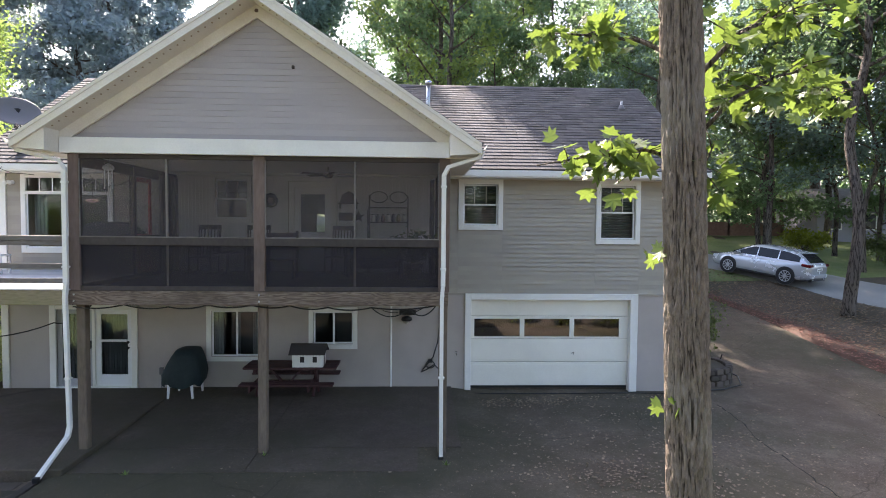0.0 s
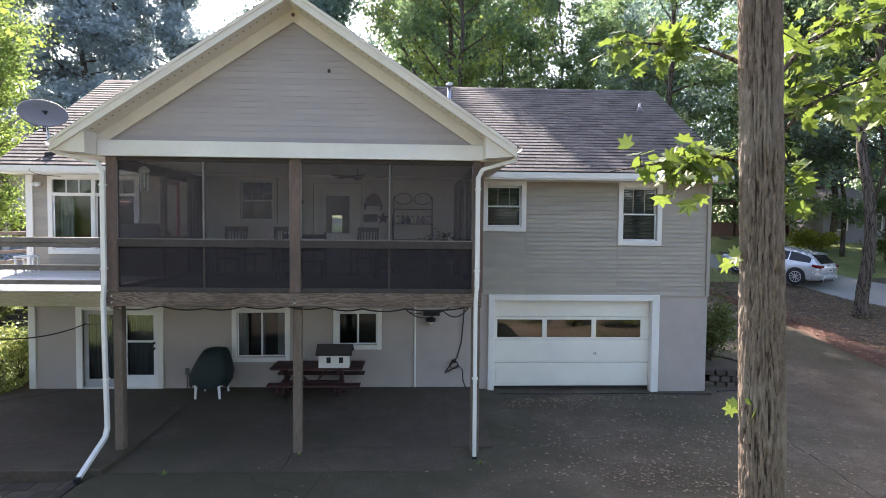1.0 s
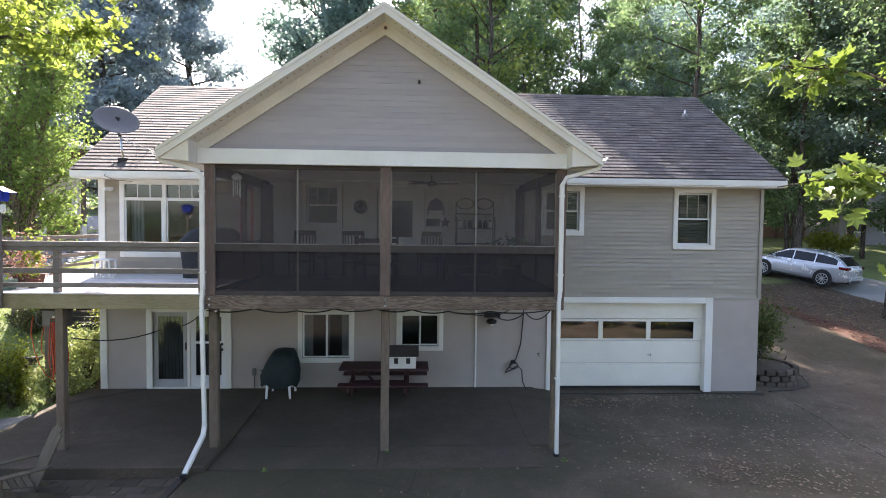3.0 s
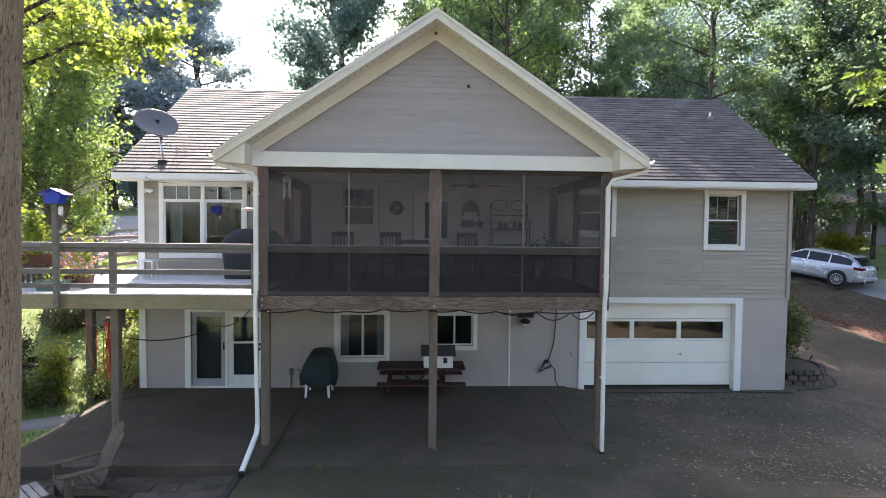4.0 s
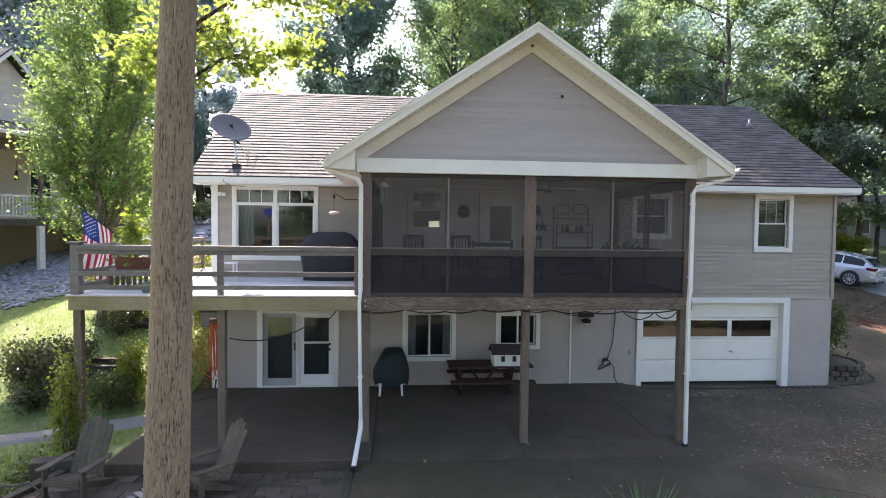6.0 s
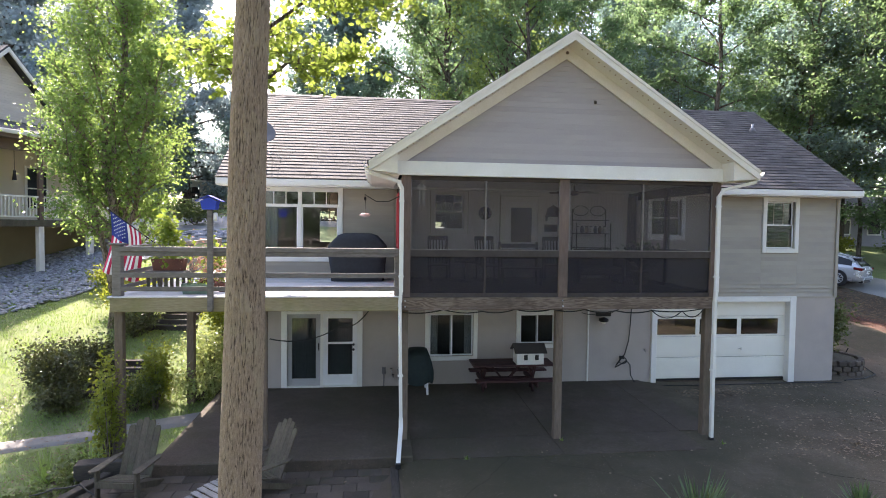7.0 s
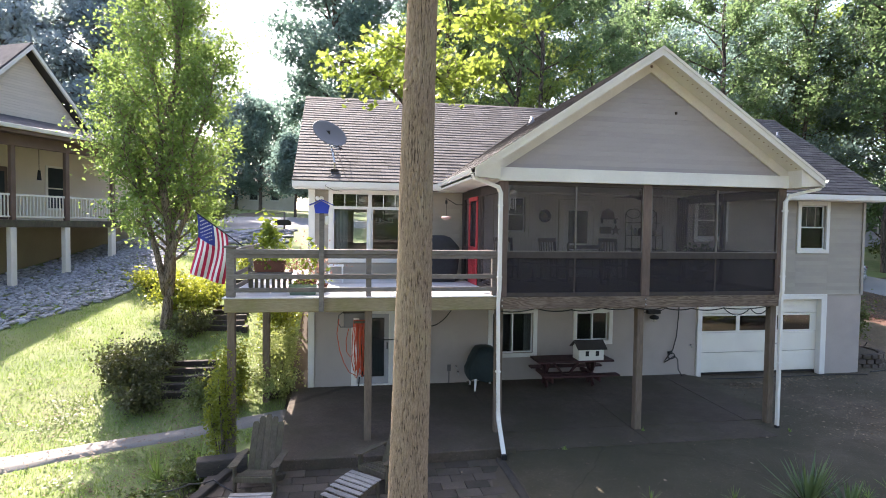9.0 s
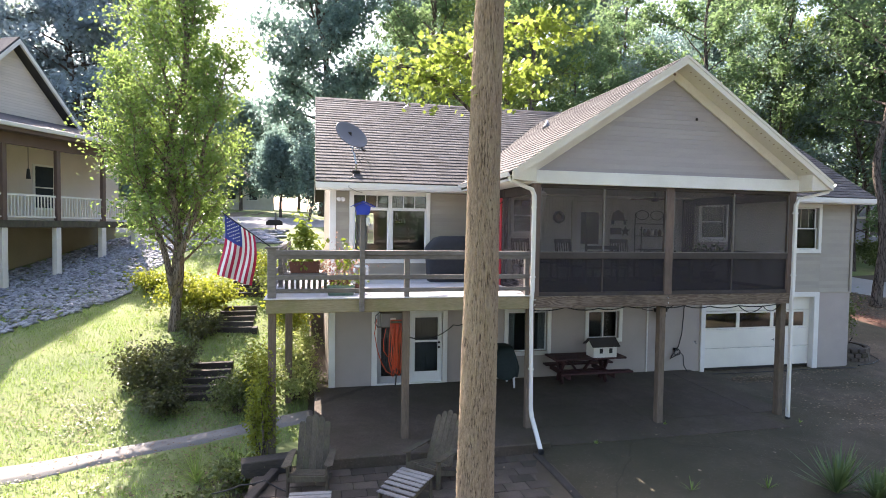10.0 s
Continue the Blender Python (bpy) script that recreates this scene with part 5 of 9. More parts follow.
near_tree((2.30, 4.39), 0.182, (1.27, 3.73, 15), [
    ([(2.08, 4.4, 4.72), (1.8, 4.5, 4.82), (1.4, 4.6, 4.78), (0.95, 4.65, 4.7)], 0.018, 19, 0.28, 5, 0.133),
    ([(2.1, 4.45, 5.5), (1.8, 4.7, 5.75), (1.4, 4.9, 5.85), (1.05, 5.0, 5.9)], 0.02, 18, 0.35, 5, 0.133),
    ([(2.15, 4.4, 4.9), (2.4, 4.3, 5.2), (2.8, 4.4, 5.4), (3.2, 4.5, 5.5)], 0.02, 19, 0.40, 5, 0.133),
    ([(2.2, 4.5, 5.4), (2.6, 4.6, 5.8), (3.2, 4.9, 6.1), (3.9, 5.1, 6.2)], 0.024, 27, 0.5, 6, 0.133),
    ([(2.2, 4.55, 5.1), (2.9, 5.0, 5.35), (3.7, 5.4, 5.6), (4.4, 5.6, 5.6)], 0.022, 22, 0.5, 6, 0.133),
    ([(2.1, 4.3, 4.3), (2.12, 4.22, 4.62), (2.2, 4.18, 4.85)], 0.012, 12, 0.28, 4, 0.125),
    ([(1.98, 4.35, 3.95), (1.92, 4.3, 4.0), (1.86, 4.28, 4.02)], 0.006, 2, 0.10, 3, 0.11),
    ([(2.0, 4.3, 2.78), (1.94, 4.22, 2.84), (1.9, 4.18, 2.82)], 0.006, 3, 0.10, 3, 0.1)],
    41, "tall close tree with furrowed bark and lobed leaves", LEAF_NEAR, 0.17, 0.52, (4.2, 20, 12, 22), BARK_A, (44, 2.0, 0.028))
near_tree((-8.60, 6.675), 0.288, (-8.245, 7.085, 16), [
    ([(-8.5, 6.9, 6.0), (-8.9, 7.5, 6.6), (-9.3, 8.0, 7.0), (-9.7, 8.3, 7.1)], 0.03, 52, 0.65, 13, 0.088),
    ([(-8.5, 7.0, 6.2), (-8.1, 7.7, 6.8), (-7.6, 8.3, 7.1), (-7.0, 8.7, 7.2)], 0.03, 60, 0.7, 14, 0.088),
    ([(-8.5, 7.0, 6.6), (-8.5, 7.9, 7.3), (-8.4, 8.8, 7.6)], 0.03, 52, 0.75, 13, 0.088),
    ([(-8.45, 7.0, 6.9), (-7.8, 7.8, 7.8), (-7.0, 8.2, 8.0), (-6.4, 8.4, 7.9)], 0.028, 52, 0.65, 13, 0.088)],
    47, "tall bare-trunked tree with yellow-green leaves", LEAF_GOLD, 0.19, 0.52, (4.5, 20, 12, 22), BARK_C, (52, 3.3, 0.02))

# distant understorey that closes the view between the trunks
for name, x0, x1, y0, y1, hgt, count, seed, lab in (
        ("undergrowth", 12, 85, 56, 72, 26.0, 8000, 94, "dense tall foliage of the woods behind the lane"),
        ("undergrowth", 2, 75, 52, 66, 11.0, 20000, 91, "dense leafy undergrowth of the woods behind the lane"),
        ("undergrowth", -75, -24, 64, 76, 9.0, 9000, 92, "dense leafy undergrowth of the far woods"),
        ("undergrowth", -60, 60, -42, -32, 12.0, 16000, 93, "dense leafy woods edge behind the driveway")):
    q = np.random.default_rng(seed)
    xs, ys = q.uniform(x0, x1, count), q.uniform(y0, y1, count)
    clump = np.array([noise.noise((x * 0.12, y * 0.12, seed)) for x, y in zip(xs, ys)])
    zs = np.array([gz(x, y) for x, y in zip(xs, ys)]) + q.uniform(0, 1, count) * hgt * (0.75 + 0.9 * clump)
    tagged(new(name, leaves(name, np.stack([xs, ys, zs], 1), 0.62, LEAF_WOOD, q)), lab, "undergrowth", "", "stuff")

# ---- things on the house, deck and patio ----
RED = surface("faded_red_paint", (0.42, 0.03, 0.045), (0.55, 0.05, 0.06), 3, 0.5, 0.08)
MAROON = surface("dark_red_stained_timber", (0.035, 0.013, 0.015), (0.075, 0.027, 0.028), 2.5, 0.6, 0.25, 18, stretch=(0.5, 2, 2), vary=0.12)
NAVY = surface("dark_blue_cover_cloth", (0.022, 0.025, 0.03), (0.034, 0.038, 0.045), 2.5, 0.75, 0.3, 14)
DKGREEN = surface("dark_green_cover_cloth", (0.008, 0.018, 0.02), (0.016, 0.03, 0.032), 2.5, 0.7, 0.3, 12)
BLUE = plain("bright_blue_paint", (0.02, 0.05, 0.42), 0.4)
PLASTIC = plain("white_plastic", (0.78, 0.78, 0.78), 0.35)
DISH = plain("grey_dish_paint", (0.15, 0.145, 0.15), 0.5)
ORANGE = plain("orange_rubber", (0.5, 0.075, 0.03), 0.45)
TERRA = surface("terracotta", (0.12, 0.05, 0.038), (0.2, 0.085, 0.06), 4, 0.8, 0.15)
STOOLWOOD = surface("bleached_grey_slat", (0.17, 0.165, 0.16), (0.33, 0.32, 0.31), 3, 0.8, 0.35, 22, stretch=(0.5, 2, 2), vary=0.15)
CHAIRWOOD = surface("lichened_grey_teak", (0.048, 0.039, 0.028), (0.118, 0.098, 0.072), 3, 0.85, 0.4, 22, stretch=(2, 2, 0.6), stain=(0.10, 0.11, 0.06), stain_amount=0.6, stain_scale=4, vary=0.15)
IRON = plain("dark_iron", (0.03, 0.028, 0.028), 0.5, 0.6)
COPPER = plain("pale_pink_glass", (0.75, 0.5, 0.48), 0.25)

# downspouts
def downspout(pts, label, at):
    t = thing("downspout", at, label, "downspout", "white downspouts")
    b = Build()
    pts = [Vector(p) for p in pts]
    for i, (p, q) in enumerate(zip(pts[:-1], pts[1:])):
        way = (q - p).normalized()
        m = Matrix.Translation(p) @ way.to_track_quat("Z", "Y").to_matrix().to_4x4()
        b.box(-0.042, 0.042, -0.034, 0.034, -0.02, (q - p).length + 0.02, 0.008, m)
    part("pipe", b, WHITE, t)
    for z in (1.4, 3.4, 4.9):
        k = min(range(len(pts)), key=lambda i: abs(pts[i].z - z))
        x = [p.x + (q.x - p.x) * (z - p.z) / (q.z - p.z) for p, q in zip(pts[:-1], pts[1:]) if abs(p.z - q.z) > 0.05 and min(p.z, q.z) <= z <= max(p.z, q.z)]
        y = [p.y + (q.y - p.y) * (z - p.z) / (q.z - p.z) for p, q in zip(pts[:-1], pts[1:]) if abs(p.z - q.z) > 0.05 and min(p.z, q.z) <= z <= max(p.z, q.z)]
        if x:
            part("strap", Build().box(x[0] - 0.055, x[0] + 0.055, y[0] - 0.04, y[0] + 0.05, z - 0.015, z + 0.015, 0.003), WHITE, t)
    part("shoe", Build().box(-0.05, 0.05, -0.042, 0.042, -0.05, 0.05, 0.01, Matrix.Translation(pts[-1])), BLACK, t, "dark drain end")


downspout([(-6.95, 10.0, 5.5), (-6.9, 10.02, 5.42), (-6.36, 10.26, 5.28), (-6.29, 10.29, 5.15), (-6.29, 10.29, 3.1), (-6.31, 10.29, 2.85), (-6.27, 10.29, 0.52), (-6.27, 10.22, 0.36), (-6.35, 9.5, -0.1)], "white downspout with a kicked-out foot", (-6.4, 10.3, 0))
downspout([(1.08, 10.0, 5.5), (1.04, 10.02, 5.4), (0.5, 10.25, 5.25), (0.42, 10.28, 5.1), (0.42, 10.28, 3.1), (0.40, 10.28, 2.85), (0.41, 10.28, -0.1)], "straight white downspout at the porch corner", (0.41, 10.28, 0))

# deck railing
rail = thing("deck_railing", (-9.0, 10.4, 3.0), "weathered grey timber deck railing with three rails", "railing")
for x, w, top in ((-11.775, 0.165, 3.97), (-9.06, 0.11, 3.86), (-6.42, 0.1, 3.86)):
    part("post", Build().box(x, x + w, 10.40, 10.40 + w, 2.9, top, 0.01), RAILWOOD, rail)
part("post_cap", Build().box(-11.82, -11.57, 10.36, 10.62, 3.97, 4.01, 0.008), RAILWOOD, rail)
for z0, z1, y in ((3.86, 3.95, 10.33), (3.36, 3.455, 10.36), (3.10, 3.185, 10.36)):
    part("rail", Build().box(-11.61, -6.32, y, y + (0.17 if z0 > 3.8 else 0.04), z0, z1, 0.006), RAILWOOD, rail)
part("rail_face", Build().box(-11.61, -6.32, 10.352, 10.392, 3.775, 3.858, 0.005), RAILWOOD, rail)
for z0, z1 in ((3.86, 3.95), (3.36, 3.455), (3.10, 3.185)):
    part("rail", Build().box(-11.72, -11.68 if z0 < 3.8 else -11.58, 10.63, 17.4, z0, z1, 0.006), RAILWOOD, rail)
for y in (12.4, 14.6, 17.3):
    part("post", Build().box(-11.68, -11.58, y, y + 0.1, 2.9, 3.86, 0.01), RAILWOOD, rail)
for k in range(24):
    part("walk_board", Build().box(-11.7 , -10.5, 14.49 + k * 0.125, 14.49 + k * 0.125 + 0.118, 2.972, 2.998, 0.004), DECKING, rail)
part("walk_beam", Build().box(-11.7, -10.52, 17.42, 17.5, 2.70, 2.97, 0.008), MOSSWOOD, rail)
part("walk_beam", Build().box(-11.72, -11.64, 14.5, 17.42, 2.70, 2.97, 0.008), MOSSWOOD, rail)

# blue bird house on its pole
feeder = thing("bird_feeder", (-9.94, 10.36, 2.97), "bright blue wooden bird feeder on a tall post by the railing", "bird feeder")
part("pole", Build().box(-9.99, -9.89, 10.24, 10.325, 2.72, 4.670, 0.01), RAILWOOD, feeder)
part("house_body", Build().prism([(-10.06, 4.670), (-9.82, 4.670), (-9.79, 4.830), (-9.94, 4.910), (-10.09, 4.830)], "y", 10.18, 10.40), BLUE, feeder)
for s in (-1, 1):
    part("roof_board", Build().prism([(-9.94, 4.925), (-9.94 + s * 0.24, 4.820), (-9.94 + s * 0.24, 4.835), (-9.94, 4.945)], "y", 10.14, 10.44), BLUE, feeder)
part("feeder_cup", Build().lathe([(0.025, 0), (0.04, 0.03), (0.04, 0.15), (0.02, 0.17)], (-9.84, 10.28, 4.450), 10), PLASTIC, feeder, "small clear seed cup", True)

# flag
flag_thing = thing("flag", (-11.9, 13.0, 3.9), "striped cloth flag hanging from a slanted pole", "flag")
p0, p1 = Vector((-11.62, 12.9, 3.72)), Vector((-13.0, 13.05, 4.72))
part("flagpole", Build().tube([p0, p1], 0.014, 8), IRON, flag_thing)
part("finial", Build().lathe([(0.004, -0.02), (0.025, 0), (0.025, 0.02), (0.004, 0.04)], p1, 10), STEEL, flag_thing, smooth=True)
part("bracket", Build().box(-11.66, -11.60, 12.86, 12.94, 3.64, 3.78, 0.006), STEEL, flag_thing)
stripe_r, stripe_w = plain("flag_red", (0.46, 0.02, 0.07), 0.8), plain("flag_white", (0.75, 0.73, 0.72), 0.8)
canton_m = plain("flag_blue", (0.03, 0.045, 0.24), 0.8)


def flag_at(u, v):
    """Across the hoist (0 at the pole's tip) and down the fly, hanging with folds."""
    a = p1.lerp(p0, 0.04 + 0.50 * u)
    hang = 1.42 * v
    fold = 0.07 * math.sin(u * 11 + v * 3.0) * min(1, v * 2)
    drift = -0.12 * v + 0.06 * math.sin(v * 4)
    return a + Vector((drift + 0.10 * u * v, fold - 0.05 * v, -hang + 0.38 * u * v * 0.6))


def cloth(u0, u1, v0, v1, nu, nv):
    b = Build()
    for j in range(nv + 1):
        for i in range(nu + 1):
            b.v.append(tuple(flag_at(u0 + (u1 - u0) * i / nu, v0 + (v1 - v0) * j / nv)))
    w = nu + 1
    b.f = [(j * w + i, j * w + i + 1, (j + 1) * w + i + 1, (j + 1) * w + i) for j in range(nv) for i in range(nu)]
    return b


for k in range(13):
    v0 = 0.4 if k < 7 else 0.0
    part("stripe", cloth(k / 13, (k + 1) / 13, v0, 1.0, 2, 20), (stripe_r, stripe_w)[k % 2], flag_thing, smooth=True)
canton = part("canton", cloth(0, 7 / 13, 0, 0.4, 12, 10), canton_m, flag_thing, "blue field with small white stars", True)
for r in range(7):
    for c in range(5):
        q = flag_at((0.06 + 0.42 * (r + 0.5) / 7), 0.04 + 0.32 * (c + 0.5 * (r % 2)) / 5)
        star = Build()
        for sgn in (-1, 1):
            vs = [q + Vector((0.018 * (1 if i % 2 == 0 else 0.45) * math.sin(i * math.pi / 5), sgn * 0.005, 0.018 * (1 if i % 2 == 0 else 0.45) * math.cos(i * math.pi / 5))) for i in range(10)]
            star.add(vs, [tuple(range(10))])
        part("star", star, stripe_w, canton)

# satellite dish on the roof edge
dish = thing("satellite_dish", (-9.82, 14.5, 5.93), "grey satellite dish on a bent mast at the roof edge", "satellite dish")
m = Matrix.Translation((-9.95, 14.42, 6.85)) @ Matrix.Rotation(radians(38), 4, "Z") @ Matrix.Rotation(radians(58), 4, "X")
b = Build()
prof = [(0.0, 0.0), (0.14, 0.008), (0.26, 0.03), (0.36, 0.06), (0.43, 0.09)]
b.lathe([(max(r, 0.002), z) for r, z in prof] + [(0.44, 0.085)] + [(max(r, 0.002), z - 0.012) for r, z in prof[::-1]], (0, 0, 0), 32)
b.v = [tuple(m @ Vector((x * 1.2, y * 0.98, z))) for x, y, z in b.v]
part("reflector", b, DISH, dish, "oval grey reflector", True)
part("mast", Build().tube([(-9.78, 14.42, 5.86), (-9.78, 14.36, 6.12), (-9.86, 14.46, 6.5), (-9.97, 14.5, 6.84)], 0.025, 10), STEEL, dish)
part("foot_plate", Build().box(-9.88, -9.68, 14.34, 14.56, 5.84, 5.94, 0.006), IRON, dish)
part("bracket", Build().box(-10.03, -9.9, 14.46, 14.58, 6.72, 6.98, 0.01), IRON, dish)
arm_end = Vector((-9.60, 13.92, 6.42))
part("feed_arm", Build().tube([(-9.93, 14.42, 6.58), arm_end], 0.016, 8), STEEL, dish)
part("receiver", Build().cyl(arm_end, arm_end + Vector((-0.06, 0.1, 0.09)), 0.038, 0.03), IRON, dish)
for x in (-9.6, -9.35):
    part("strut", Build().tube([(x, 14.95, 6.22), (-9.86, 14.45, 6.45)], 0.009, 6), STEEL, dish)
part("cable", Build().tube([(-9.78, 14.38, 5.9), (-9.95, 14.1, 5.7), (-10.0, 13.94, 5.45), (-9.8, 14.0, 5.36), (-9.6, 14.5, 5.36)], 0.007, 5), BLACK, dish)

# roof vents
for x, y, h in ((0.2, 16.6, 1.0), (-4.28, 14.4, 0.2), (6.2, 17.5, 0.25)):
    z = AZ - abs(x - AX) * GS if y < 15 else EAVE_Z + (y - EAVE_Y) * SL
    v = thing("roof_vent", (x, y, z), "grey metal vent pipe on the shingle roof", "roof vent", "roof vents")
    part("pipe", Build().cyl((x, y, z - 0.1), (x, y, z + h), 0.06 if h > 0.5 else 0.035), STEEL, v, smooth=True)
    part("flashing", Build().lathe([(0.16, -0.05), (0.09, 0.05), (0.065, 0.12)], (x, y, z), 14), DISH, v, smooth=True)
    if h > 0.5:
        part("cap", Build().lathe([(0.06, 0), (0.10, 0.0), (0.105, 0.05), (0.09, 0.1), (0.02, 0.13)], (x, y, z + h), 14), STEEL, v, smooth=True)

# wall lamps and hanging feeder by the wide window
for x in (-10.13, -10.24):
    lamp = thing("flood_lamp", (x, WY - 0.04, 5.17), "small white flood lamp on the wall", "wall lamp", "flood lamps")
    part("base", Build().lathe([(0.05, 0), (0.05, 0.02), (0.02, 0.03)], (x, WY - 0.02, 5.17), 12, pose(0, 0, 0, 90, 0, 0)), PLASTIC, lamp, smooth=True)
    part("bulb", Build().lathe([(0.02, 0), (0.035, 0.05), (0.055, 0.1), (0.05, 0.115), (0.01, 0.12)], (x, WY - 0.05, 5.17), 14, pose(0, 0, 0, 100, 0, 10)), PLASTIC, lamp, smooth=True)
hum = thing("hummingbird_feeder", (-7.05, 12.5, 4.65), "pale dish feeder hanging from a curled black hook", "bird feeder")
part("hook", Build().tube([(-6.22, 12.42, 5.12), (-6.5, 12.44, 4.98), (-6.8, 12.48, 4.98), (-7.0, 12.5, 5.1), (-7.06, 12.5, 5.14), (-7.05, 12.5, 5.06)], 0.01, 6), IRON, hum)
part("rod", Build().cyl((-7.05, 12.5, 4.68), (-7.05, 12.5, 5.07), 0.006, n=6), IRON, hum)
part("cup", Build().cyl((-7.05, 12.5, 5.0), (-7.05, 12.5, 5.08), 0.028), IRON, hum)
part("dish", Build().lathe([(0.01, 0.03), (0.06, 0.045), (0.12, 0.03), (0.13, 0.0), (0.08, -0.03), (0.01, -0.035)], (-7.05, 12.5, 4.65), 18), COPPER, hum, smooth=True)

# red screen door in the porch's side
door = thing("screen_door", (-6.26, 13.0, 2.99), "red wooden screen door in the porch side", "door")
for y in (12.5, 13.35):
    part("stile", Build().box(-6.285, -6.25, y, y + 0.1, 2.99, 5.2, 0.006), RED, door)
for z0, z1 in ((2.99, 3.2), (3.82, 3.94), (5.1, 5.2)):
    part("cross_rail", Build().box(-6.285, -6.25, 12.6, 13.35, z0, z1, 0.006), RED, door)
for k in range(6):
    y = 12.62 + k * 0.125
    part("picket", Build().box(-6.28, -6.26, y, y + 0.03, 3.2, 3.82, 0.004), RED, door)
# covered grill on the deck
grill = thing("covered_grill", (-7.25, 13.6, 3.0), "barbecue grill under a dark blue fitted cover", "grill")
b = Build()
prof = [(0.0, 0.60), (0.25, 0.62), (0.55, 0.65), (0.80, 0.68), (0.90, 0.67), (1.04, 0.56), (1.16, 0.45), (1.21, 0.3)]
n = 32
for z, w in prof:
    for k in range(n):
        a = 2 * math.pi * k / n
        ex = math.copysign(abs(math.cos(a)) ** 0.35, math.cos(a))
        ey = math.copysign(abs(math.sin(a)) ** 0.35, math.sin(a))
        f = 1 + 0.02 * math.sin(k * 5 + z * 7) * (1 - z / 1.4)
        b.v.append((-7.25 + ex * w * 1.1 * f, 13.6 + ey * min(w, 0.62) * 0.5 * f, 3.0 + z))
for j in range(len(prof) - 1):
    for k in range(n):
        b.f.append((j * n + k, j * n + (k + 1) % n, (j + 1) * n + (k + 1) % n, (j + 1) * n + k))
b.f.append(tuple(range((len(prof) - 1) * n, len(prof) * n)))
part("cover", b, NAVY, grill, smooth=True)
# white plastic stool
stool = thing("plastic_stool", (-9.72, 13.4, 3.0), "small white moulded plastic stool on the deck", "stool")
part("seat", Build().box(-9.92, -9.52, 13.22, 13.58, 3.40, 3.44, 0.015), PLASTIC, stool)
for x in (-9.9, -9.57):
    for y in (13.24, 13.52):
        part("leg", Build().box(x, x + 0.04, y, y + 0.04, 2.998, 3.41, 0.008), PLASTIC, stool)

# planters along the deck corner
def planter(x0, x1, y0, y1, z0, z1, label):
    t = thing("planter", ((x0 + x1) / 2, (y0 + y1) / 2, z0), label, "planter", "deck planters")
    d = 0.03
    b = Build()
    ring = [(x0 + d, y0 + d), (x1 - d, y0 + d), (x1 - d, y1 - d), (x0 + d, y1 - d)]
    out = [(x0, y0), (x1, y0), (x1, y1), (x0, y1)]
    inn = [(x0 + 0.02, y0 + 0.02), (x1 - 0.02, y0 + 0.02), (x1 - 0.02, y1 - 0.02), (x0 + 0.02, y1 - 0.02)]
    vs = [(*p, z0) for p in ring] + [(*p, z1) for p in out] + [(*p, z1) for p in inn] + [(*p, z1 - 0.03) for p in inn]
    fs = [(3, 2, 1, 0), (8 + 4, 9 + 4, 10 + 4, 11 + 4)]
    for o in (0, 4, 8):
        fs += [(o + i, o + (i + 1) % 4, o + 4 + (i + 1) % 4, o + 4 + i) for i in range(4)]
    part("box", b.add(vs, fs), TERRA, t)
    return t


LEAF_DECK = leafy("potted_plant_leaf", (0.07, 0.13, 0.02), (0.17, 0.23, 0.05), (0.42, 0.5, 0.06), 0.4, 0.5)
LEAF_PINK = leafy("pink_mixed_blossom", (0.45, 0.10, 0.08), (0.55, 0.42, 0.32), (0.6, 0.4, 0.3), 0.5, 0.4)


def bunch(name, parent, centre, spread, count, size, material, seed, shape="kite", droop=0.2):
    g = np.random.default_rng(seed)
    pts = np.array(centre) + g.normal(size=(count, 3)) * np.array(spread) * 0.5
    return part(name, leaves(name, pts, size, material, g, shape, droop), material, parent)


pl = planter(-11.4, -10.75, 11.3, 11.55, 3.42, 3.66, "red-brown window box with trailing plants on a stand")
bunch("foliage", pl, (-11.1, 11.4, 3.85), (0.45, 0.28, 0.4), 220, 0.12, LEAF_DECK, 4)
bunch("foliage", pl, (-11.1, 11.45, 4.25), (0.2, 0.17, 0.4), 150, 0.14, LEAF_DECK, 5)
stand = thing("plant_stand", (-11.05, 11.45, 3.0), "slatted wooden plant stand behind the railing", "plant stand")
part("top", Build().box(-11.5, -10.6, 11.25, 11.6, 3.38, 3.415, 0.006), RAILWOOD, stand)
for k in range(8):
    x = -11.48 + k * 0.115
    part("slat", Build().box(x, x + 0.07, 11.27, 11.29, 2.998, 3.38, 0.004), CHAIRWOOD, stand)
pl2 = planter(-10.55, -10.1, 11.5, 11.85, 2.998, 3.22, "clay trough of pale flowers on the deck")
bunch("blossom", pl2, (-10.4, 11.65, 3.5), (0.6, 0.35, 0.5), 520, 0.07, LEAF_PINK, 6)
bunch("foliage", pl2, (-10.15, 11.6, 3.7), (0.25, 0.2, 0.5), 90, 0.13, LEAF_DECK, 7)
pl3 = planter(-10.62, -10.05, 10.7, 10.95, 2.998, 3.2, "green glazed trough by the railing")
pl3.children[0].data.materials[0] = plain("green_glaze", (0.13, 0.2, 0.16), 0.3)
bunch("foliage", pl3, (-10.3, 10.85, 3.28), (0.4, 0.15, 0.15), 60, 0.08, LEAF_DECK, 8)
pot = thing("flower_pot", (-9.95, 11.2, 2.998), "small clay flower pot on the deck", "flower pot")
part("pot", Build().lathe([(0.07, 0), (0.1, 0.15), (0.115, 0.15), (0.115, 0.19), (0.095, 0.19), (0.09, 0.16)], (-9.95, 11.2, 2.998), 16), TERRA, pot, smooth=True)
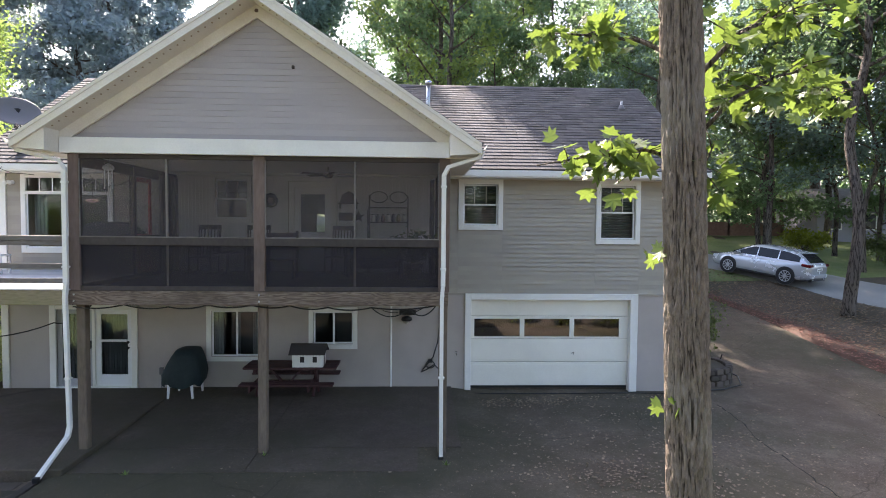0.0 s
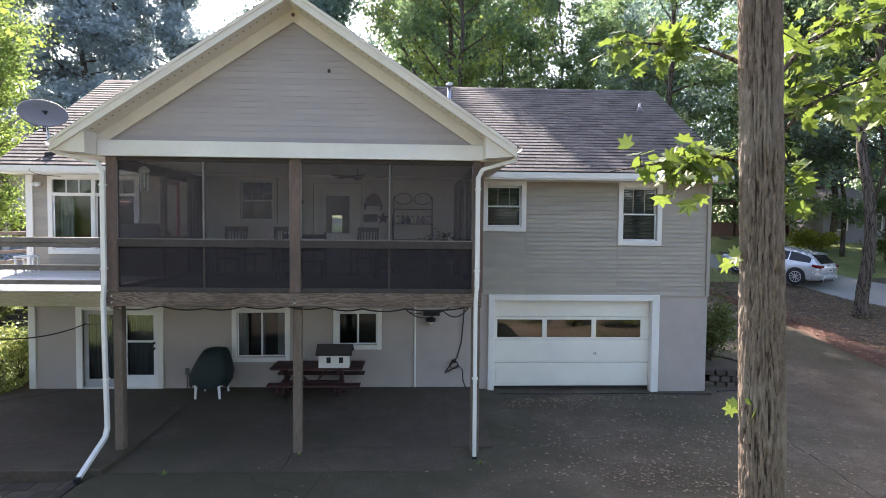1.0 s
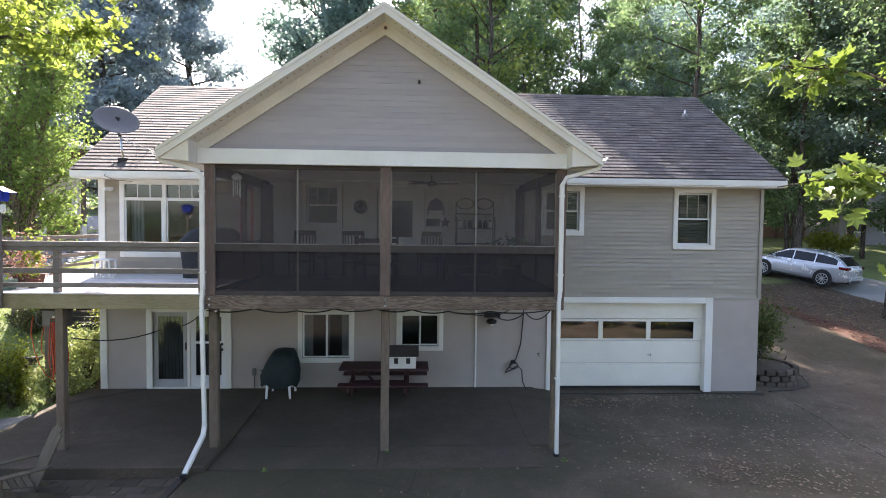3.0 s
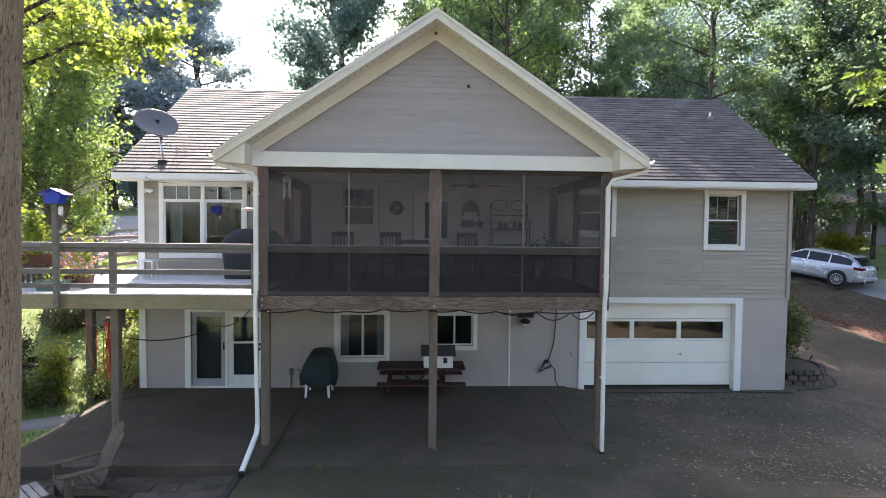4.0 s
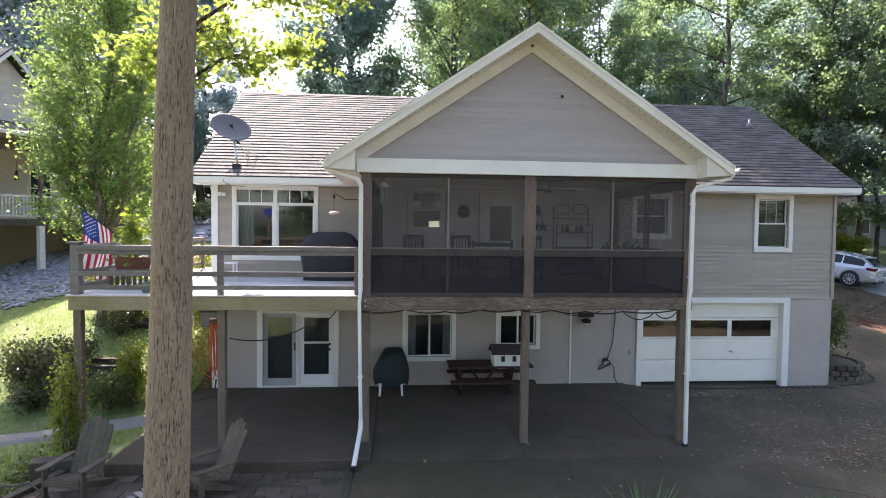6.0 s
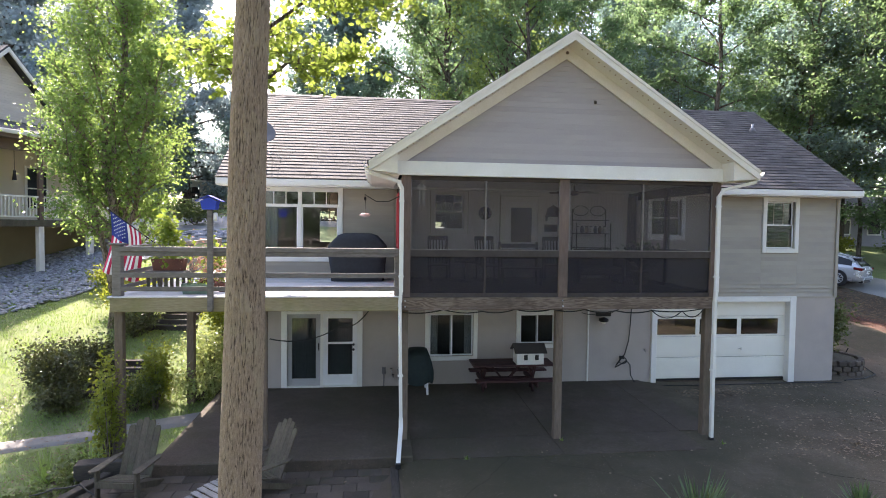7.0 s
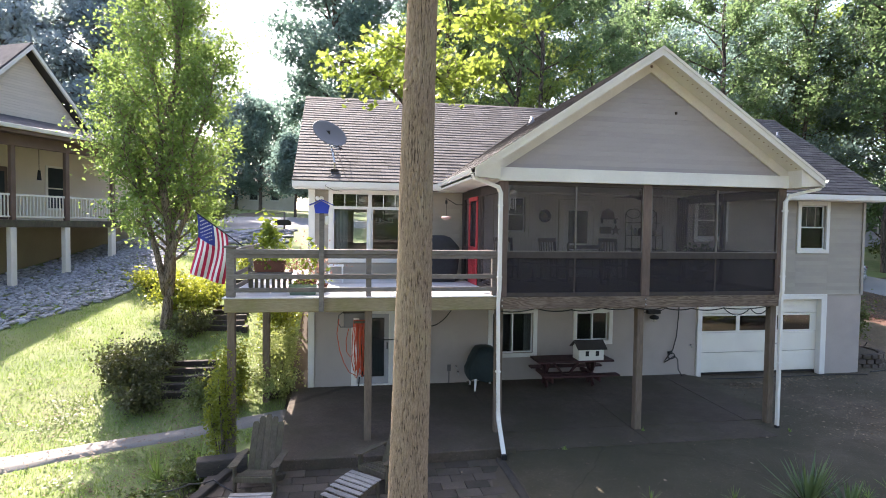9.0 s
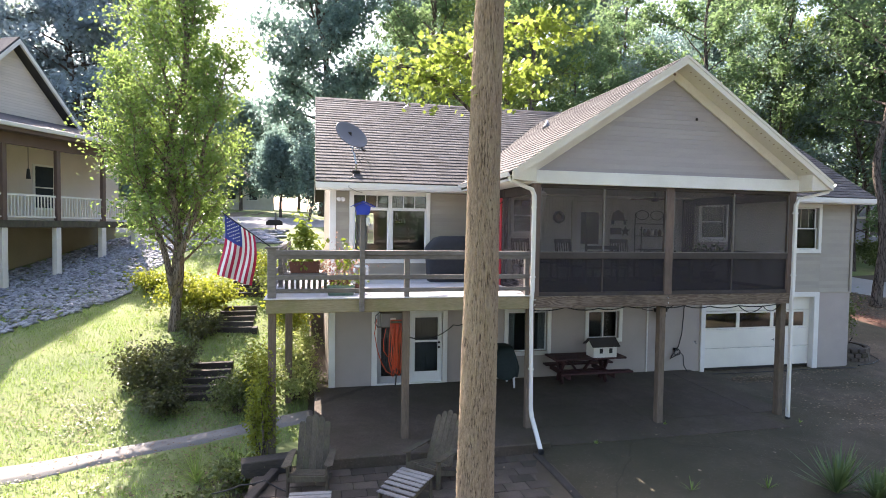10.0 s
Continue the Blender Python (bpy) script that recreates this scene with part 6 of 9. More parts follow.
bunch("foliage", pot, (-9.95, 11.2, 3.27), (0.12, 0.12, 0.12), 40, 0.07, LEAF_DECK, 9)

# ---- patio ----
# chair stack under a dark cover
cover = thing("covered_chair", (-5.72, 13.9, 0), "white chair hidden under a dark green cloth cover", "covered chair")
b = Build()
outline = [(0.30, 0.42, 0.40), (0.36, 0.45, 0.43), (0.55, 0.46, 0.42), (0.8, 0.40, 0.40), (1.0, 0.31, 0.36), (1.12, 0.24, 0.30), (1.16, 0.10, 0.14)]
n = 28
for j, (z, w, d) in enumerate(outline):
    for k in range(n):
        a = 2 * math.pi * k / n
        f = 1 + (0.06 * math.sin(k * 1.9 + j) if j < 3 else 0.02 * math.sin(k * 2.3))
        ex, ey = math.copysign(abs(math.cos(a)) ** 0.55, math.cos(a)), math.copysign(abs(math.sin(a)) ** 0.55, math.sin(a))
        b.v.append((-5.72 + 0.10 * max(0, z - 0.5) + ex * w * f, 13.95 + ey * d * f + 0.1 * (z - 0.5), z + (0.05 * math.sin(k * 1.1) if j == 0 else 0)))
for j in range(len(outline) - 1):
    for k in range(n):
        b.f.append((j * n + k, j * n + (k + 1) % n, (j + 1) * n + (k + 1) % n, (j + 1) * n + k))
b.f.append(tuple(range((len(outline) - 1) * n, len(outline) * n)))
part("cover", b, DKGREEN, cover, smooth=True)
for x in (-6.0, -5.42):
    for y in (13.62, 14.25):
        part("leg", Build().tube([(x, y, 0.0), (x + 0.03 * (1 if x < -5.7 else -1), y, 0.42)], [0.028, 0.04], 8), PLASTIC, cover, "white plastic leg")

# picnic table with attached benches
table = thing("picnic_table", (-3.1, 13.95, 0), "dark red stained picnic table with attached benches", "picnic table")
for k in range(5):
    y = 13.56 + k * 0.157
    part("top_plank", Build().box(-4.22, -2.0, y, y + 0.148, 0.705, 0.76, 0.008), MAROON, table)
for y in (13.16, 14.27):
    for k in range(2):
        part("bench_plank", Build().box(-4.2, -2.02, y + k * 0.135, y + k * 0.135 + 0.126, 0.40, 0.45, 0.008), MAROON, table)
for x in (-3.98, -2.62):
    part("bench_bearer", Build().box(x, x + 0.05, 13.18, 14.52, 0.26, 0.40, 0.008), MAROON, table)
    part("top_bearer", Build().box(x, x + 0.05, 13.58, 14.33, 0.60, 0.705, 0.008), MAROON, table)
    for s in (-1, 1):
        m = Matrix.Translation((x + 0.078 + 0.026 * s, 13.95, 0.36)) @ Matrix.Rotation(radians(35 * s), 4, "X")
        part("leg", Build().box(-0.024, 0.024, -0.075, 0.075, -0.43, 0.41, 0.008, m), MAROON, table)
part("stretcher", Build().box(-3.93, -2.62, 13.88, 14.02, 0.30, 0.35, 0.008), MAROON, table)
for x, t in ((-3.55, -40), (-3.0, 40)):
    m = Matrix.Translation((x, 13.95, 0.52)) @ Matrix.Rotation(radians(t), 4, "Y")
    part("brace", Build().box(-0.025, 0.025, -0.045, 0.045, -0.24, 0.24, 0.006, m), MAROON, table)
# toy house
toy = thing("toy_house", (-2.68, 13.7, 0.76), "small white wooden house with a dark roof on the picnic table", "toy house")
part("body", Build().prism([(13.58, 0.76), (14.02, 0.76), (14.02, 1.1), (13.80, 1.24), (13.58, 1.1)], "x", -3.05, -2.32), WHITE, toy)
for s in (-1, 1):
    part("roof_side", Build().prism([(13.80, 1.27), (13.80 + s * 0.3, 1.07), (13.80 + s * 0.3, 1.09), (13.80, 1.30)], "x", -3.12, -2.25), ROOFBASE, toy, "dark sloping roof")
for x in (-2.86, -2.56):
    w = part("window", Build().box(x, x + 0.1, 13.57, 13.58, 0.88, 1.02), BLACK, toy)
part("door", Build().box(-2.318, -2.312, 13.72, 13.86, 0.77, 0.98), BLACK, toy)

# cables under the beams
def cable(name, pts, r, mat, label, category, sag=0.0):
    out = []
    for p, q in zip(pts[:-1], pts[1:]):
        for k in range(8):
            t = k / 8
            out.append(Vector(p).lerp(Vector(q), t) - Vector((0, 0, sag * 4 * t * (1 - t))))
    out.append(Vector(pts[-1]))
    return solo(name, Build().tube(out, r, 6), mat, label, category, smooth=True)


cable("string_cable", [(-6.3, 10.5, 2.66), (-5.4, 10.5, 2.70), (-4.6, 10.5, 2.66), (-3.9, 10.5, 2.70), (-3.1, 10.5, 2.70), (-2.4, 10.5, 2.69), (-1.7, 10.5, 2.66), (-0.9, 10.5, 2.66), (0.3, 10.5, 2.7)], 0.014, BLACK, "black cable looping under the porch beam", "cable", 0.05)
cable("string_cable", [(-0.9, 10.5, 2.66), (-0.2, 10.52, 2.64), (0.3, 10.5, 2.7)], 0.012, BLACK, "black cable looping under the porch beam", "cable", 0.16)
cable("string_cable", [(-8.9, 10.66, 2.1), (-7.6, 12.0, 2.1), (-6.9, 12.2, 2.5)], 0.012, BLACK, "dark rope sagging under the deck", "rope", 0.16)
cable("wire_swag", [(-0.95, WY - 0.05, 2.0), (-0.55, WY - 0.06, 1.95)], 0.01, BLACK, "black wire on the wall", "cable", 0.02)
# wall feeder lamp
wl = thing("wall_lantern", (-0.33, WY - 0.05, 1.85), "dark wall bracket with a pale round lamp", "wall lamp")
part("bracket", Build().box(-0.52, -0.10, WY - 0.12, WY, 1.9, 2.02, 0.01), IRON, wl)
part("shade", Build().lathe([(0.02, 0.1), (0.13, 0.06), (0.14, 0.0), (0.1, -0.03)], (-0.33, WY - 0.14, 1.78), 16), IRON, wl, smooth=True)
part("bulb", Build().lathe([(0.02, 0), (0.07, -0.02), (0.06, -0.07), (0.01, -0.1)], (-0.33, WY - 0.14, 1.78), 14), CREAM, wl, smooth=True)
part("arm", Build().tube([(-0.10, WY - 0.05, 1.97), (0.15, WY - 0.06, 2.1), (0.28, WY - 0.05, 2.2)], 0.012, 6), IRON, wl)
# hose on the wall
hose = thing("garden_hose", (0.30, WY - 0.1, 0.6), "black garden hose bundled on a wall hook", "hose")
loop = [(0.55, WY - 0.05, 2.4), (0.52, WY - 0.05, 1.8), (0.47, WY - 0.06, 1.2), (0.35, WY - 0.08, 0.8), (0.2, WY - 0.1, 0.62), (0.1, WY - 0.1, 0.5), (0.05, WY - 0.1, 0.42), (0.2, WY - 0.12, 0.5), (0.38, WY - 0.12, 0.62), (0.5, WY - 0.12, 0.5), (0.52, WY - 0.12, 0.2), (0.6, WY - 0.2, 0.02), (0.9, WY - 0.3, -0.08)]
part("tube", Build().tube(loop, 0.016, 8), BLACK, hose, smooth=True)
part("coil", Build().tube([(0.28 + 0.11 * math.cos(a), WY - 0.11 - 0.01 * a / 6, 0.62 + 0.09 * math.sin(a)) for a in np.linspace(0, 12.5, 40)], 0.014, 6), BLACK, hose, smooth=True)
part("reel_hook", Build().box(0.22, 0.34, WY - 0.1, WY, 0.66, 0.74, 0.008), IRON, hose)
# spigot, outlet
for x, z in ((0.95, 0.9), (-6.35, 0.45), (-6.3, 0.28)):
    sp = thing("wall_tap", (x, WY, z), "small metal tap on the wall", "tap", "wall taps")
    part("spout", Build().tube([(x, WY, z), (x, WY - 0.08, z), (x + 0.02, WY - 0.11, z - 0.05)], 0.014, 8), STEEL, sp)
    part("wheel", Build().lathe([(0.03, 0), (0.03, 0.012)], (x, WY - 0.07, z + 0.03), 12), IRON, sp)
ob = thing("outlet_box", (-6.55, WY - 0.03, 0.42), "grey weatherproof outlet box on the wall", "outlet")
part("box", Build().box(-6.6, -6.5, WY - 0.05, WY, 0.34, 0.52, 0.008), DISH, ob)
part("pipe", Build().cyl((-6.55, WY - 0.02, 0.0), (-6.55, WY - 0.02, 0.34), 0.015, n=8), DISH, ob)
# orange hose by the patio door
oh = thing("garden_hose", (-9.15, 10.7, 1.2), "long orange hose hung in loops on the deck post", "hose")
part("bar", Build().box(-9.30, -8.99, 10.68, 10.74, 2.40, 2.45, 0.008), CHAIRWOOD, oh)
r9 = random.Random(9)
for k in range(9):
    x = -9.29 + k * 0.026
    low = 1.24 + r9.uniform(0, 0.28)
    d = 0.012 * (k % 3)
    part("loop", Build().tube([(x, 10.70 + d, 2.47), (x - 0.02 + r9.uniform(-0.03, 0.02), 10.69 + d, 2.1), (x - 0.01 + r9.uniform(-0.04, 0.03), 10.69 + d, 1.6), (x, 10.69 + d, low + 0.05), (x + 0.025, 10.70 + d, low), (x + 0.055, 10.71 + d, low + 0.07), (x + 0.06 + r9.uniform(-0.02, 0.03), 10.72 + d, 1.7), (x + 0.05, 10.71 + d, 2.2), (x + 0.03, 10.70 + d, 2.47)], 0.0095, 6), ORANGE, oh, smooth=True)
part("stray_loop", Build().tube([(-9.40, 10.66, 2.30), (-9.45, 10.66, 2.05), (-9.44, 10.66, 1.82), (-9.36, 10.66, 1.70), (-9.28, 10.67, 1.78), (-9.25, 10.68, 2.1), (-9.22, 10.69, 2.4)], 0.009, 6), ORANGE, oh, smooth=True)
part("stray_end", Build().tube([(-9.60, 10.66, 2.50), (-9.64, 10.66, 2.20), (-9.58, 10.66, 1.85), (-9.49, 10.66, 1.58), (-9.38, 10.67, 1.38), (-9.24, 10.68, 1.30)], 0.009, 6), ORANGE, oh, smooth=True)
part("nozzle", Build().cyl((-9.17, 10.69, 1.27), (-9.19, 10.67, 1.06), 0.016, n=8), BLACK, oh)
hb = thing("reel_box", (-9.28, 10.74, 2.3), "grey plastic box hung under the deck beam above an orange hose", "box")
part("case", Build().box(-9.50, -9.02, 10.76, 10.95, 2.30, 2.72, 0.02), DISH, hb)
part("lid", Build().box(-9.52, -9.00, 10.745, 10.97, 2.60, 2.635, 0.01), DARKWOOD, hb)
part("latch", Build().box(-9.30, -9.18, 10.745, 10.762, 2.46, 2.50, 0.004), STEEL, hb)
part("handle", Build().tube([(-9.52, 10.80, 2.62), (-9.60, 10.78, 2.56), (-9.62, 10.78, 2.40), (-9.56, 10.78, 2.31), (-9.48, 10.80, 2.31)], 0.014, 6), DISH, hb, smooth=True)

# ---- adirondack chairs and footstools ----
def adirondack(at, turn, label):
    t = thing("adirondack_chair", at, label, "chair", "adirondack chairs", placed=False)
    t.rotation_euler = (0, 0, radians(turn))
    # faces -y, back leans to +y
    for i, x in enumerate((-0.285, -0.17, -0.055, 0.06, 0.175)):
        h = (0.86, 0.95, 0.99, 0.95, 0.86)[i]
        m = Matrix.Translation((x, 0.12, 0.22)) @ Matrix.Rotation(radians(-24), 4, "X")
        b = Build().prism([(0, 0), (0.11, 0), (0.11, h - 0.04), (0.085, h), (0.025, h), (0, h - 0.04)], "y", 0, 0.02).turned(m)
        part("back_slat", b, CHAIRWOOD, t)
    for i in range(5):
        m = Matrix.Translation((-0.29, -0.42 + i * 0.105, 0.36 - i * 0.024)) @ Matrix.Rotation(radians(-13), 4, "X")
        part("seat_slat", Build().box(0, 0.58, 0, 0.09, 0, 0.02, 0.004, m), CHAIRWOOD, t)
    for s in (-1, 1):
        part("arm", Build().prism([(s * 0.28, -0.42), (s * 0.36, -0.5), (s * 0.43, -0.46), (s * 0.42, 0.2), (s * 0.36, 0.32), (s * 0.31, 0.32)], "z", 0.53, 0.553), CHAIRWOOD, t)
        x = s * 0.335
        part("front_leg", Build().box(x - 0.02, x + 0.02, -0.42, -0.32, 0, 0.53, 0.005), CHAIRWOOD, t)
        m = Matrix.Translation((x - s * 0.035, -0.35, 0.33)) @ Matrix.Rotation(radians(-20), 4, "X")
        part("side_rail", Build().box(-0.014, 0.014, 0, 0.98, -0.1, 0.0, 0.004, m), CHAIRWOOD, t)
    part("back_brace", Build().box(-0.36, 0.36, 0.26, 0.285, 0.47, 0.53, 0.004), CHAIRWOOD, t)
    part("front_apron", Build().box(-0.31, 0.31, -0.44, -0.42, 0.26, 0.36, 0.004), CHAIRWOOD, t)
    return t


def footstool(at, turn, label):
    t = thing("footstool", at, label, "footstool", "footstools", placed=False)
    t.rotation_euler = (0, 0, radians(turn))
    for i in range(7):
        y = -0.42 + i * 0.112
        z = 0.22 + 0.022 * i + 0.03 * math.sin(i / 6 * math.pi)
        part("slat", Build().box(-0.33, 0.33, y, y + 0.096, z, z + 0.02, 0.004), STOOLWOOD, t)
    for s in (-1, 1):
        part("side", Build().prism([(-0.42, 0.22), (0.34, 0.35), (0.34, 0.27), (-0.42, 0.14)], "x", s * 0.28 - 0.012, s * 0.28 + 0.012), CHAIRWOOD, t)
        for y, h in ((-0.38, 0.2), (0.24, 0.3)):
            part("leg", Build().box(s * 0.305 - 0.012, s * 0.305 + 0.012, y, y + 0.08, 0, h, 0.004), CHAIRWOOD, t)
    return t


PAVE_Z = -0.2
adirondack((-10.92, 9.07, PAVE_Z), -9, "weathered grey wooden adirondack chair with slatted back")
footstool((-10.95, 7.7, PAVE_Z), -5, "slatted weathered wooden footstool")
adirondack((-8.68, 8.98, PAVE_Z), -47, "weathered grey wooden adirondack chair turned sideways")
footstool((-9.33, 8.22, PAVE_Z), -43, "slatted weathered wooden footstool")

# ---- inside the porch ----
def porch_chair(at, turn):
    t = thing("porch_chair", at, "dark slat-back rocking chair on the porch", "chair", "porch chairs", placed=False)
    t.rotation_euler = (0, 0, radians(turn))
    for s in (-1, 1):
        part("rocker", Build().tube([(s * 0.25, -0.45, 0.05), (s * 0.25, -0.15, 0.015), (s * 0.25, 0.2, 0.015), (s * 0.25, 0.5, 0.06)], 0.02, 6), DARKWOOD, t)
        part("front_leg", Build().cyl((s * 0.25, -0.25, 0.03), (s * 0.25, -0.25, 0.62), 0.022), DARKWOOD, t)
        part("back_post", Build().tube([(s * 0.25, 0.25, 0.03), (s * 0.25, 0.28, 0.5), (s * 0.25, 0.42, 1.16)], 0.022, 8), DARKWOOD, t)
        part("arm", Build().box(s * 0.25 - 0.04, s * 0.25 + 0.04, -0.3, 0.32, 0.62, 0.645, 0.006), DARKWOOD, t)
    part("seat", Build().box(-0.27, 0.27, -0.28, 0.28, 0.40, 0.43, 0.01), DARKWOOD, t)
    part("top_rail", Build().box(-0.27, 0.27, 0.38, 0.43, 1.06, 1.17, 0.01), DARKWOOD, t)
    for k in range(6):
        x = -0.2 + k * 0.08
        part("back_slat", Build().tube([(x, 0.28, 0.45), (x, 0.39, 1.08)], 0.017, 6), DARKWOOD, t)
    return t


porch_chair((-5.15, 13.7, 2.99), 0)
porch_chair((-3.85, 13.55, 2.99), 10)
porch_chair((-2.0, 13.9, 2.99), -10)
bench = thing("porch_bench", (-3.2, 12.6, 2.99), "dark slatted bench on the porch", "bench")
for k in range(4):
    part("seat_slat", Build().box(-3.75, -2.75, 12.45 + k * 0.1, 12.53 + k * 0.1, 3.4, 3.425, 0.004), DARKWOOD, bench)
for k in range(3):
    part("back_slat", Build().box(-3.75, -2.75, 12.88, 12.905, 3.62 + k * 0.14, 3.72 + k * 0.14, 0.004), DARKWOOD, bench)
for x in (-3.75, -2.8):
    for y in (12.45, 12.86):
        part("leg", Build().box(x, x + 0.05, y, y + 0.05, 2.99, 3.42 if y < 12.8 else 4.05, 0.006), DARKWOOD, bench)
wreath = thing("wall_wreath", (-3.79, WY - 0.05, 4.79), "round dark woven wreath hung on the porch wall", "wreath")
part("ring", Build().tube([(-3.79 + 0.13 * math.cos(a), WY - 0.05, 4.79 + 0.13 * math.sin(a)) for a in np.linspace(0, 2 * math.pi, 28)], [0.055 + 0.012 * math.sin(k * 2.2) for k in range(28)], 8), DARKWOOD, wreath, smooth=True)
part("middle", Build().lathe([(0.12, 0), (0.12, 0.02)], (-3.79, WY - 0.03, 4.79), 20, pose(0, 0, 0, 90, 0, 0)), OLDWOOD, wreath)
chime = thing("wind_chime", (-5.85, 10.9, 5.05), "white wind chime hanging from the porch ceiling", "wind chime")
part("top", Build().lathe([(0.02, 0.1), (0.09, 0.05), (0.1, 0.0), (0.06, -0.03)], (-5.85, 10.9, 5.2), 14), PLASTIC, chime, smooth=True)
part("cord", Build().cyl((-5.85, 10.9, 5.3), (-5.85, 10.9, 5.44), 0.004, n=5), BLACK, chime)
for k in range(6):
    a = k * 1.05
    part("chime_tube", Build().cyl((-5.85 + 0.07 * math.cos(a), 10.9 + 0.07 * math.sin(a), 4.82 + 0.03 * (k % 3)), (-5.85 + 0.07 * math.cos(a), 10.9 + 0.07 * math.sin(a), 5.17), 0.008, n=6), PLASTIC, chime)
shelf = thing("wall_shelf", (-1.8, WY - 0.1, 4.8), "small dark wall shelf with ornaments", "shelf")
part("board", Build().box(-2.08, -1.58, WY - 0.14, WY, 4.72, 4.75, 0.004), DARKWOOD, shelf)
part("back", Build().prism([(-2.05, 4.75), (-1.61, 4.75), (-1.66, 4.95), (-1.83, 5.05), (-2.0, 4.95)], "y", WY - 0.02, WY), OLDWOOD, shelf)
for x in (-2.05, -1.64):
    part("bracket", Build().box(x, x + 0.03, WY - 0.12, WY, 4.6, 4.72, 0.004), DARKWOOD, shelf)
sign = thing("wall_plaque", (-1.9, WY - 0.03, 4.4), "dark rectangular plaque on the porch wall", "plaque")
part("panel", Build().box(-2.08, -1.72, WY - 0.03, WY, 4.3, 4.5, 0.006), DARKWOOD, sign)
star = thing("wall_star", (-1.58, WY - 0.03, 4.4), "dark metal star ornament on the porch wall", "ornament")
part("body", Build().prism([(-1.58 + (0.16 if i % 2 == 0 else 0.065) * math.sin(i * math.pi / 5), 4.4 + (0.16 if i % 2 == 0 else 0.065) * math.cos(i * math.pi / 5)) for i in range(10)], "y", WY - 0.04, WY), DARKWOOD, star)
rack = thing("bakers_rack", (-0.8, 14.3, 2.99), "dark iron baker's rack with shelves of ornaments", "shelf rack")
for x in (-1.3, -0.32):
    for y in (14.1, 14.46):
        part("upright", Build().cyl((x, y, 2.99), (x, y, 4.95 if y > 14.2 else 4.55), 0.014, n=8), IRON, rack)
for z in (3.3, 3.85, 4.25, 4.62):
    part("shelf", Build().box(-1.31, -0.31, 14.09 if z < 4.3 else 14.25, 14.47, z, z + 0.02, 0.004), IRON, rack)
for s in (-0.25, 0.25):
    part("scroll", Build().tube([(-0.81 + s + 0.22 * math.cos(a), 14.46, 4.9 + 0.14 * math.sin(a)) for a in np.linspace(0, 2 * math.pi, 18)], 0.01, 5), IRON, rack, smooth=True)
for k in range(7):
    x = -1.2 + k * 0.13
    jar = thing("ornament_jar", (x, 14.3, 4.27), "small jar on the baker's rack", "jar", "jars on the rack")
    part("body", Build().lathe([(0.04, 0), (0.055, 0.05), (0.05, 0.14), (0.03, 0.17)], (x, 14.3, 4.27), 12), (CREAM, DISH, OLDWOOD)[k % 3], jar, smooth=True)
    part("lid", Build().lathe([(0.035, 0), (0.035, 0.02), (0.01, 0.035)], (x, 14.3, 4.44), 10), IRON, jar, smooth=True)
LEAF_PALM = leafy("dark_house_plant", (0.03, 0.06, 0.02), (0.06, 0.10, 0.035), (0.10, 0.18, 0.04), 0.4, 0.35)


def blade_plant(name, at, count, length, width, material, seed, parent, up=0.9, bend=0.5):
    """Long arching leaves from one crown, as a joined tuft."""
    r = random.Random(seed)
    b = Build()
    for k in range(count):
        a, tilt = r.uniform(0, 2 * math.pi), r.uniform(0.15, 1.15)
        h = length * r.uniform(0.7, 1.1)
        out = Vector((math.cos(a), math.sin(a), 0))
        side = Vector((-math.sin(a), math.cos(a), 0))
        base = len(b.v)
        for i in range(6):
            t = i / 5
            p = Vector(at) + out * (h * math.sin(tilt) * t) + Vector((0, 0, h * math.cos(tilt) * t * up - bend * 0.3 * h * t * t * math.sin(tilt)))
            w = width * (1 - t) ** 0.7 * (0.6 + 0.8 * min(1, t * 3)) * 0.5
            b.v += [tuple(p - side * w + Vector((0, 0, w * 0.4))), tuple(p), tuple(p + side * w + Vector((0, 0, w * 0.4)))]
        for i in range(5):
            for j in (0, 1):
                q = base + i * 3 + j
                b.f.append((q, q + 1, q + 4, q + 3))
    return part(name, b, material, parent, smooth=True)


palm = thing("potted_plant", (-0.15, 12.6, 2.99), "dark green leafy plant in a pot on the porch", "plant")
part("pot", Build().lathe([(0.16, 0), (0.22, 0.35), (0.24, 0.36), (0.2, 0.36)], (-0.15, 12.6, 2.99), 18), IRON, palm, smooth=True)
blade_plant("fronds", (-0.15, 12.6, 3.35), 60, 0.95, 0.05, LEAF_PALM, 5, palm)
bunch("foliage", palm, (-0.15, 12.6, 3.75), (0.5, 0.4, 0.3), 260, 0.12, LEAF_PALM, 15)
settee = thing("porch_settee", (-0.9, 12.9, 2.99), "dark cushioned settee on the porch", "sofa")
part("seat", Build().box(-1.6, -0.5, 12.9, 13.5, 3.2, 3.42, 0.05), DARKWOOD, settee)
part("back", Build().box(-1.6, -0.5, 13.45, 13.6, 3.2, 3.85, 0.05), DARKWOOD, settee)
for x in (-1.68, -0.5):
    part("arm", Build().box(x, x + 0.08, 12.9, 13.6, 2.99, 3.6, 0.03), DARKWOOD, settee)
table2 = thing("side_table", (-4.5, 13.4, 2.99), "round dark side table on the porch", "table")
part("top", Build().lathe([(0.3, 0), (0.31, 0.015), (0.3, 0.03)], (-4.5, 13.4, 3.5), 24), DARKWOOD, table2, smooth=True)
part("stem", Build().lathe([(0.18, 0), (0.06, 0.05), (0.03, 0.1), (0.03, 0.5)], (-4.5, 13.4, 2.99), 14), DARKWOOD, table2, smooth=True)
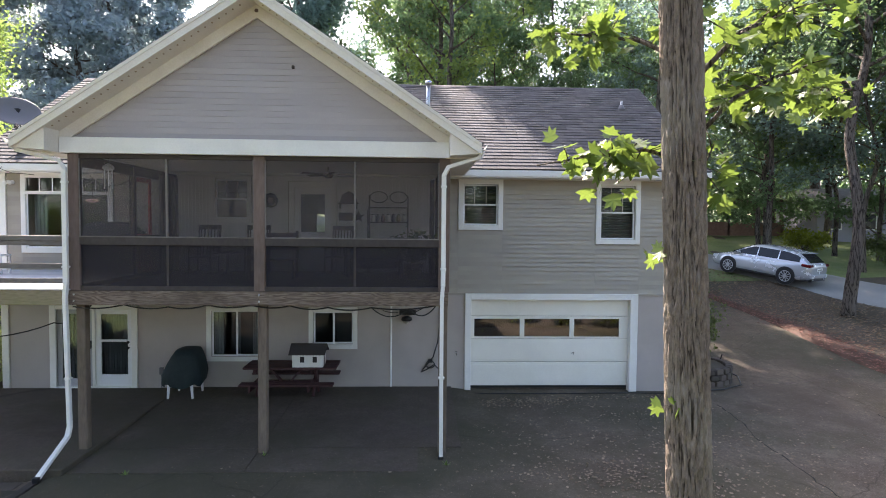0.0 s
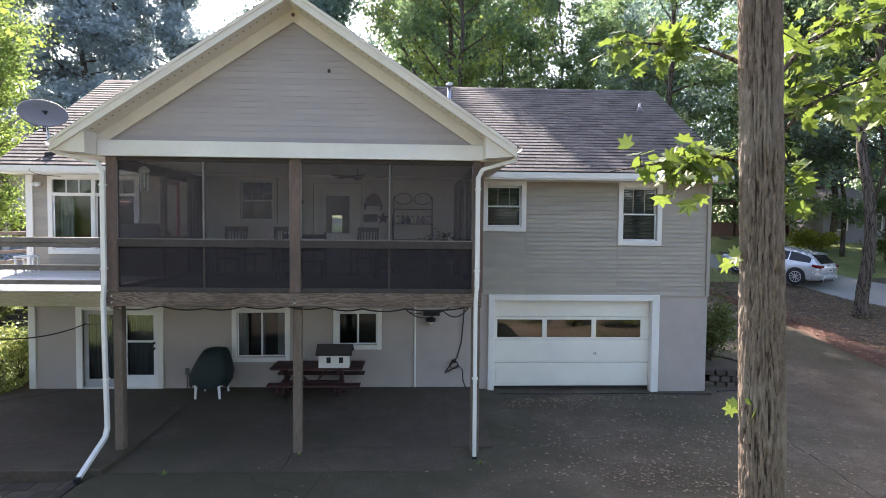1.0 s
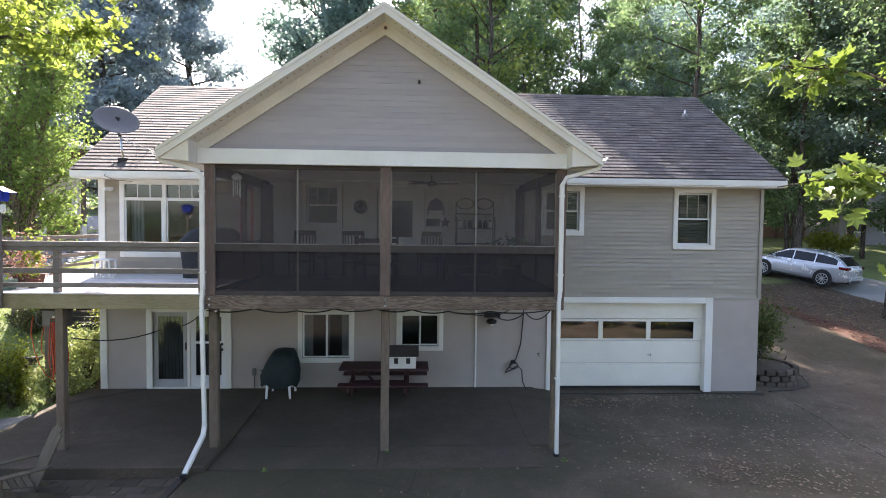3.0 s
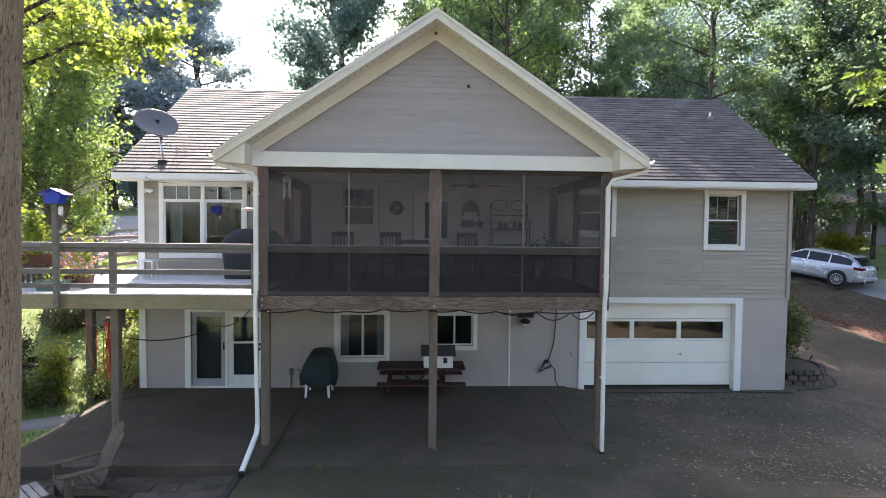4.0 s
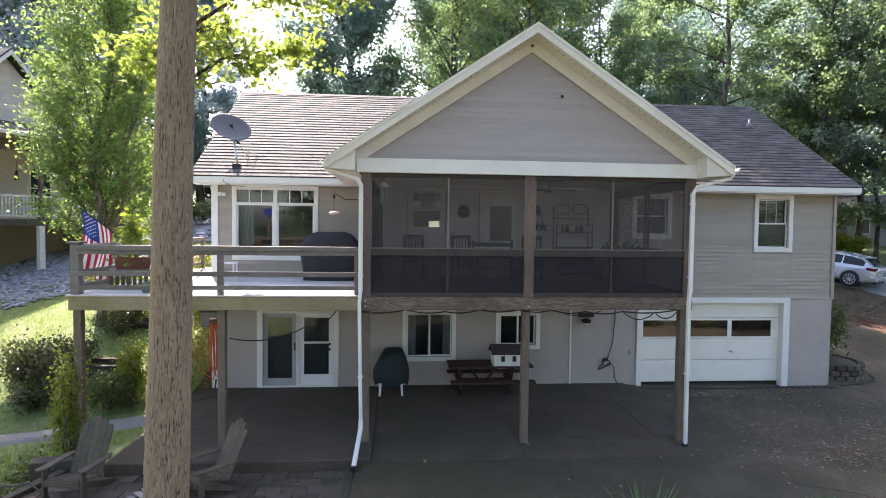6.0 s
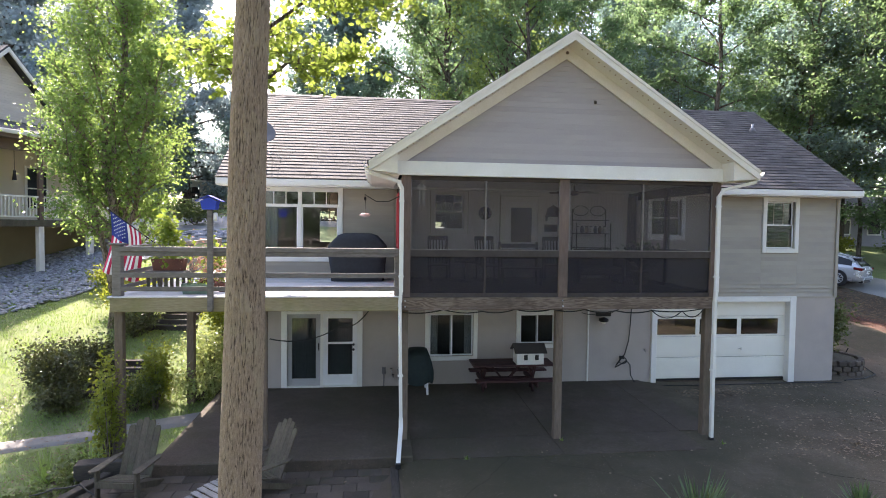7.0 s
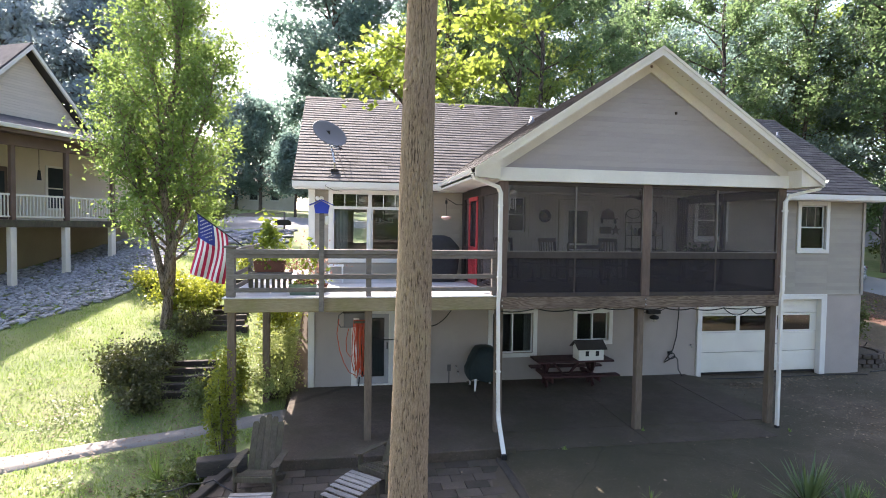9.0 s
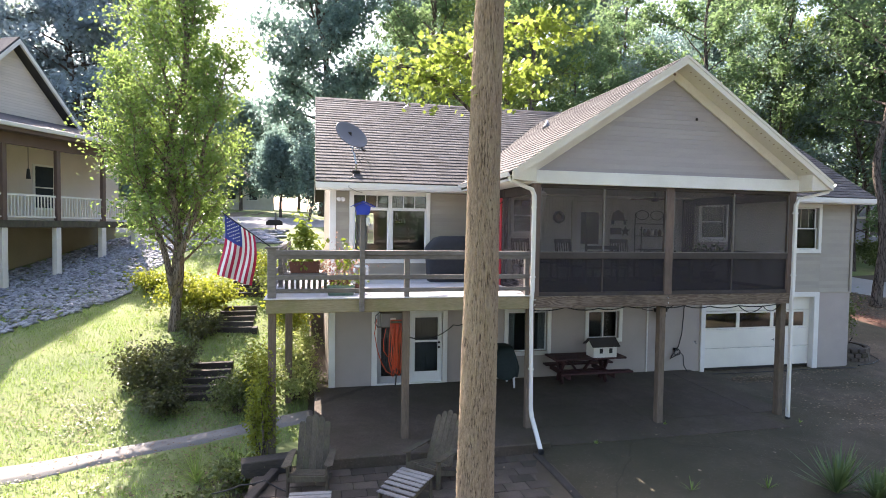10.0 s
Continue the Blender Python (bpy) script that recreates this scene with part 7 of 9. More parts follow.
drape = thing("porch_drape", (-6.1, 13.6, 3.0), "dark blue-grey drape gathered at the porch corner", "curtain")
for k in range(9):
    y = 13.5 + k * 0.1
    part("fold", Build().tube([(-6.05 + 0.03 * (k % 2), y, 3.02), (-6.05 + 0.03 * (k % 2), y + 0.01, 4.2), (-6.05 + 0.03 * (k % 2), y, 5.3)], [0.06, 0.055, 0.05], 8), NAVY, drape, smooth=True)
drape2 = thing("porch_drape", (0.3, 13.9, 3.0), "dark drape gathered at the porch corner", "curtain")
for k in range(5):
    y = 13.85 + k * 0.1
    part("fold", Build().tube([(0.28, y, 3.02), (0.28, y + 0.01, 4.2), (0.28, y, 5.3)], [0.06, 0.055, 0.05], 8), DARKWOOD, drape2, smooth=True)
fan = thing("ceiling_fan", (-2.0, 12.4, 5.2), "dim ceiling fan under the porch ceiling", "ceiling fan")
part("rod", Build().cyl((-2.0, 12.4, 5.3), (-2.0, 12.4, 5.44), 0.015), OLDWOOD, fan)
part("motor", Build().lathe([(0.03, 0.1), (0.1, 0.08), (0.11, 0.02), (0.05, -0.02)], (-2.0, 12.4, 5.22), 16), OLDWOOD, fan, smooth=True)
for k in range(5):
    m = Matrix.Translation((-2.0, 12.4, 5.27)) @ Matrix.Rotation(k * 1.2566, 4, "Z") @ Matrix.Rotation(0.18, 4, "X")
    part("blade", Build().box(0.12, 0.62, -0.06, 0.06, 0, 0.008, 0.003, m), OLDWOOD, fan)

# ---- yard ----
PAVER = surface("damp_brown_paver", (0.062, 0.049, 0.039), (0.118, 0.094, 0.077), 2.5, 0.85, 0.25, 60, vary=0.35, stain=(0.05, 0.052, 0.032), stain_amount=0.75, stain_scale=1.9)
WALKWAY = surface("pale_concrete_path", (0.19, 0.175, 0.16), (0.29, 0.27, 0.245), 1.2, 0.85, 0.2, 60, stain=(0.25, 0.22, 0.17), stain_amount=0.6, stain_scale=1.2)
TIE = surface("black_brown_railway_tie", (0.035, 0.03, 0.026), (0.085, 0.072, 0.06), 2.0, 0.9, 0.4, 20, stretch=(0.5, 2, 2), vary=0.2)
STONE = surface("blue_grey_river_stone", (0.20, 0.205, 0.225), (0.36, 0.365, 0.385), 4.0, 0.75, 0.25, 30, vary=0.35)
MULCH = surface("red_brown_mulch", (0.075, 0.045, 0.033), (0.15, 0.085, 0.06), 3.0, 0.95, 0.6, 50)
TANWALL = surface("tan_lap_siding", (0.60, 0.515, 0.415), (0.68, 0.59, 0.48), 1.2, 0.7, 0.08, 40, vary=0.05)
BROWNTRIM = surface("brown_trim_paint", (0.11, 0.07, 0.055), (0.16, 0.105, 0.085), 2, 0.6, 0.08)
OLIVE = surface("olive_tan_foundation", (0.24, 0.2, 0.12), (0.31, 0.26, 0.165), 1.2, 0.85, 0.2)
LITTER = leafy("dry_brown_leaf", (0.075, 0.047, 0.03), (0.33, 0.225, 0.14), (0.3, 0.17, 0.08), 0.7, 0.15)
GRASSBLADE = leafy("grass_blade", (0.105, 0.19, 0.042), (0.265, 0.34, 0.11), (0.44, 0.6, 0.13), 0.5, 0.42)
SHRUB_D = leafy("dark_shrub_leaf", (0.055, 0.08, 0.028), (0.125, 0.155, 0.058), (0.28, 0.34, 0.07), 0.35, 0.35)
# drying olive-brown leaves, with the garden tree's shade put into the colour
SHRUB_SHADED = leafy("olive_brown_shrub_leaf", (0.045, 0.05, 0.022), (0.11, 0.115, 0.05), (0.16, 0.19, 0.045), 0.35, 0.25)
SHRUB_B = leafy("bright_shrub_leaf", (0.09, 0.13, 0.02), (0.21, 0.24, 0.045), (0.45, 0.48, 0.05), 0.4, 0.45)
SHRUB_V = leafy("variegated_shrub_leaf", (0.12, 0.17, 0.05), (0.37, 0.42, 0.18), (0.52, 0.58, 0.18), 0.35, 0.35)

terrace = solo("terrace_bed", Build().box(-12.0, -6.38, 6.2, 9.66, -0.6, PAVE_Z - 0.045), SOIL, "earth bed under the brick terrace", "terrace", kind="structure")
paver_mesh = [mesh_of("paver", Build().box(0, 0.435, 0, 0.285, -0.06, 0.0, 0.008), PAVER), mesh_of("paver", Build().box(0, 0.205, 0, 0.285, -0.06, 0.0, 0.008), PAVER)]
r5 = random.Random(5)
for j in range(11):
    x = -11.95 + (0.22 if j % 2 else 0)
    y = 9.36 - j * 0.292
    while x < -6.85:
        ob = piece("paver", paver_mesh[0], terrace, (x, y, PAVE_Z + r5.uniform(-0.006, 0.006)))
        ob.rotation_euler = (r5.uniform(-0.012, 0.012), r5.uniform(-0.012, 0.012), 0)
        x += 0.442
# timber edges
def tie(x, y, z, length, turn, w=0.17, h=0.15, group="railway ties"):
    t = solo("railway_tie", Build().box(-length / 2, length / 2, -w / 2, w / 2, 0, h, 0.015), TIE, "dark weathered railway tie edging the bed", "timber", group)
    t.location, t.rotation_euler = (x, y, z), (0, 0, radians(turn))
    return t


tie(-6.42, 8.0, PAVE_Z - 0.1, 3.2, 90, 0.15)
tie(-11.95, 8.6, PAVE_Z - 0.06, 2.4, 72)
tie(-11.75, 9.95, -0.28, 0.9, 10, 0.3, 0.3)
# path
strip("path", [(-26, 8.8), (-20, 10.3), (-16.7, 11.1), (-14.9, 11.85), (-13.2, 12.38), (-12.1, 12.7), (-10.86, 13.0)], [(-26, 9.6), (-20, 11.05), (-17.0, 11.8), (-15.1, 12.4), (-13.4, 12.85), (-12.3, 13.25), (-10.86, 13.7)], 50, 6, 0.06, WALKWAY, "pale concrete garden path dappled with sun", "path")
# steps in the bank
for cx, y0, n, wd in ((-13.75, 14.4, 5, 1.2), (-13.45, 18.35, 5, 1.2), (-13.4, 21.3, 4, 1.15)):
    st = thing("garden_steps", (cx, y0, gz(cx, y0)), "dark timber steps set in the garden bank", "steps", "timber steps")
    for k in range(n):
        y = y0 + k * 0.42
        z = gz(cx, y) + 0.07
        b = Build().box(cx - wd / 2, cx + wd / 2, y, y + 0.16, z - 0.12, z + 0.1, 0.012)
        part("riser_timber", b, TIE, st)
        part("tread", Build().box(cx - wd / 2 + 0.03, cx + wd / 2 - 0.03, y + 0.165, y + 0.44, z - 0.12, z + 0.05), TIE, st)
    for s in (-1, 1):
        x = cx + s * (wd / 2 + 0.09)
        part("side_timber", Build().box(x - 0.08, x + 0.08, y0 - 0.1, y0 + 0.3, gz(cx, y0) - 0.2, gz(cx, y0) + 0.16, 0.012), TIE, st)


# shrubs
def shrub(x, y, r, h, count, size, material, seed, label, z=None, squash=1.0):
    count, size = int(count * 1.35), size * 1.05
    g = np.random.default_rng(seed)
    z = gz(x, y) if z is None else z
    t = thing("shrub", (x, y, z), label, "shrub", "garden shrubs")
    b, spots = Build(), []
    rr = random.Random(seed)
    for k in range(16):
        a = rr.uniform(0, 6.283)
        e = Vector((x + math.cos(a) * r * rr.uniform(0.3, 0.9), y + math.sin(a) * r * rr.uniform(0.3, 0.9) * squash, z + h * rr.uniform(0.45, 0.95)))
        o = Vector((x + rr.gauss(0, 0.05), y + rr.gauss(0, 0.05), z - 0.05))
        mid = o.lerp(e, 0.5) + Vector((0, 0, 0.1 * h))
        b.tube([o, mid, e], [0.014, 0.01, 0.004], 5, False)
        for _ in range(count // 16):
            c = mid.lerp(e, rr.uniform(0, 1.15))
            spots.append((c.x + rr.gauss(0, r * 0.2), c.y + rr.gauss(0, r * 0.2), max(z + 0.03, c.z + rr.gauss(0, h * 0.14))))
    part("trunk", b, BARK_B, t)
    part("foliage", leaves("foliage", spots, size, material, g), material, t)
    return t


shrub(-14.9, 14.35, 0.9, 1.3, 3000, 0.08, SHRUB_SHADED, 1, "dark olive shrub sprawling on the lawn bank")
shrub(-14.45, 13.75, 0.6, 0.7, 1500, 0.075, SHRUB_SHADED, 54, "low olive-brown shrub at the foot of the steps")
shrub(-14.55, 15.6, 0.6, 1.0, 1500, 0.08, SHRUB_SHADED, 55, "dark olive shrub crowding the timber steps")
shrub(-15.4, 15.2, 0.6, 0.8, 1100, 0.085, SHRUB_SHADED, 52, "dark spreading shrub on the lawn bank")
shrub(-12.5, 14.3, 0.55, 0.7, 1300, 0.075, SHRUB_B, 53, "low bright shrub beside the timber steps")
shrub(-12.3, 13.9, 0.4, 1.5, 1300, 0.075, SHRUB_B, 2, "tall bright green shrub beside the steps")
shrub(-14.35, 17.9, 0.65, 0.8, 1200, 0.08, SHRUB_SHADED, 25, "low dark shrub under the garden tree")
shrub(-14.5, 19.2, 1.1, 1.5, 2600, 0.11, SHRUB_B, 3, "bright yellow-green spreading shrub")
shrub(-15.4, 19.9, 0.9, 1.2, 1200, 0.10, SHRUB_B, 4, "bright yellow-green spreading shrub")
shrub(-13.0, 22.3, 0.8, 1.3, 1400, 0.10, SHRUB_B, 5, "bright leafy shrub by the timber steps")
shrub(-11.35, 15.5, 0.85, 1.4, 1900, 0.08, SHRUB_V, 6, "pale variegated shrub against the house corner")
shrub(-11.5, 17.6, 0.95, 1.9, 2000, 0.10, SHRUB_B, 7, "tall sunlit shrub beside the house")
shrub(-11.4, 14.3, 0.7, 0.95, 1500, 0.075, SHRUB_V, 8, "low variegated shrub by the patio edge")
shrub(-12.75, 13.8, 0.75, 0.95, 2300, 0.07, SHRUB_D, 9, "feathery green shrub beside the path")
shrub(-11.86, 10.5, 0.34, 2.35, 1700, 0.07, SHRUB_B, 10, "green climber growing up the deck post")
for k, (x, y, r) in enumerate(((8.3, 5.0, 1.1), (10.0, 5.3, 1.0), (6.4, 4.3, 0.8), (11.8, 5.0, 1.0), (4.6, 3.9, 0.7), (3.0, 2.0, 1.0), (1.0, 1.6, 1.0), (-1.0, 1.8, 0.9))):
    shrub(x, y, r, 1.45, 1300, 0.14, SHRUB_B, 30 + k, "broad-leaved green shrub at the drive's lower edge")
shrub(-12.3, 10.3, 0.55, 0.5, 700, 0.09, SHRUB_D, 11, "low weedy growth beside the path")
shrub(-12.9, 9.4, 0.6, 0.35, 500, 0.09, SHRUB_D, 12, "low weedy growth beside the path")
shrub(-11.9, 20.5, 1.0, 1.7, 1600, 0.11, SHRUB_D, 13, "dark leafy shrub behind the house corner")
shrub(7.85, 15.9, 0.75, 1.75, 1900, 0.09, SHRUB_D, 14, "dark evergreen shrub in a stone planter", gz(7.85, 15.9) + 0.35)
shrub(-16.8, 21.8, 0.8, 0.8, 900, 0.10, SHRUB_B, 16, "bright yellow-green spreading shrub")
shrub(-18.0, 36, 1.8, 1.7, 1500, 0.17, SHRUB_D, 17, "round shrub by the street")
shrub(-11.1, 40, 1.3, 6.2, 2400, 0.2, LEAF_DULL, 18, "narrow grey-green evergreen by the street")
shrub(24, 34.5, 1.4, 1.3, 1500, 0.16, SHRUB_B, 19, "sunlit hedge before the far house")
shrub(26.3, 30.3, 1.6, 1.6, 1500, 0.16, SHRUB_D, 20, "dark hedge along the lane")
shrub(24.6, 27.6, 1.2, 1.2, 1200, 0.14, SHRUB_D, 21, "dark hedge along the lane")
# tall grasses and yucca
for k, (x, y) in enumerate(((-12.45, 11.0), (-12.1, 10.1), (-13.1, 10.6))):
    g = thing("grass_clump", (x, y, gz(x, y)), "clump of long green grass by the path", "grass clump", "grass clumps")
    blade_plant("tuft", (x, y, gz(x, y)), 50, 0.75, 0.02, GRASSBLADE, 60 + k, g, 1.0, 0.3)
for k, (x, y) in enumerate(((-3.0, 7.2), (-0.6, 7.0), (0.1, 7.25), (2.6, 6.2), (-4.4, 7.4), (-2.85, 10.45), (-5.0, 9.7), (0.5, 10.0))):
    z = gz(x, y) if y < 9 else -0.12
    g = thing("grass_clump", (x, y, z), "small tuft of weeds growing on the drive", "grass clump", "drive weeds")
    blade_plant("tuft", (x, y, z), 16, 0.28 if y < 9 else 0.12, 0.012, GRASSBLADE, 90 + k, g, 1.0, 0.3)
YUCCA = leafy("blue_green_yucca", (0.05, 0.10, 0.05), (0.13, 0.18, 0.08), (0.3, 0.38, 0.1), 0.35, 0.3)
for k, (x, y, s) in enumerate(((-2.0, 6.75, 0.85), (0.9, 7.0, 0.5), (-1.55, 6.4, 0.6))):
    yu = thing("yucca", (x, y, gz(x, y) + 0.02), "spiky blue-green yucca plant", "yucca", "yuccas")
    blade_plant("tuft", (x, y, gz(x, y) + 0.05), 70, s * 1.1, 0.045, YUCCA, 70 + k, yu, 1.0, 0.1)

# stone ring planter at the house corner
ring = thing("stone_planter", (7.85, 15.8, gz(7.85, 15.8)), "low curved stone planter at the house corner", "planter")
r6 = random.Random(6)
for j in range(3):
    for k in range(15):
        a = radians(-118 + k * 15.5 + (7 if j % 2 else 0))
        R = 0.98
        m = Matrix.Translation((7.75 + R * math.cos(a), 15.75 + R * math.sin(a), gz(7.8, 15.4) - 0.06 + j * 0.165)) @ Matrix.Rotation(a + math.pi / 2, 4, "Z")
        part("block", Build().box(-0.12, 0.12, -0.09, 0.09, 0, 0.155, 0.02, m), PAVER, ring)
part("soil", Build().lathe([(0.9, 0), (0.85, 0.05), (0.02, 0.1)], (7.75, 15.75, gz(7.8, 15.4) + 0.33), 20), SOIL, ring)
cable("garden_hose", [(7.2, 14.3, -0.05), (8.0, 14.45, -0.05), (8.7, 14.8, -0.03), (9.0, 15.5, 0.02), (8.8, 16.2, 0.1), (8.75, 15.9, 0.55)], 0.018, BLACK, "black hose lying round the stone planter", "hose")
cable("garden_hose", [(-12.6, 9.2, -0.25), (-12.1, 9.0, -0.05), (-11.7, 9.0, 0.0), (-11.3, 8.85, -0.18)], 0.014, BLACK, "thin dark hose lying over the bed edge", "hose", 0.02)
cable("cord_on_drive", [(1.0, 14.3, -0.09), (3.0, 14.25, -0.09), (5.5, 14.3, -0.09), (7.0, 14.2, -0.09)], 0.015, BLACK, "black cord lying along the garage sill", "cord")

# red mulch strip along the drive
strip("mulch_border", [(13.4, 12.5), (13.3, 16.2), (13.3, 19), (13.4, 22.0), (12.8, 24.6), (11.9, 28)], [(14.6, 12.5), (14.45, 16.2), (14.3, 19), (14.0, 22.0), (13.2, 24.8), (12.2, 28)], 30, 4, 0.10, MULCH, "red-brown mulch border of the drive", "mulch border")

# long cracks across the drive
CRACK = plain("dark_crack_filling", (0.022, 0.02, 0.016), 0.95)
r11 = random.Random(11)
for x0, y0, x1, y1 in ((7.3, 13.4, 6.6, 6.0), (6.6, 6.0, 9.5, 2.0), (1.5, 8.6, 4.4, 6.6), (10.8, 12.8, 12.4, 9.0)):
    b, n = Build(), 46
    for k in range(n + 1):
        t = k / n
        x = x0 + (x1 - x0) * t + 0.16 * noise.noise((t * 5, x0, 1.0)) + r11.uniform(-0.03, 0.03)
        y = y0 + (y1 - y0) * t + 0.12 * noise.noise((t * 5, x0, 7.0))
        w = r11.uniform(0.008, 0.028)
        z = apron(x, y) + 0.024
        b.v += [(x - w, y, z - 0.006), (x, y, z), (x + w, y, z - 0.006)]
        if k:
            q = 3 * k
            b.f += [(q - 3, q - 2, q + 1, q), (q - 2, q - 1, q + 2, q + 1)]
    solo("drive_crack", b, CRACK, "dark crack winding over the driveway", "crack", kind="structure")

# river stones under the neighbour's porch
bed = thing("rock_bed", (-20.5, 20, 2.2), "bank of blue-grey river stones below the neighbour's porch", "rock bed")
stone_meshes = []
for k in range(8):
    g = random.Random(80 + k)
    b = Build().lathe([(0.02, -0.5), (0.62, -0.36), (0.95, 0.0), (0.7, 0.36), (0.02, 0.5)], (0, 0, 0), 7)
    b.v = [tuple(c * g.uniform(0.78, 1.15) for c in v) for v in b.v]
    stone_meshes.append(mesh_of("stone", b, STONE, True))
NE, NN, NC = Vector((-0.42, -0.9075, 0)), Vector((-0.9075, 0.42, 0)), Vector((-20.15, 27.93, 0))
rest = Build()
placed = 0
for k in range(8200):
    s, d = r6.uniform(-4.5, 14.0), r6.uniform(-4.9, 2.4)
    d += 0.2 * math.sin(s * 0.8) * (d < 0) + (0.35 * (4.5 - s) if d < -1.2 and s < 4.5 else 0)
    p = NC + NE * s + NN * d
    z = gz(p.x, p.y) + 0.03
    size = r6.uniform(0.06, 0.13)
    m = Matrix.Translation((p.x, p.y, z)) @ Euler((r6.uniform(-0.5, 0.5), r6.uniform(-0.5, 0.5), r6.uniform(0, 6.28))).to_matrix().to_4x4() @ Matrix.Diagonal((size * r6.uniform(0.9, 1.5), size, size * r6.uniform(0.7, 1.0), 1))
    if d < 0 and placed < 300:
        ob = new("stone", stone_meshes[k % 8])
        ob.parent = bed
        ob.matrix_parent_inverse = Matrix.Translation(-bed.location)
        ob.matrix_basis = m
        placed += 1
    else:
        me = stone_meshes[k % 8]
        rest.add([m @ v.co for v in me.vertices], [tuple(p.vertices) for p in me.polygons])
part("cobble", rest, STONE, bed, smooth=True, kind="stuff")
rest = Build()
for k in range(260):
    x, y = r6.uniform(-18.5, -12.5), r6.uniform(29.0, 33.2)
    size = r6.uniform(0.15, 0.32)
    m = Matrix.Translation((x, y, gz(x, y) + 0.04)) @ Matrix.Rotation(r6.uniform(0, 6), 4, "Z") @ Matrix.Diagonal((size * 1.3, size, size * 0.65, 1))
    me = stone_meshes[k % 8]
    rest.add([m @ v.co for v in me.vertices], [tuple(p.vertices) for p in me.polygons])
solo("kerb_stones", rest, STONE, "grey stones edging the street corner", "stones", kind="stuff", smooth=True)

GLASS_DARK = surface("dark_far_glass", (0.03, 0.035, 0.04), (0.05, 0.055, 0.06), 2, 0.12, 0.0)
# ---- neighbour's house ----
nb = thing("neighbour_house", (-23, 22, 3), "tan neighbouring house with a brown-trimmed porch on posts", "house")


def nbox(b, s0, s1, d0, d1, z0, z1, c=0.0):
    m = Matrix(((NE.x, NN.x, 0, NC.x), (NE.y, NN.y, 0, NC.y), (0, 0, 1, 0), (0, 0, 0, 1)))
    return b.box(s0, s1, d0, d1, z0, z1, c, m)


def npoly(b, poly, d0, d1):
    n = len(poly)
    vs = [NC + NE * s + NN * d + Vector((0, 0, z)) for d in (d0, d1) for s, z in poly]
    return b.add(vs, [tuple(range(n)), tuple(range(n, 2 * n))[::-1]] + [(i, (i + 1) % n, n + (i + 1) % n, n + i) for i in range(n)])


S0, S1 = -1.95, 14.2
porch = part("porch_floor", nbox(Build(), S0, S1, 0, 2.6, 4.19, 4.48, 0.01), CHAIRWOOD, nb)
part("lower_wall", nbox(Build(), S0 - 1.5, S1, 2.7, 10, 0.3, 4.19), OLIVE, nb)
part("wall", nbox(Build(), S0 - 1.5, S1, 2.5, 10, 4.19, 8.75), TANWALL, nb)
GC, GH, GB = 2.5, 12.0, 8.75
gab = part("gable_wall", npoly(Build(), [(GC - 3.0, GB), (GC + 3.0, GB), (GC, GH - 0.1)], 2.5, 10), TANWALL, nb)
for k in range(26):
    z = GB + k * 0.12
    half = max(0.06, (GH - 0.12 - z - 0.12) / 1.05)
    part("siding_board", npoly(Build(), [(GC - half, z), (GC + half, z), (GC + half - 0.1, z + 0.115), (GC - half + 0.1, z + 0.115)] if half > 0.12 else [(GC - 0.06, z), (GC + 0.06, z), (GC, z + 0.05)], 2.475, 2.5), TANWALL, gab)
for s in (-1, 1):
    part("roof_slope", npoly(Build(), [(GC, GH + 0.22), (GC + s * 3.35, GH - 3.3), (GC + s * 3.35, GH - 3.45), (GC, GH + 0.07)], 2.0, 10.5), SHINGLE, nb)
    part("rake_board", npoly(Build(), [(GC, GH + 0.12), (GC + s * 3.35, GH - 3.4), (GC + s * 3.35, GH - 3.6), (GC, GH - 0.08)], 1.95, 2.05), CREAM, nb, "pale gable edge board")
b = Build()
vs = [NC + NE * s + NN * d + Vector((0, 0, z)) for s, d, z in ((S0 - 0.4, -0.5, 8.12), (S1, -0.5, 8.12), (S1, 2.6, 9.0), (S0 - 0.4, 2.6, 9.0), (S0 - 0.4, -0.5, 8.02), (S1, -0.5, 8.02), (S1, 2.6, 8.85), (S0 - 0.4, 2.6, 8.85))]
part("porch_roof", b.add(vs, [(0, 1, 2, 3), (7, 6, 5, 4), (0, 4, 5, 1), (1, 5, 6, 2), (2, 6, 7, 3), (3, 7, 4, 0)]), SHINGLE, nb)
part("gutter", nbox(Build(), S0 - 0.4, S1, -0.6, -0.5, 7.95, 8.12, 0.02), CREAM, nb, "pale gutter")
part("fascia", nbox(Build(), S0 - 0.4, S1, -0.498, -0.45, 7.8, 8.0, 0.01), BROWNTRIM, nb)
part("beam", nbox(Build(), S0, S1, 0.0, 0.15, 7.37, 7.8, 0.01), BROWNTRIM, nb)
part("soffit", nbox(Build(), S0 - 0.4, S1, -0.44, 2.5, 7.8, 7.83), BROWNTRIM, nb)
POSTS = (S0 + 0.02, 0.1, 2.5, 4.85, 7.2, 9.5, 11.8)
for s in POSTS:
    part("porch_post", nbox(Build(), s, s + 0.18, 0.0, 0.18, 4.48, 7.37, 0.012), BROWNTRIM, nb)
    p = NC + NE * s
    part("pier", nbox(Build(), s - 0.02, s + 0.22, 0.02, 0.26, gz(p.x, p.y) - 0.4, 4.19, 0.012), CREAM, nb)
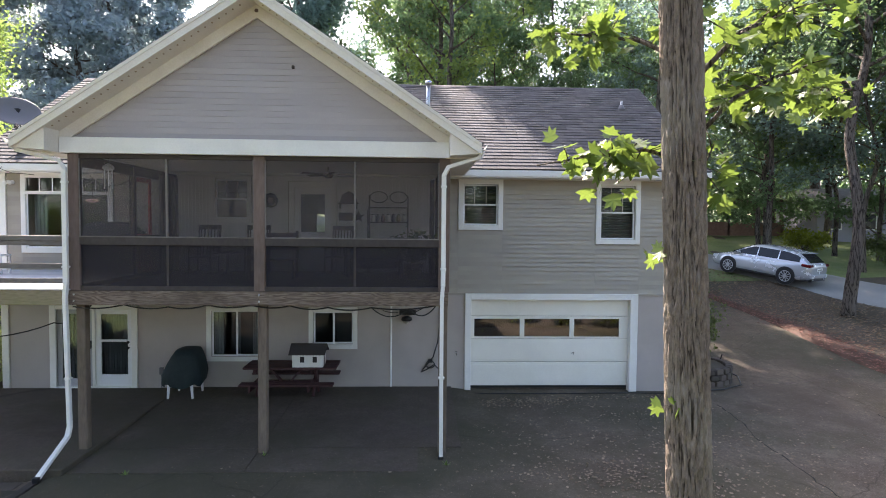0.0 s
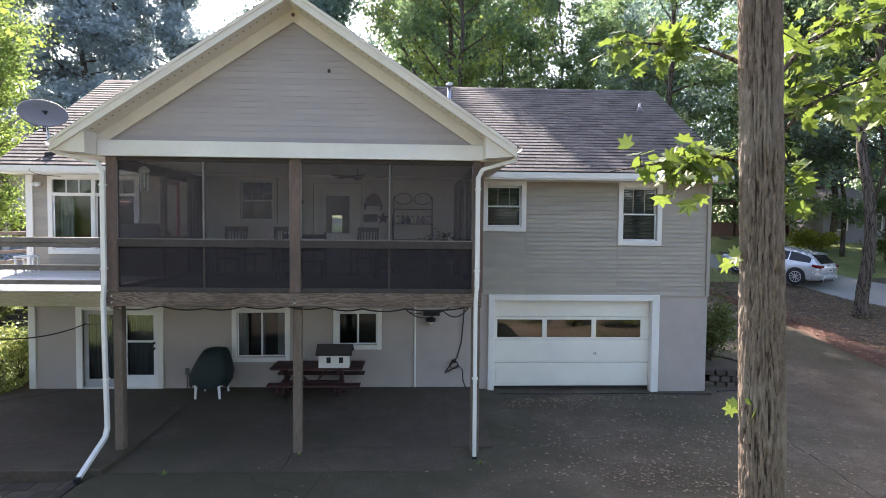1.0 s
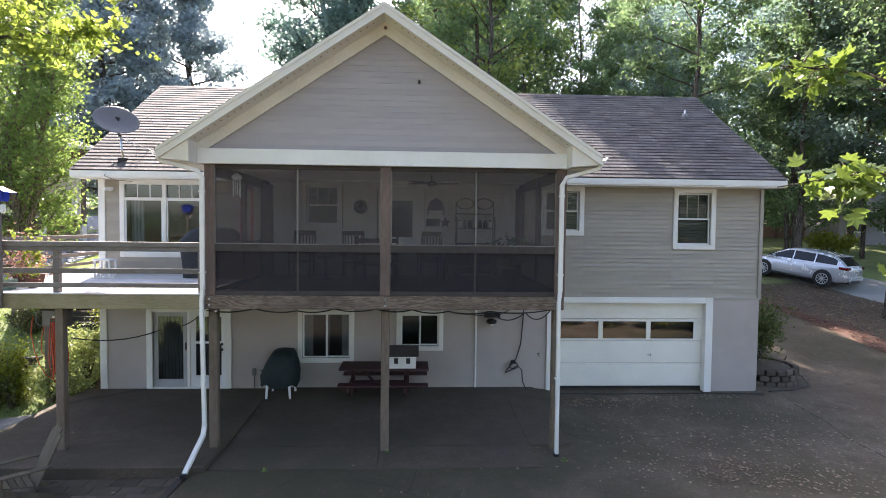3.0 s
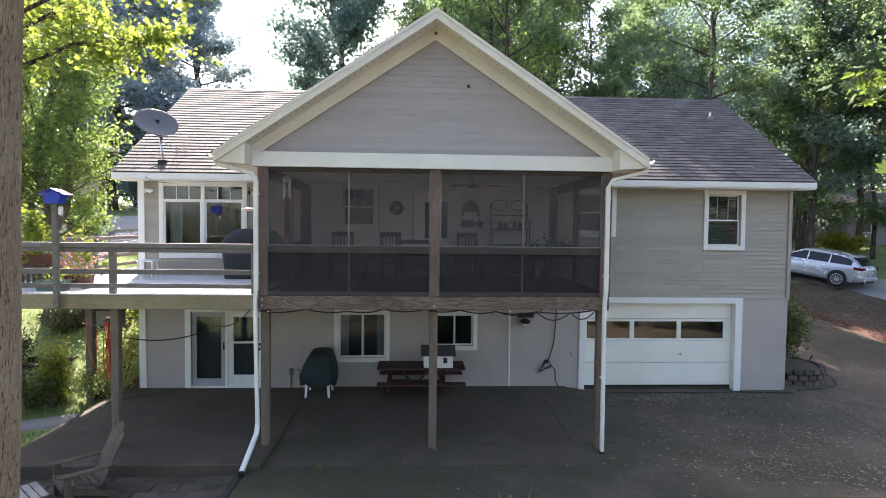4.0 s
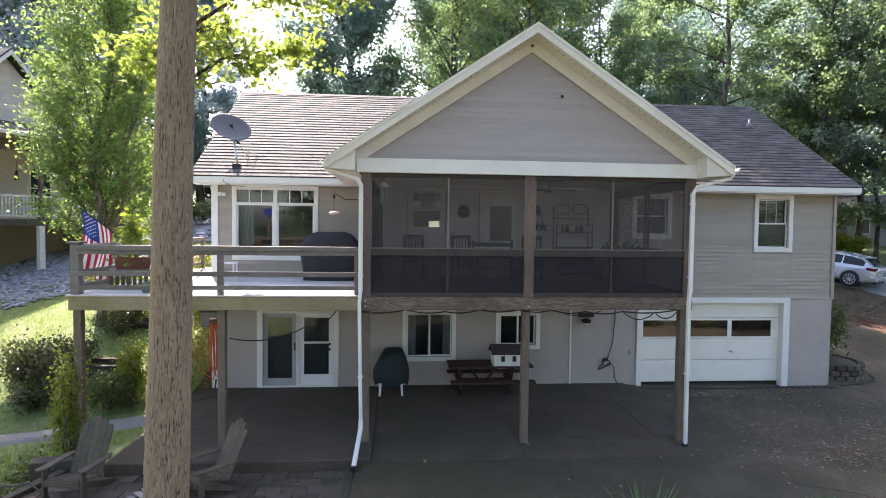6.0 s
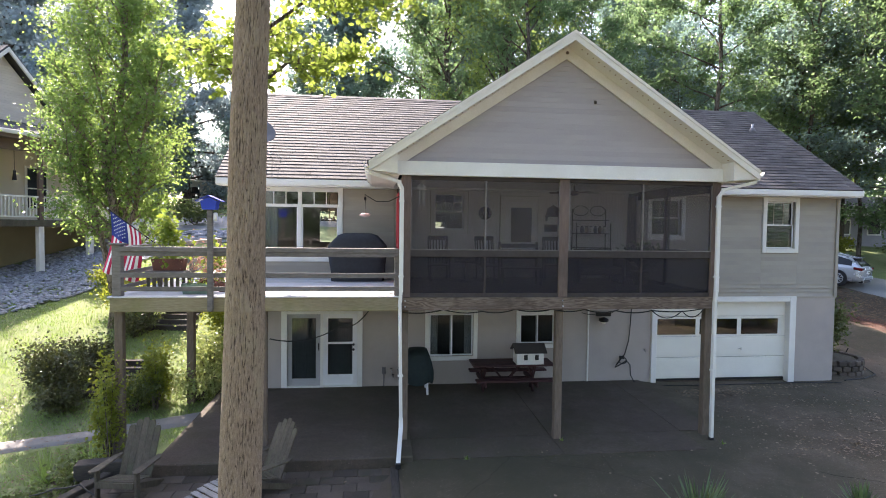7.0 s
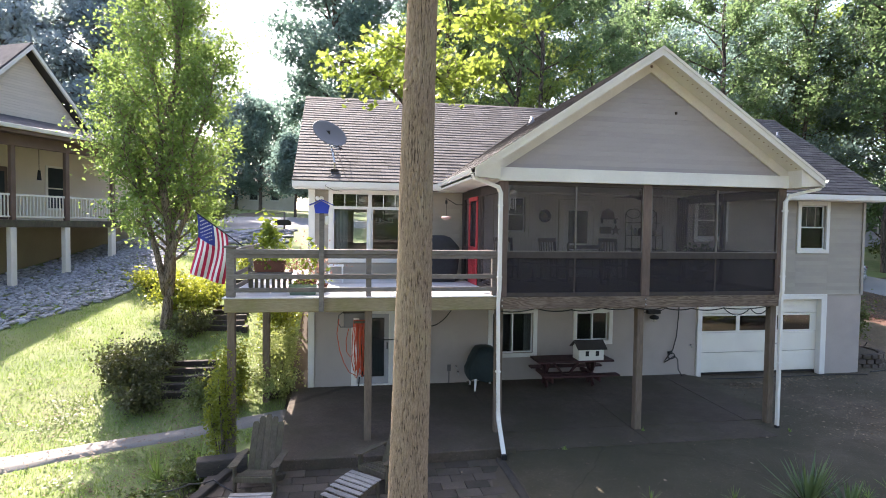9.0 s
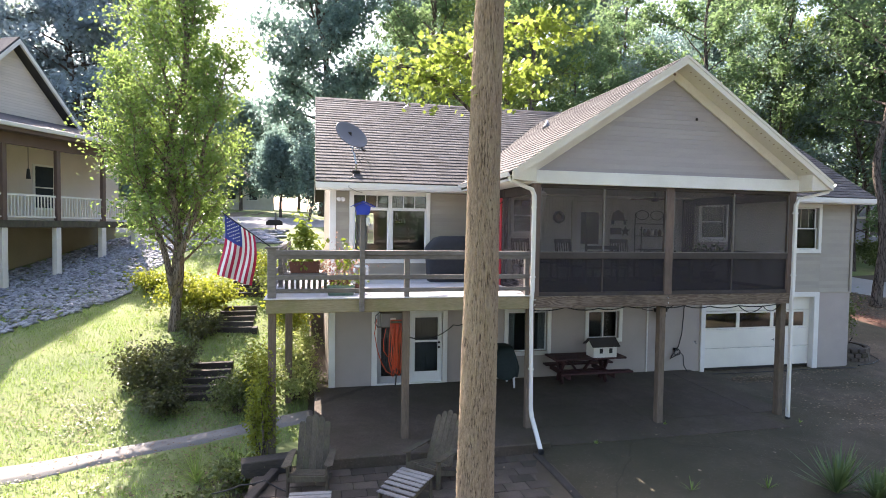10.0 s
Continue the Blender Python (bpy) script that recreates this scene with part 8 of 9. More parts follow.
for s0, s1 in zip(POSTS[:-1], POSTS[1:]):
    s0 += 0.19
    part("rail", nbox(Build(), s0, s1 - 0.01, 0.06, 0.12, 5.43, 5.51, 0.006), CREAM, nb)
    part("rail", nbox(Build(), s0, s1 - 0.01, 0.06, 0.12, 4.58, 4.64, 0.006), CREAM, nb)
    n = int((s1 - s0) / 0.135)
    for k in range(n):
        x = s0 + (k + 0.5) * (s1 - s0) / n
        part("baluster", nbox(Build(), x - 0.018, x + 0.018, 0.075, 0.11, 4.64, 5.43), CREAM, nb)
for s in (0.45, 5.4, 8.4):
    w = part("window", nbox(Build(), s, s + 1.1, 2.44, 2.5, 4.95, 7.0, 0.01), CREAM, nb)
    part("pane", nbox(Build(), s + 0.1, s + 1.0, 2.43, 2.44, 5.05, 5.93), GLASS_DARK, w)
    part("pane", nbox(Build(), s + 0.1, s + 1.0, 2.43, 2.44, 5.99, 6.9), GLASS_DARK, w)
wd = part("door", nbox(Build(), 3.3, 4.25, 2.44, 2.5, 4.5, 6.75, 0.01), BROWNTRIM, nb, "brown porch door")
part("pane", nbox(Build(), 3.45, 4.1, 2.43, 2.44, 5.4, 6.55), GLASS_DARK, wd)
hang = NC + NE * 2.9 + NN * 1.2
part("lantern", Build().cyl(hang + Vector((0, 0, 6.2)), hang + Vector((0, 0, 6.62)), 0.09, 0.05, 10).cyl(hang + Vector((0, 0, 6.62)), hang + Vector((0, 0, 7.8)), 0.012, n=6), IRON, nb)

# ---- far houses behind the lane ----
def far_house(x, y, turn, w, d, h, roof_h, label, wall_m, columns=0):
    z = gz(x, y) - 0.2
    t = thing("house", (x, y, z), label, "house", "far houses", placed=False)
    t.rotation_euler = (0, 0, radians(turn))
    part("wall", Build().box(0, w, 0, d, -0.5, h), wall_m, t)
    part("roof", Build().prism([(-0.7, h - 0.05), (d / 2, h + roof_h), (d + 0.7, h - 0.05), (d + 0.7, h - 0.2), (d / 2, h + roof_h - 0.18), (-0.7, h - 0.2)], "x", -0.6, w + 0.6), SHINGLE, t)
    part("gable_wall", Build().prism([(0, h - 0.02), (d, h - 0.02), (d / 2, h + roof_h - 0.3)], "x", 0, w), wall_m, t)
    part("fascia", Build().box(-0.6, w + 0.6, -0.74, -0.7, h - 0.22, h - 0.02), WHITE, t)
    n = int(w // 2.2)
    for k in range(n):
        xx = 0.6 + k * 2.2
        win = part("window", Build().box(xx, xx + 1.0, -0.06, 0.0, h * 0.36, h * 0.82, 0.01), WHITE, t)
        part("pane", Build().box(xx + 0.09, xx + 0.91, -0.07, -0.06, h * 0.40, h * 0.78), GLASS_DARK, win)
    for k in range(columns):
        part("column", Build().box(-0.4 + k * w / max(1, columns - 1), -0.2 + k * w / max(1, columns - 1), -2.4, -2.2, -0.4, h - 0.2), OLDWOOD, t)
    return t


LILAC = surface("lilac_grey_siding", (0.28, 0.27, 0.31), (0.36, 0.35, 0.39), 1.5, 0.7, 0.08)
BRICK = surface("brown_brick", (0.2, 0.11, 0.085), (0.3, 0.18, 0.14), 6, 0.85, 0.2, 30)
far_house(28.6, 39.8, -14, 13, 8, 2.7, 1.5, "low lilac-grey house with white trim beyond the lane", LILAC)
CX, CY = 25.0, 43.0
zc = gz(CX, CY)
carport = thing("carport", (CX, CY, zc), "open brick carport with dark posts beyond the lane", "carport")
part("roof", Build().box(CX - 3.7, CX + 3.7, CY - 0.4, CY + 5, zc + 2.6, zc + 2.85, 0.02), BROWNTRIM, carport)
part("low_wall", Build().box(CX - 3.0, CX + 3.3, CY, CY + 0.25, zc - 0.4, zc + 1.0, 0.01), BRICK, carport)
for x in (-3.3, -1.2, 0.9, 3.0):
    part("post", Build().box(CX + x, CX + x + 0.18, CY, CY + 0.18, zc - 0.4, zc + 2.6, 0.01), BROWNTRIM, carport)
part("back_wall", Build().box(CX - 3.5, CX + 3.5, CY + 4.8, CY + 5.0, zc - 0.4, zc + 1.1), BRICK, carport)
far_house(-27, 62, 8, 12, 8, 3.2, 2.2, "pale house across the street among trees", CREAM)
# street mailbox and barrel planter
mb = thing("mailbox", (-13.1, 33.0, gz(-13.1, 33)), "dark mailbox on a post by the street", "mailbox")
zm = gz(-13.1, 33)
part("post", Build().box(-13.06, -12.96, 32.95, 33.05, zm - 0.3, zm + 1.1, 0.01), RAILWOOD, mb)
part("box", Build().prism([(-13.5, zm + 0.35), (-12.6, zm + 0.35), (-12.6, zm + 0.55), (-12.75, zm + 0.66), (-13.35, zm + 0.66), (-13.5, zm + 0.55)], "y", 32.4, 32.8), IRON, mb)

# ---- parked car ----
car = thing("car", (15.45, 25.3, gz(15.45, 25.3)), "silver crossover car with dark windows parked on the lane", "car", placed=False)
PAINT = surface("silver_car_paint", (0.52, 0.54, 0.57), (0.57, 0.59, 0.62), 3, 0.25, 0.0, metal=0.5, spec=0.6)
TYRE = plain("tyre_rubber", (0.02, 0.02, 0.02), 0.8)
ALLOY = plain("alloy_rim", (0.5, 0.5, 0.51), 0.4, 0.4)
CARGLASS = surface("car_glass", (0.01, 0.012, 0.015), (0.016, 0.019, 0.022), 2, 0.1, 0.0, spec=0.3)
LAMPRED = plain("red_tail_lamp", (0.13, 0.006, 0.01), 0.2)
LAMPWHITE = plain("clear_head_lamp", (0.7, 0.72, 0.75), 0.1)


def loft(b, rows):
    n = len(rows[0])
    k = len(b.v)
    for r in rows:
        b.v += [tuple(p) for p in r]
    for j in range(len(rows) - 1):
        for i in range(n - 1):
            b.f.append((k + j * n + i, k + j * n + i + 1, k + (j + 1) * n + i + 1, k + (j + 1) * n + i))
    b.f.append(tuple(k + i for i in range(n))[::-1])
    b.f.append(tuple(k + (len(rows) - 1) * n + i for i in range(n)))
    return b


# length along x, nose at +x
BODY = [(-2.41, 0.52, 0.92, 0.74), (-2.36, 0.36, 1.06, 0.86), (-2.1, 0.29, 1.10, 0.93), (-1.6, 0.25, 1.08, 0.95), (-0.8, 0.24, 1.04, 0.95), (0.3, 0.23, 1.01, 0.95), (1.1, 0.23, 0.99, 0.95), (1.5, 0.25, 0.96, 0.94), (1.95, 0.27, 0.89, 0.91), (2.22, 0.30, 0.79, 0.84), (2.36, 0.36, 0.68, 0.74), (2.42, 0.46, 0.60, 0.62)]
rows = []
for x, zb, zt, w in BODY:
    rows.append([(x, -w * 0.9, zb), (x, -w * 0.99, zb + 0.1), (x, -w, zb + 0.25), (x, -w * 0.965, (zb + zt) / 2 + 0.05), (x, -w * 0.975, zt - 0.12), (x, -w * 0.93, zt - 0.03), (x, -w * 0.82, zt), (x, 0, zt + 0.03), (x, w * 0.82, zt), (x, w * 0.93, zt - 0.03), (x, w * 0.975, zt - 0.12), (x, w * 0.965, (zb + zt) / 2 + 0.05), (x, w, zb + 0.25), (x, w * 0.99, zb + 0.1), (x, w * 0.9, zb), (x, 0, zb)])
part("body", loft(Build(), rows), PAINT, car, smooth=True)
ROOF = [(-2.28, 1.08), (-2.0, 1.33), (-1.72, 1.48), (-1.3, 1.555), (-0.7, 1.60), (0.0, 1.60), (0.35, 1.56), (0.8, 1.36), (1.4, 1.0)]


def roof_at(x):
    for (x0, z0), (x1, z1) in zip(ROOF[:-1], ROOF[1:]):
        if x0 <= x <= x1:
            return z0 + (z1 - z0) * (x - x0) / (x1 - x0)
    return 1.0


def side_at(z):
    return 0.865 - 0.2 * (z - 0.98) / 0.58


rows = []
for x, zt in ROOF:
    w1, w2 = side_at(max(zt - 0.06, 0.98)), side_at((0.98 + zt) / 2)
    rows.append([(x, -0.865, 0.98), (x, -w2, (0.98 + zt) / 2), (x, -w1, zt - 0.06), (x, -w1 * 0.86, zt), (x, 0, zt + 0.02), (x, w1 * 0.86, zt), (x, w1, zt - 0.06), (x, w2, (0.98 + zt) / 2), (x, 0.865, 0.98)])
part("cabin", loft(Build(), rows), PAINT, car, smooth=True)


def belt(x):
    return 1.055 + 0.045 * (1.1 - x) / 2.9


for s in (-1, 1):
    for x0, x1 in ((-1.86, -0.93), (-0.87, 0.06), (0.12, 1.18)):
        xs = [x0 + (x1 - x0) * k / 6 for k in range(7)]
        low = [(x, belt(x)) for x in xs]
        high = [(x, max(belt(x) + 0.012, min(roof_at(x) - 0.085, 1.49))) for x in xs][::-1]
        b = Build()
        poly = low + high
        n = len(poly)
        vs = [(x, s * (side_at(z) + o), z) for o in (0.014, -0.02) for x, z in poly]
        b.add(vs, [tuple(range(n)), tuple(range(n, 2 * n))[::-1]] + [(i, (i + 1) % n, n + (i + 1) % n, n + i) for i in range(n)])
        part("side_window", b, CARGLASS, car)
    part("mirror", Build().box(0.85, 1.0, min(s * 0.9, s * 1.09), max(s * 0.9, s * 1.09), 1.03, 1.17, 0.04), PAINT, car)
    for x in (-0.72, 0.22):
        part("door_handle", Build().box(x - 0.1, x + 0.1, min(s * 0.92, s * 0.96), max(s * 0.92, s * 0.96), 0.91, 0.94, 0.006), ALLOY, car)
    part("sill", Build().box(-0.95, 1.0, min(s * 0.86, s * 0.955), max(s * 0.86, s * 0.955), 0.23, 0.31, 0.02), BLACK, car, "dark lower sill")
    part("tail_lamp", Build().box(-2.40, -1.98, min(s * 0.6, s * 0.93), max(s * 0.6, s * 0.93), 0.93, 1.06, 0.03), LAMPRED, car)
    part("head_lamp", Build().box(1.95, 2.32, min(s * 0.5, s * 0.86), max(s * 0.5, s * 0.86), 0.66, 0.79, 0.03), LAMPWHITE, car)
    part("exhaust", Build().cyl((-2.44, s * 0.55, 0.36), (-2.2, s * 0.55, 0.38), 0.035), ALLOY, car)
    for x in (-1.39, 1.39):
        hub = (x, s * 0.86, 0.365)
        part("arch", Build().cyl((x, s * 0.80, 0.385), (x, s * 0.962, 0.385), 0.425, n=28), BLACK, car, "dark wheel arch")
        wheel = part("wheel", Build().lathe([(0.255, -0.105), (0.34, -0.115), (0.365, -0.075), (0.365, 0.075), (0.34, 0.115), (0.255, 0.105)], hub, 30, pose(0, 0, 0, 90, 0, 0)), TYRE, car, smooth=True)
        part("rim", Build().tube([(x + 0.25 * math.cos(a), s * 0.972, 0.365 + 0.25 * math.sin(a)) for a in np.linspace(0, 2 * math.pi, 31)], 0.016, 6, False), ALLOY, wheel, smooth=True)
        part("hub_cap", Build().cyl((x, s * 0.96, 0.365), (x, s * 0.985, 0.365), 0.05), ALLOY, wheel)
        for k in range(10):
            m = Matrix.Translation((x, s * 0.972, 0.365)) @ Matrix.Rotation(k * 0.6283, 4, "Y")
            part("spoke", Build().box(0.03, 0.245, -0.01, 0.01, -0.016, 0.016, 0.004, m), ALLOY, wheel)
b = Build()
vs = [(-2.262, -0.66, 1.115), (-2.262, 0.66, 1.115), (-1.80, 0.58, 1.455), (-1.80, -0.58, 1.455)]
part("rear_window", b.add(vs + [(x - 0.03, y, z + 0.02) for x, y, z in vs], [(0, 1, 2, 3), (7, 6, 5, 4), (0, 4, 5, 1), (1, 5, 6, 2), (2, 6, 7, 3), (3, 7, 4, 0)]), CARGLASS, car)
part("spoiler", Build().box(-1.98, -1.6, -0.6, 0.6, 1.49, 1.525, 0.012), PAINT, car)
b = Build()
vs = [(1.36, -0.74, 1.035), (1.36, 0.74, 1.035), (0.42, 0.6, 1.52), (0.42, -0.6, 1.52)]
part("windscreen", b.add(vs + [(x + 0.03, y, z + 0.03) for x, y, z in vs], [(0, 1, 2, 3), (7, 6, 5, 4), (0, 4, 5, 1), (1, 5, 6, 2), (2, 6, 7, 3), (3, 7, 4, 0)]), CARGLASS, car)
part("bumper", Build().box(-2.45, -2.3, -0.8, 0.8, 0.4, 0.62, 0.05), PAINT, car)
part("lower_bumper", Build().box(-2.43, -2.25, -0.7, 0.7, 0.28, 0.41, 0.03), BLACK, car, "dark lower bumper")
part("number_plate", Build().box(-2.43, -2.395, -0.24, 0.24, 0.76, 0.88, 0.004), PLASTIC, car)
part("plate_bar", Build().box(-2.436, -2.43, -0.18, 0.18, 0.795, 0.845), IRON, car)
REAR, FRONT = Vector((17.9, 26.35, gz(17.9, 26.35) + 0.035)), Vector((16.45, 28.73, gz(16.45, 28.73) + 0.035))
m = (FRONT - REAR).to_track_quat("X", "Z").to_matrix().to_4x4()
car.matrix_basis = Matrix.Translation((REAR + FRONT) / 2) @ m

# ---- fallen leaves and grass ----
g = np.random.default_rng(7)


def scatter(name, pts, size, material, label, category, lift=0.03, shape="kite", flat=0.22):
    """Leaves lying on the ground, each a little curled."""
    pts = [(x, y, gz(x, y) + lift) for x, y in pts]
    me = leaves(name, pts, size, material, g, shape, 0.0, 0.4)
    n = len(pts)
    k = len(me.vertices) // n
    co = np.zeros(len(me.vertices) * 3, dtype=np.float32)
    me.vertices.foreach_get("co", co)
    co = co.reshape(n, k, 3)
    mid = co[:, :1, 2].copy()
    co[:, :, 2] = np.repeat([[p[2]] for p in pts], k, 1) + np.clip(co[:, :, 2] - mid, -0.3, 0.3) * flat + 0.012
    me.vertices.foreach_set("co", co.ravel())
    return tagged(new(name, me), label, category, "", "stuff")


def lane_x(y):
    return float(np.interp(y, [12, 16, 22.7, 26.1, 29.3, 36], [26, 25, 19.2, 17.3, 15.3, 11.5]))


bank = [(x, y) for x, y in zip(g.uniform(12.2, 25, 26000), g.uniform(11, 32, 26000)) if np.interp(y, [12, 19, 22, 28], [14.2, 14.0, 13.7, 12.0]) < x < lane_x(y) - 0.1]
scatter("leaf_litter", bank, 0.12, LITTER, "brown fallen leaves covering the bank", "fallen leaves", 0.05)
REDLEAF = leafy("red_brown_leaf", (0.10, 0.045, 0.032), (0.30, 0.14, 0.10), (0.3, 0.12, 0.07), 0.7, 0.15)
edge = [(x + np.interp(y, [12, 19, 22, 28], [13.9, 13.75, 13.6, 12.0]), y) for x, y in zip(g.normal(0, 0.4, 3000), g.uniform(12, 28, 3000))]
scatter("border_leaves", edge, 0.1, REDLEAF, "red-brown leaves drifted along the edge of the drive", "fallen leaves", 0.11)
drv = [(x + 0.5 * b_, y) for x, y, b_ in zip(g.normal(3.8, 2.2, 900), g.normal(11.0, 1.8, 900), g.normal(size=900)) if y < 14.2 and x > 0.9]
for cx, cy, sx, sy, n in ((3.3, 9.8, 0.75, 0.4, 420), (4.6, 9.2, 0.6, 0.3, 160), (2.4, 13.7, 1.0, 0.25, 330), (4.8, 14.0, 0.9, 0.12, 120), (5.8, 11.0, 0.8, 0.4, 200), (6.6, 8.6, 0.7, 0.5, 160), (3.5, 9.4, 0.4, 0.25, 150), (5.2, 9.0, 0.5, 0.4, 90), (1.9, 13.6, 0.8, 0.3, 300), (7.3, 10.5, 0.9, 0.9, 130), (6.2, 12.6, 1.3, 0.7, 160)):
    drv += [(x, y) for x, y in zip(g.normal(cx, sx, n), g.normal(cy, sy, n)) if y < 14.3]
drv = [p for p in drv if noise.noise((p[0] * 0.9, p[1] * 1.3, 5.0)) > g.uniform(-0.7, 0.2)]
drv += [(x, y) for x, y in zip(g.uniform(-9.5, 13.5, 420), g.uniform(4, 18, 420)) if not (x < 7.2 and y > 14.2)]
DRYLOBE = leafy("dry_tan_lobed_leaf", (0.09, 0.062, 0.042), (0.34, 0.26, 0.185), (0.3, 0.2, 0.1), 0.7, 0.12)
scatter("fallen_leaves", drv, 0.056, DRYLOBE, "scattered dry lobed leaves on the driveway", "fallen leaves", 0.035, "lobes", 0.3)
crumbs = [(x, y) for x, y in zip(g.uniform(-3, 13.5, 9000), g.uniform(7, 18, 9000)) if not (x < 7.2 and y > 14.2) and noise.noise((x * 0.7, y * 0.9, 8.0)) > g.uniform(-0.1, 0.5)]
scatter("leaf_crumbs", crumbs, 0.03, LITTER, "crumbled leaf bits and twigs strewn over the drive", "fallen leaves", 0.03)
scatter("patio_leaves", [(x, y) for x, y in zip(g.uniform(-10.5, 0.5, 60), g.uniform(9.9, 14.2, 60))], 0.07, LITTER, "a few dry leaves on the patio", "fallen leaves", 0.02)
scatter("lawn_leaves", [(x, y) for x, y in zip(g.uniform(-19, -12, 1700), 7 + 12 * g.uniform(0, 1, 1700) ** 1.6)], 0.08, LITTER, "dry leaves strewn over the grass", "fallen leaves", 0.06)

# litter laid thicker than needed, to darken this grass in place of tree shade
shade = [(x, y) for x, y in zip(g.uniform(-18, -11.9, 7000), g.uniform(7, 14.6, 7000)) if not (x > -12.1 and y < 12) and noise.noise((x * 0.8, y * 0.8, 3.0)) > g.uniform(-0.35, 0.55)]
scatter("lawn_litter", shade, 0.06, LITTER, "crumbled brown leaves, thickened to stand in for shade on the thin grass by the path", "fallen leaves", 0.05)
weeds = [(x, y) for x, y in zip(g.uniform(-17, -11.9, 9000), g.uniform(7, 14.4, 9000)) if not (x > -12.1 and y < 12) and not (11.1 < y - 0.31 * (x + 17) < 11.8) and noise.noise((x * 1.1, y * 1.1, 9.0)) > g.uniform(-0.2, 0.5)]
scatter("ground_ivy", weeds, 0.075, SHRUB_D, "low dark green weeds spreading in the grass by the path", "weeds", 0.07)


def blades(name, pts, h, label):
    n = len(pts)
    base = np.array([(x, y, gz(x, y) - 0.01) for x, y in pts])
    a = g.uniform(0, 2 * np.pi, n)
    w = g.uniform(0.006, 0.012, n)
    hh = h * g.uniform(0.5, 1.3, n)
    side = np.stack([np.cos(a) * w, np.sin(a) * w, np.zeros(n)], 1)
    tip = np.stack([g.normal(0, 0.35, n) * hh, g.normal(0, 0.35, n) * hh, hh], 1)
    v = np.stack([base - side, base + side, base + tip], 1).reshape(-1, 3)
    return tagged(new(name, mesh_np(name, v, np.arange(3 * n).reshape(-1, 3), GRASSBLADE)), label, "grass", "", "stuff")


cand = [(x, y) for x, y in zip(g.uniform(-20.5, -11.0, 105000), g.uniform(4.5, 27, 105000)) if not (x > -12.1 and 6 < y < 12) and not (11.1 < y - 0.31 * (x + 17) < 11.8)]
blades("grass", cand, 0.075, "short green grass blades of the side lawn")

# ---- boards and shingles, piece by piece ----
def board_mesh(name, w, h, material, slope_l=0.0, slope_r=0.0, lip=0.03):
    """A lap board of width w at its foot: thicker at the lower edge. slope: how far an end leans in over the height."""
    b = Build()
    vs = [(0, 0, 0), (w, 0, 0), (w - slope_r, 0, h), (slope_l, 0, h), (0, -lip, 0), (w, -lip, 0), (w - slope_r, -0.004, h), (slope_l, -0.004, h)]
    b.add(vs, [(0, 1, 2, 3), (7, 6, 5, 4), (0, 4, 5, 1), (1, 5, 6, 2), (2, 6, 7, 3), (3, 7, 4, 0)])
    return mesh_of(name, b, material)


BOARDS = {}


def siding(parent, x0, x1, z0, z1, y, holes, step, material, rng):
    z = z0
    while z < z1 - 0.01:
        top = min(z + step, z1)
        cuts = sorted({x0, x1, *[v for h in holes for v in h[:2] if x0 < v < x1]})
        # butt joints
        for a, c in zip(cuts[:-1], cuts[1:]):
            lo, hi = z, top
            for h in holes:
                if h[0] < (a + c) / 2 < h[1]:
                    if h[2] <= z and h[3] >= top:
                        lo = hi
                    elif h[2] < top and h[2] > z:
                        hi = h[2]
                    elif h[3] > z and h[3] < top:
                        lo = h[3]
            if hi - lo < 0.012:
                continue
            ends = [a, c]
            if c - a > 3.0:
                ends = [a, a + (c - a) * rng.uniform(0.3, 0.7), c]
            for p, q in zip(ends[:-1], ends[1:]):
                key = (round(q - p, 3), round(hi - lo, 3), material.name)
                if key not in BOARDS:
                    BOARDS[key] = board_mesh("siding_board", q - p - 0.0015, hi - lo + 0.012, material)
                piece("siding_board", BOARDS[key], parent, (p, y, lo))
        z += step


rng = random.Random(4)
siding(upper_wall, 0.5, 6.93, 2.46, 5.4, WY + 0.018, [(0.97, 2.12, 4.09, 5.39), (4.55, 5.71, 3.75, 5.39)], 0.116, SIDING, rng)
siding(upper_wall, -10.3, -6.3, 2.5, 5.4, WY + 0.018, [(-9.94, -7.69, 3.42, 5.41)], 0.116, SIDING, rng)
# gable boards end along the rakes
z, step = 5.69, 0.107
while z < 7.82:
    half = (7.9 - z) / 0.674 + 0.02
    top = min(z + step + 0.012, 7.88)
    lean = (top - z) / 0.674
    piece("siding_board", board_mesh("siding_board", 2 * half, top - z, GABLE, lean, lean, 0.013), gable_wall, (AX - half, 10.42, z))
    z += step
# beadboard inside the porch
me = mesh_of("beadboard_plank", Build().box(0, 0.086, -0.012, 0, 0, 2.42, 0.004), BEADBOARD)
me_top = mesh_of("beadboard_plank", Build().box(0, 0.086, -0.012, 0, 0, 0.13, 0.004), BEADBOARD)
me_sill = mesh_of("beadboard_plank", Build().box(0, 0.086, -0.012, 0, 0, 1.23, 0.004), BEADBOARD)
for k in range(75):
    x = -6.2 + k * 0.0885
    if -3.40 < x < -2.16:
        piece("beadboard_plank", me_top, upper_wall, (x, WY + 0.018, 5.28))
    elif -5.36 < x < -4.3:
        piece("beadboard_plank", me_sill, upper_wall, (x, WY + 0.018, 2.99))
    else:
        piece("beadboard_plank", me, upper_wall, (x, WY + 0.018, 2.99))
# deck boards
for k in range(28):
    y = 10.34 + k * 0.148
    part("deck_board", Build().box(-11.84, -6.27, y, y + 0.14, 2.972, 2.998, 0.004), DECKING, house)


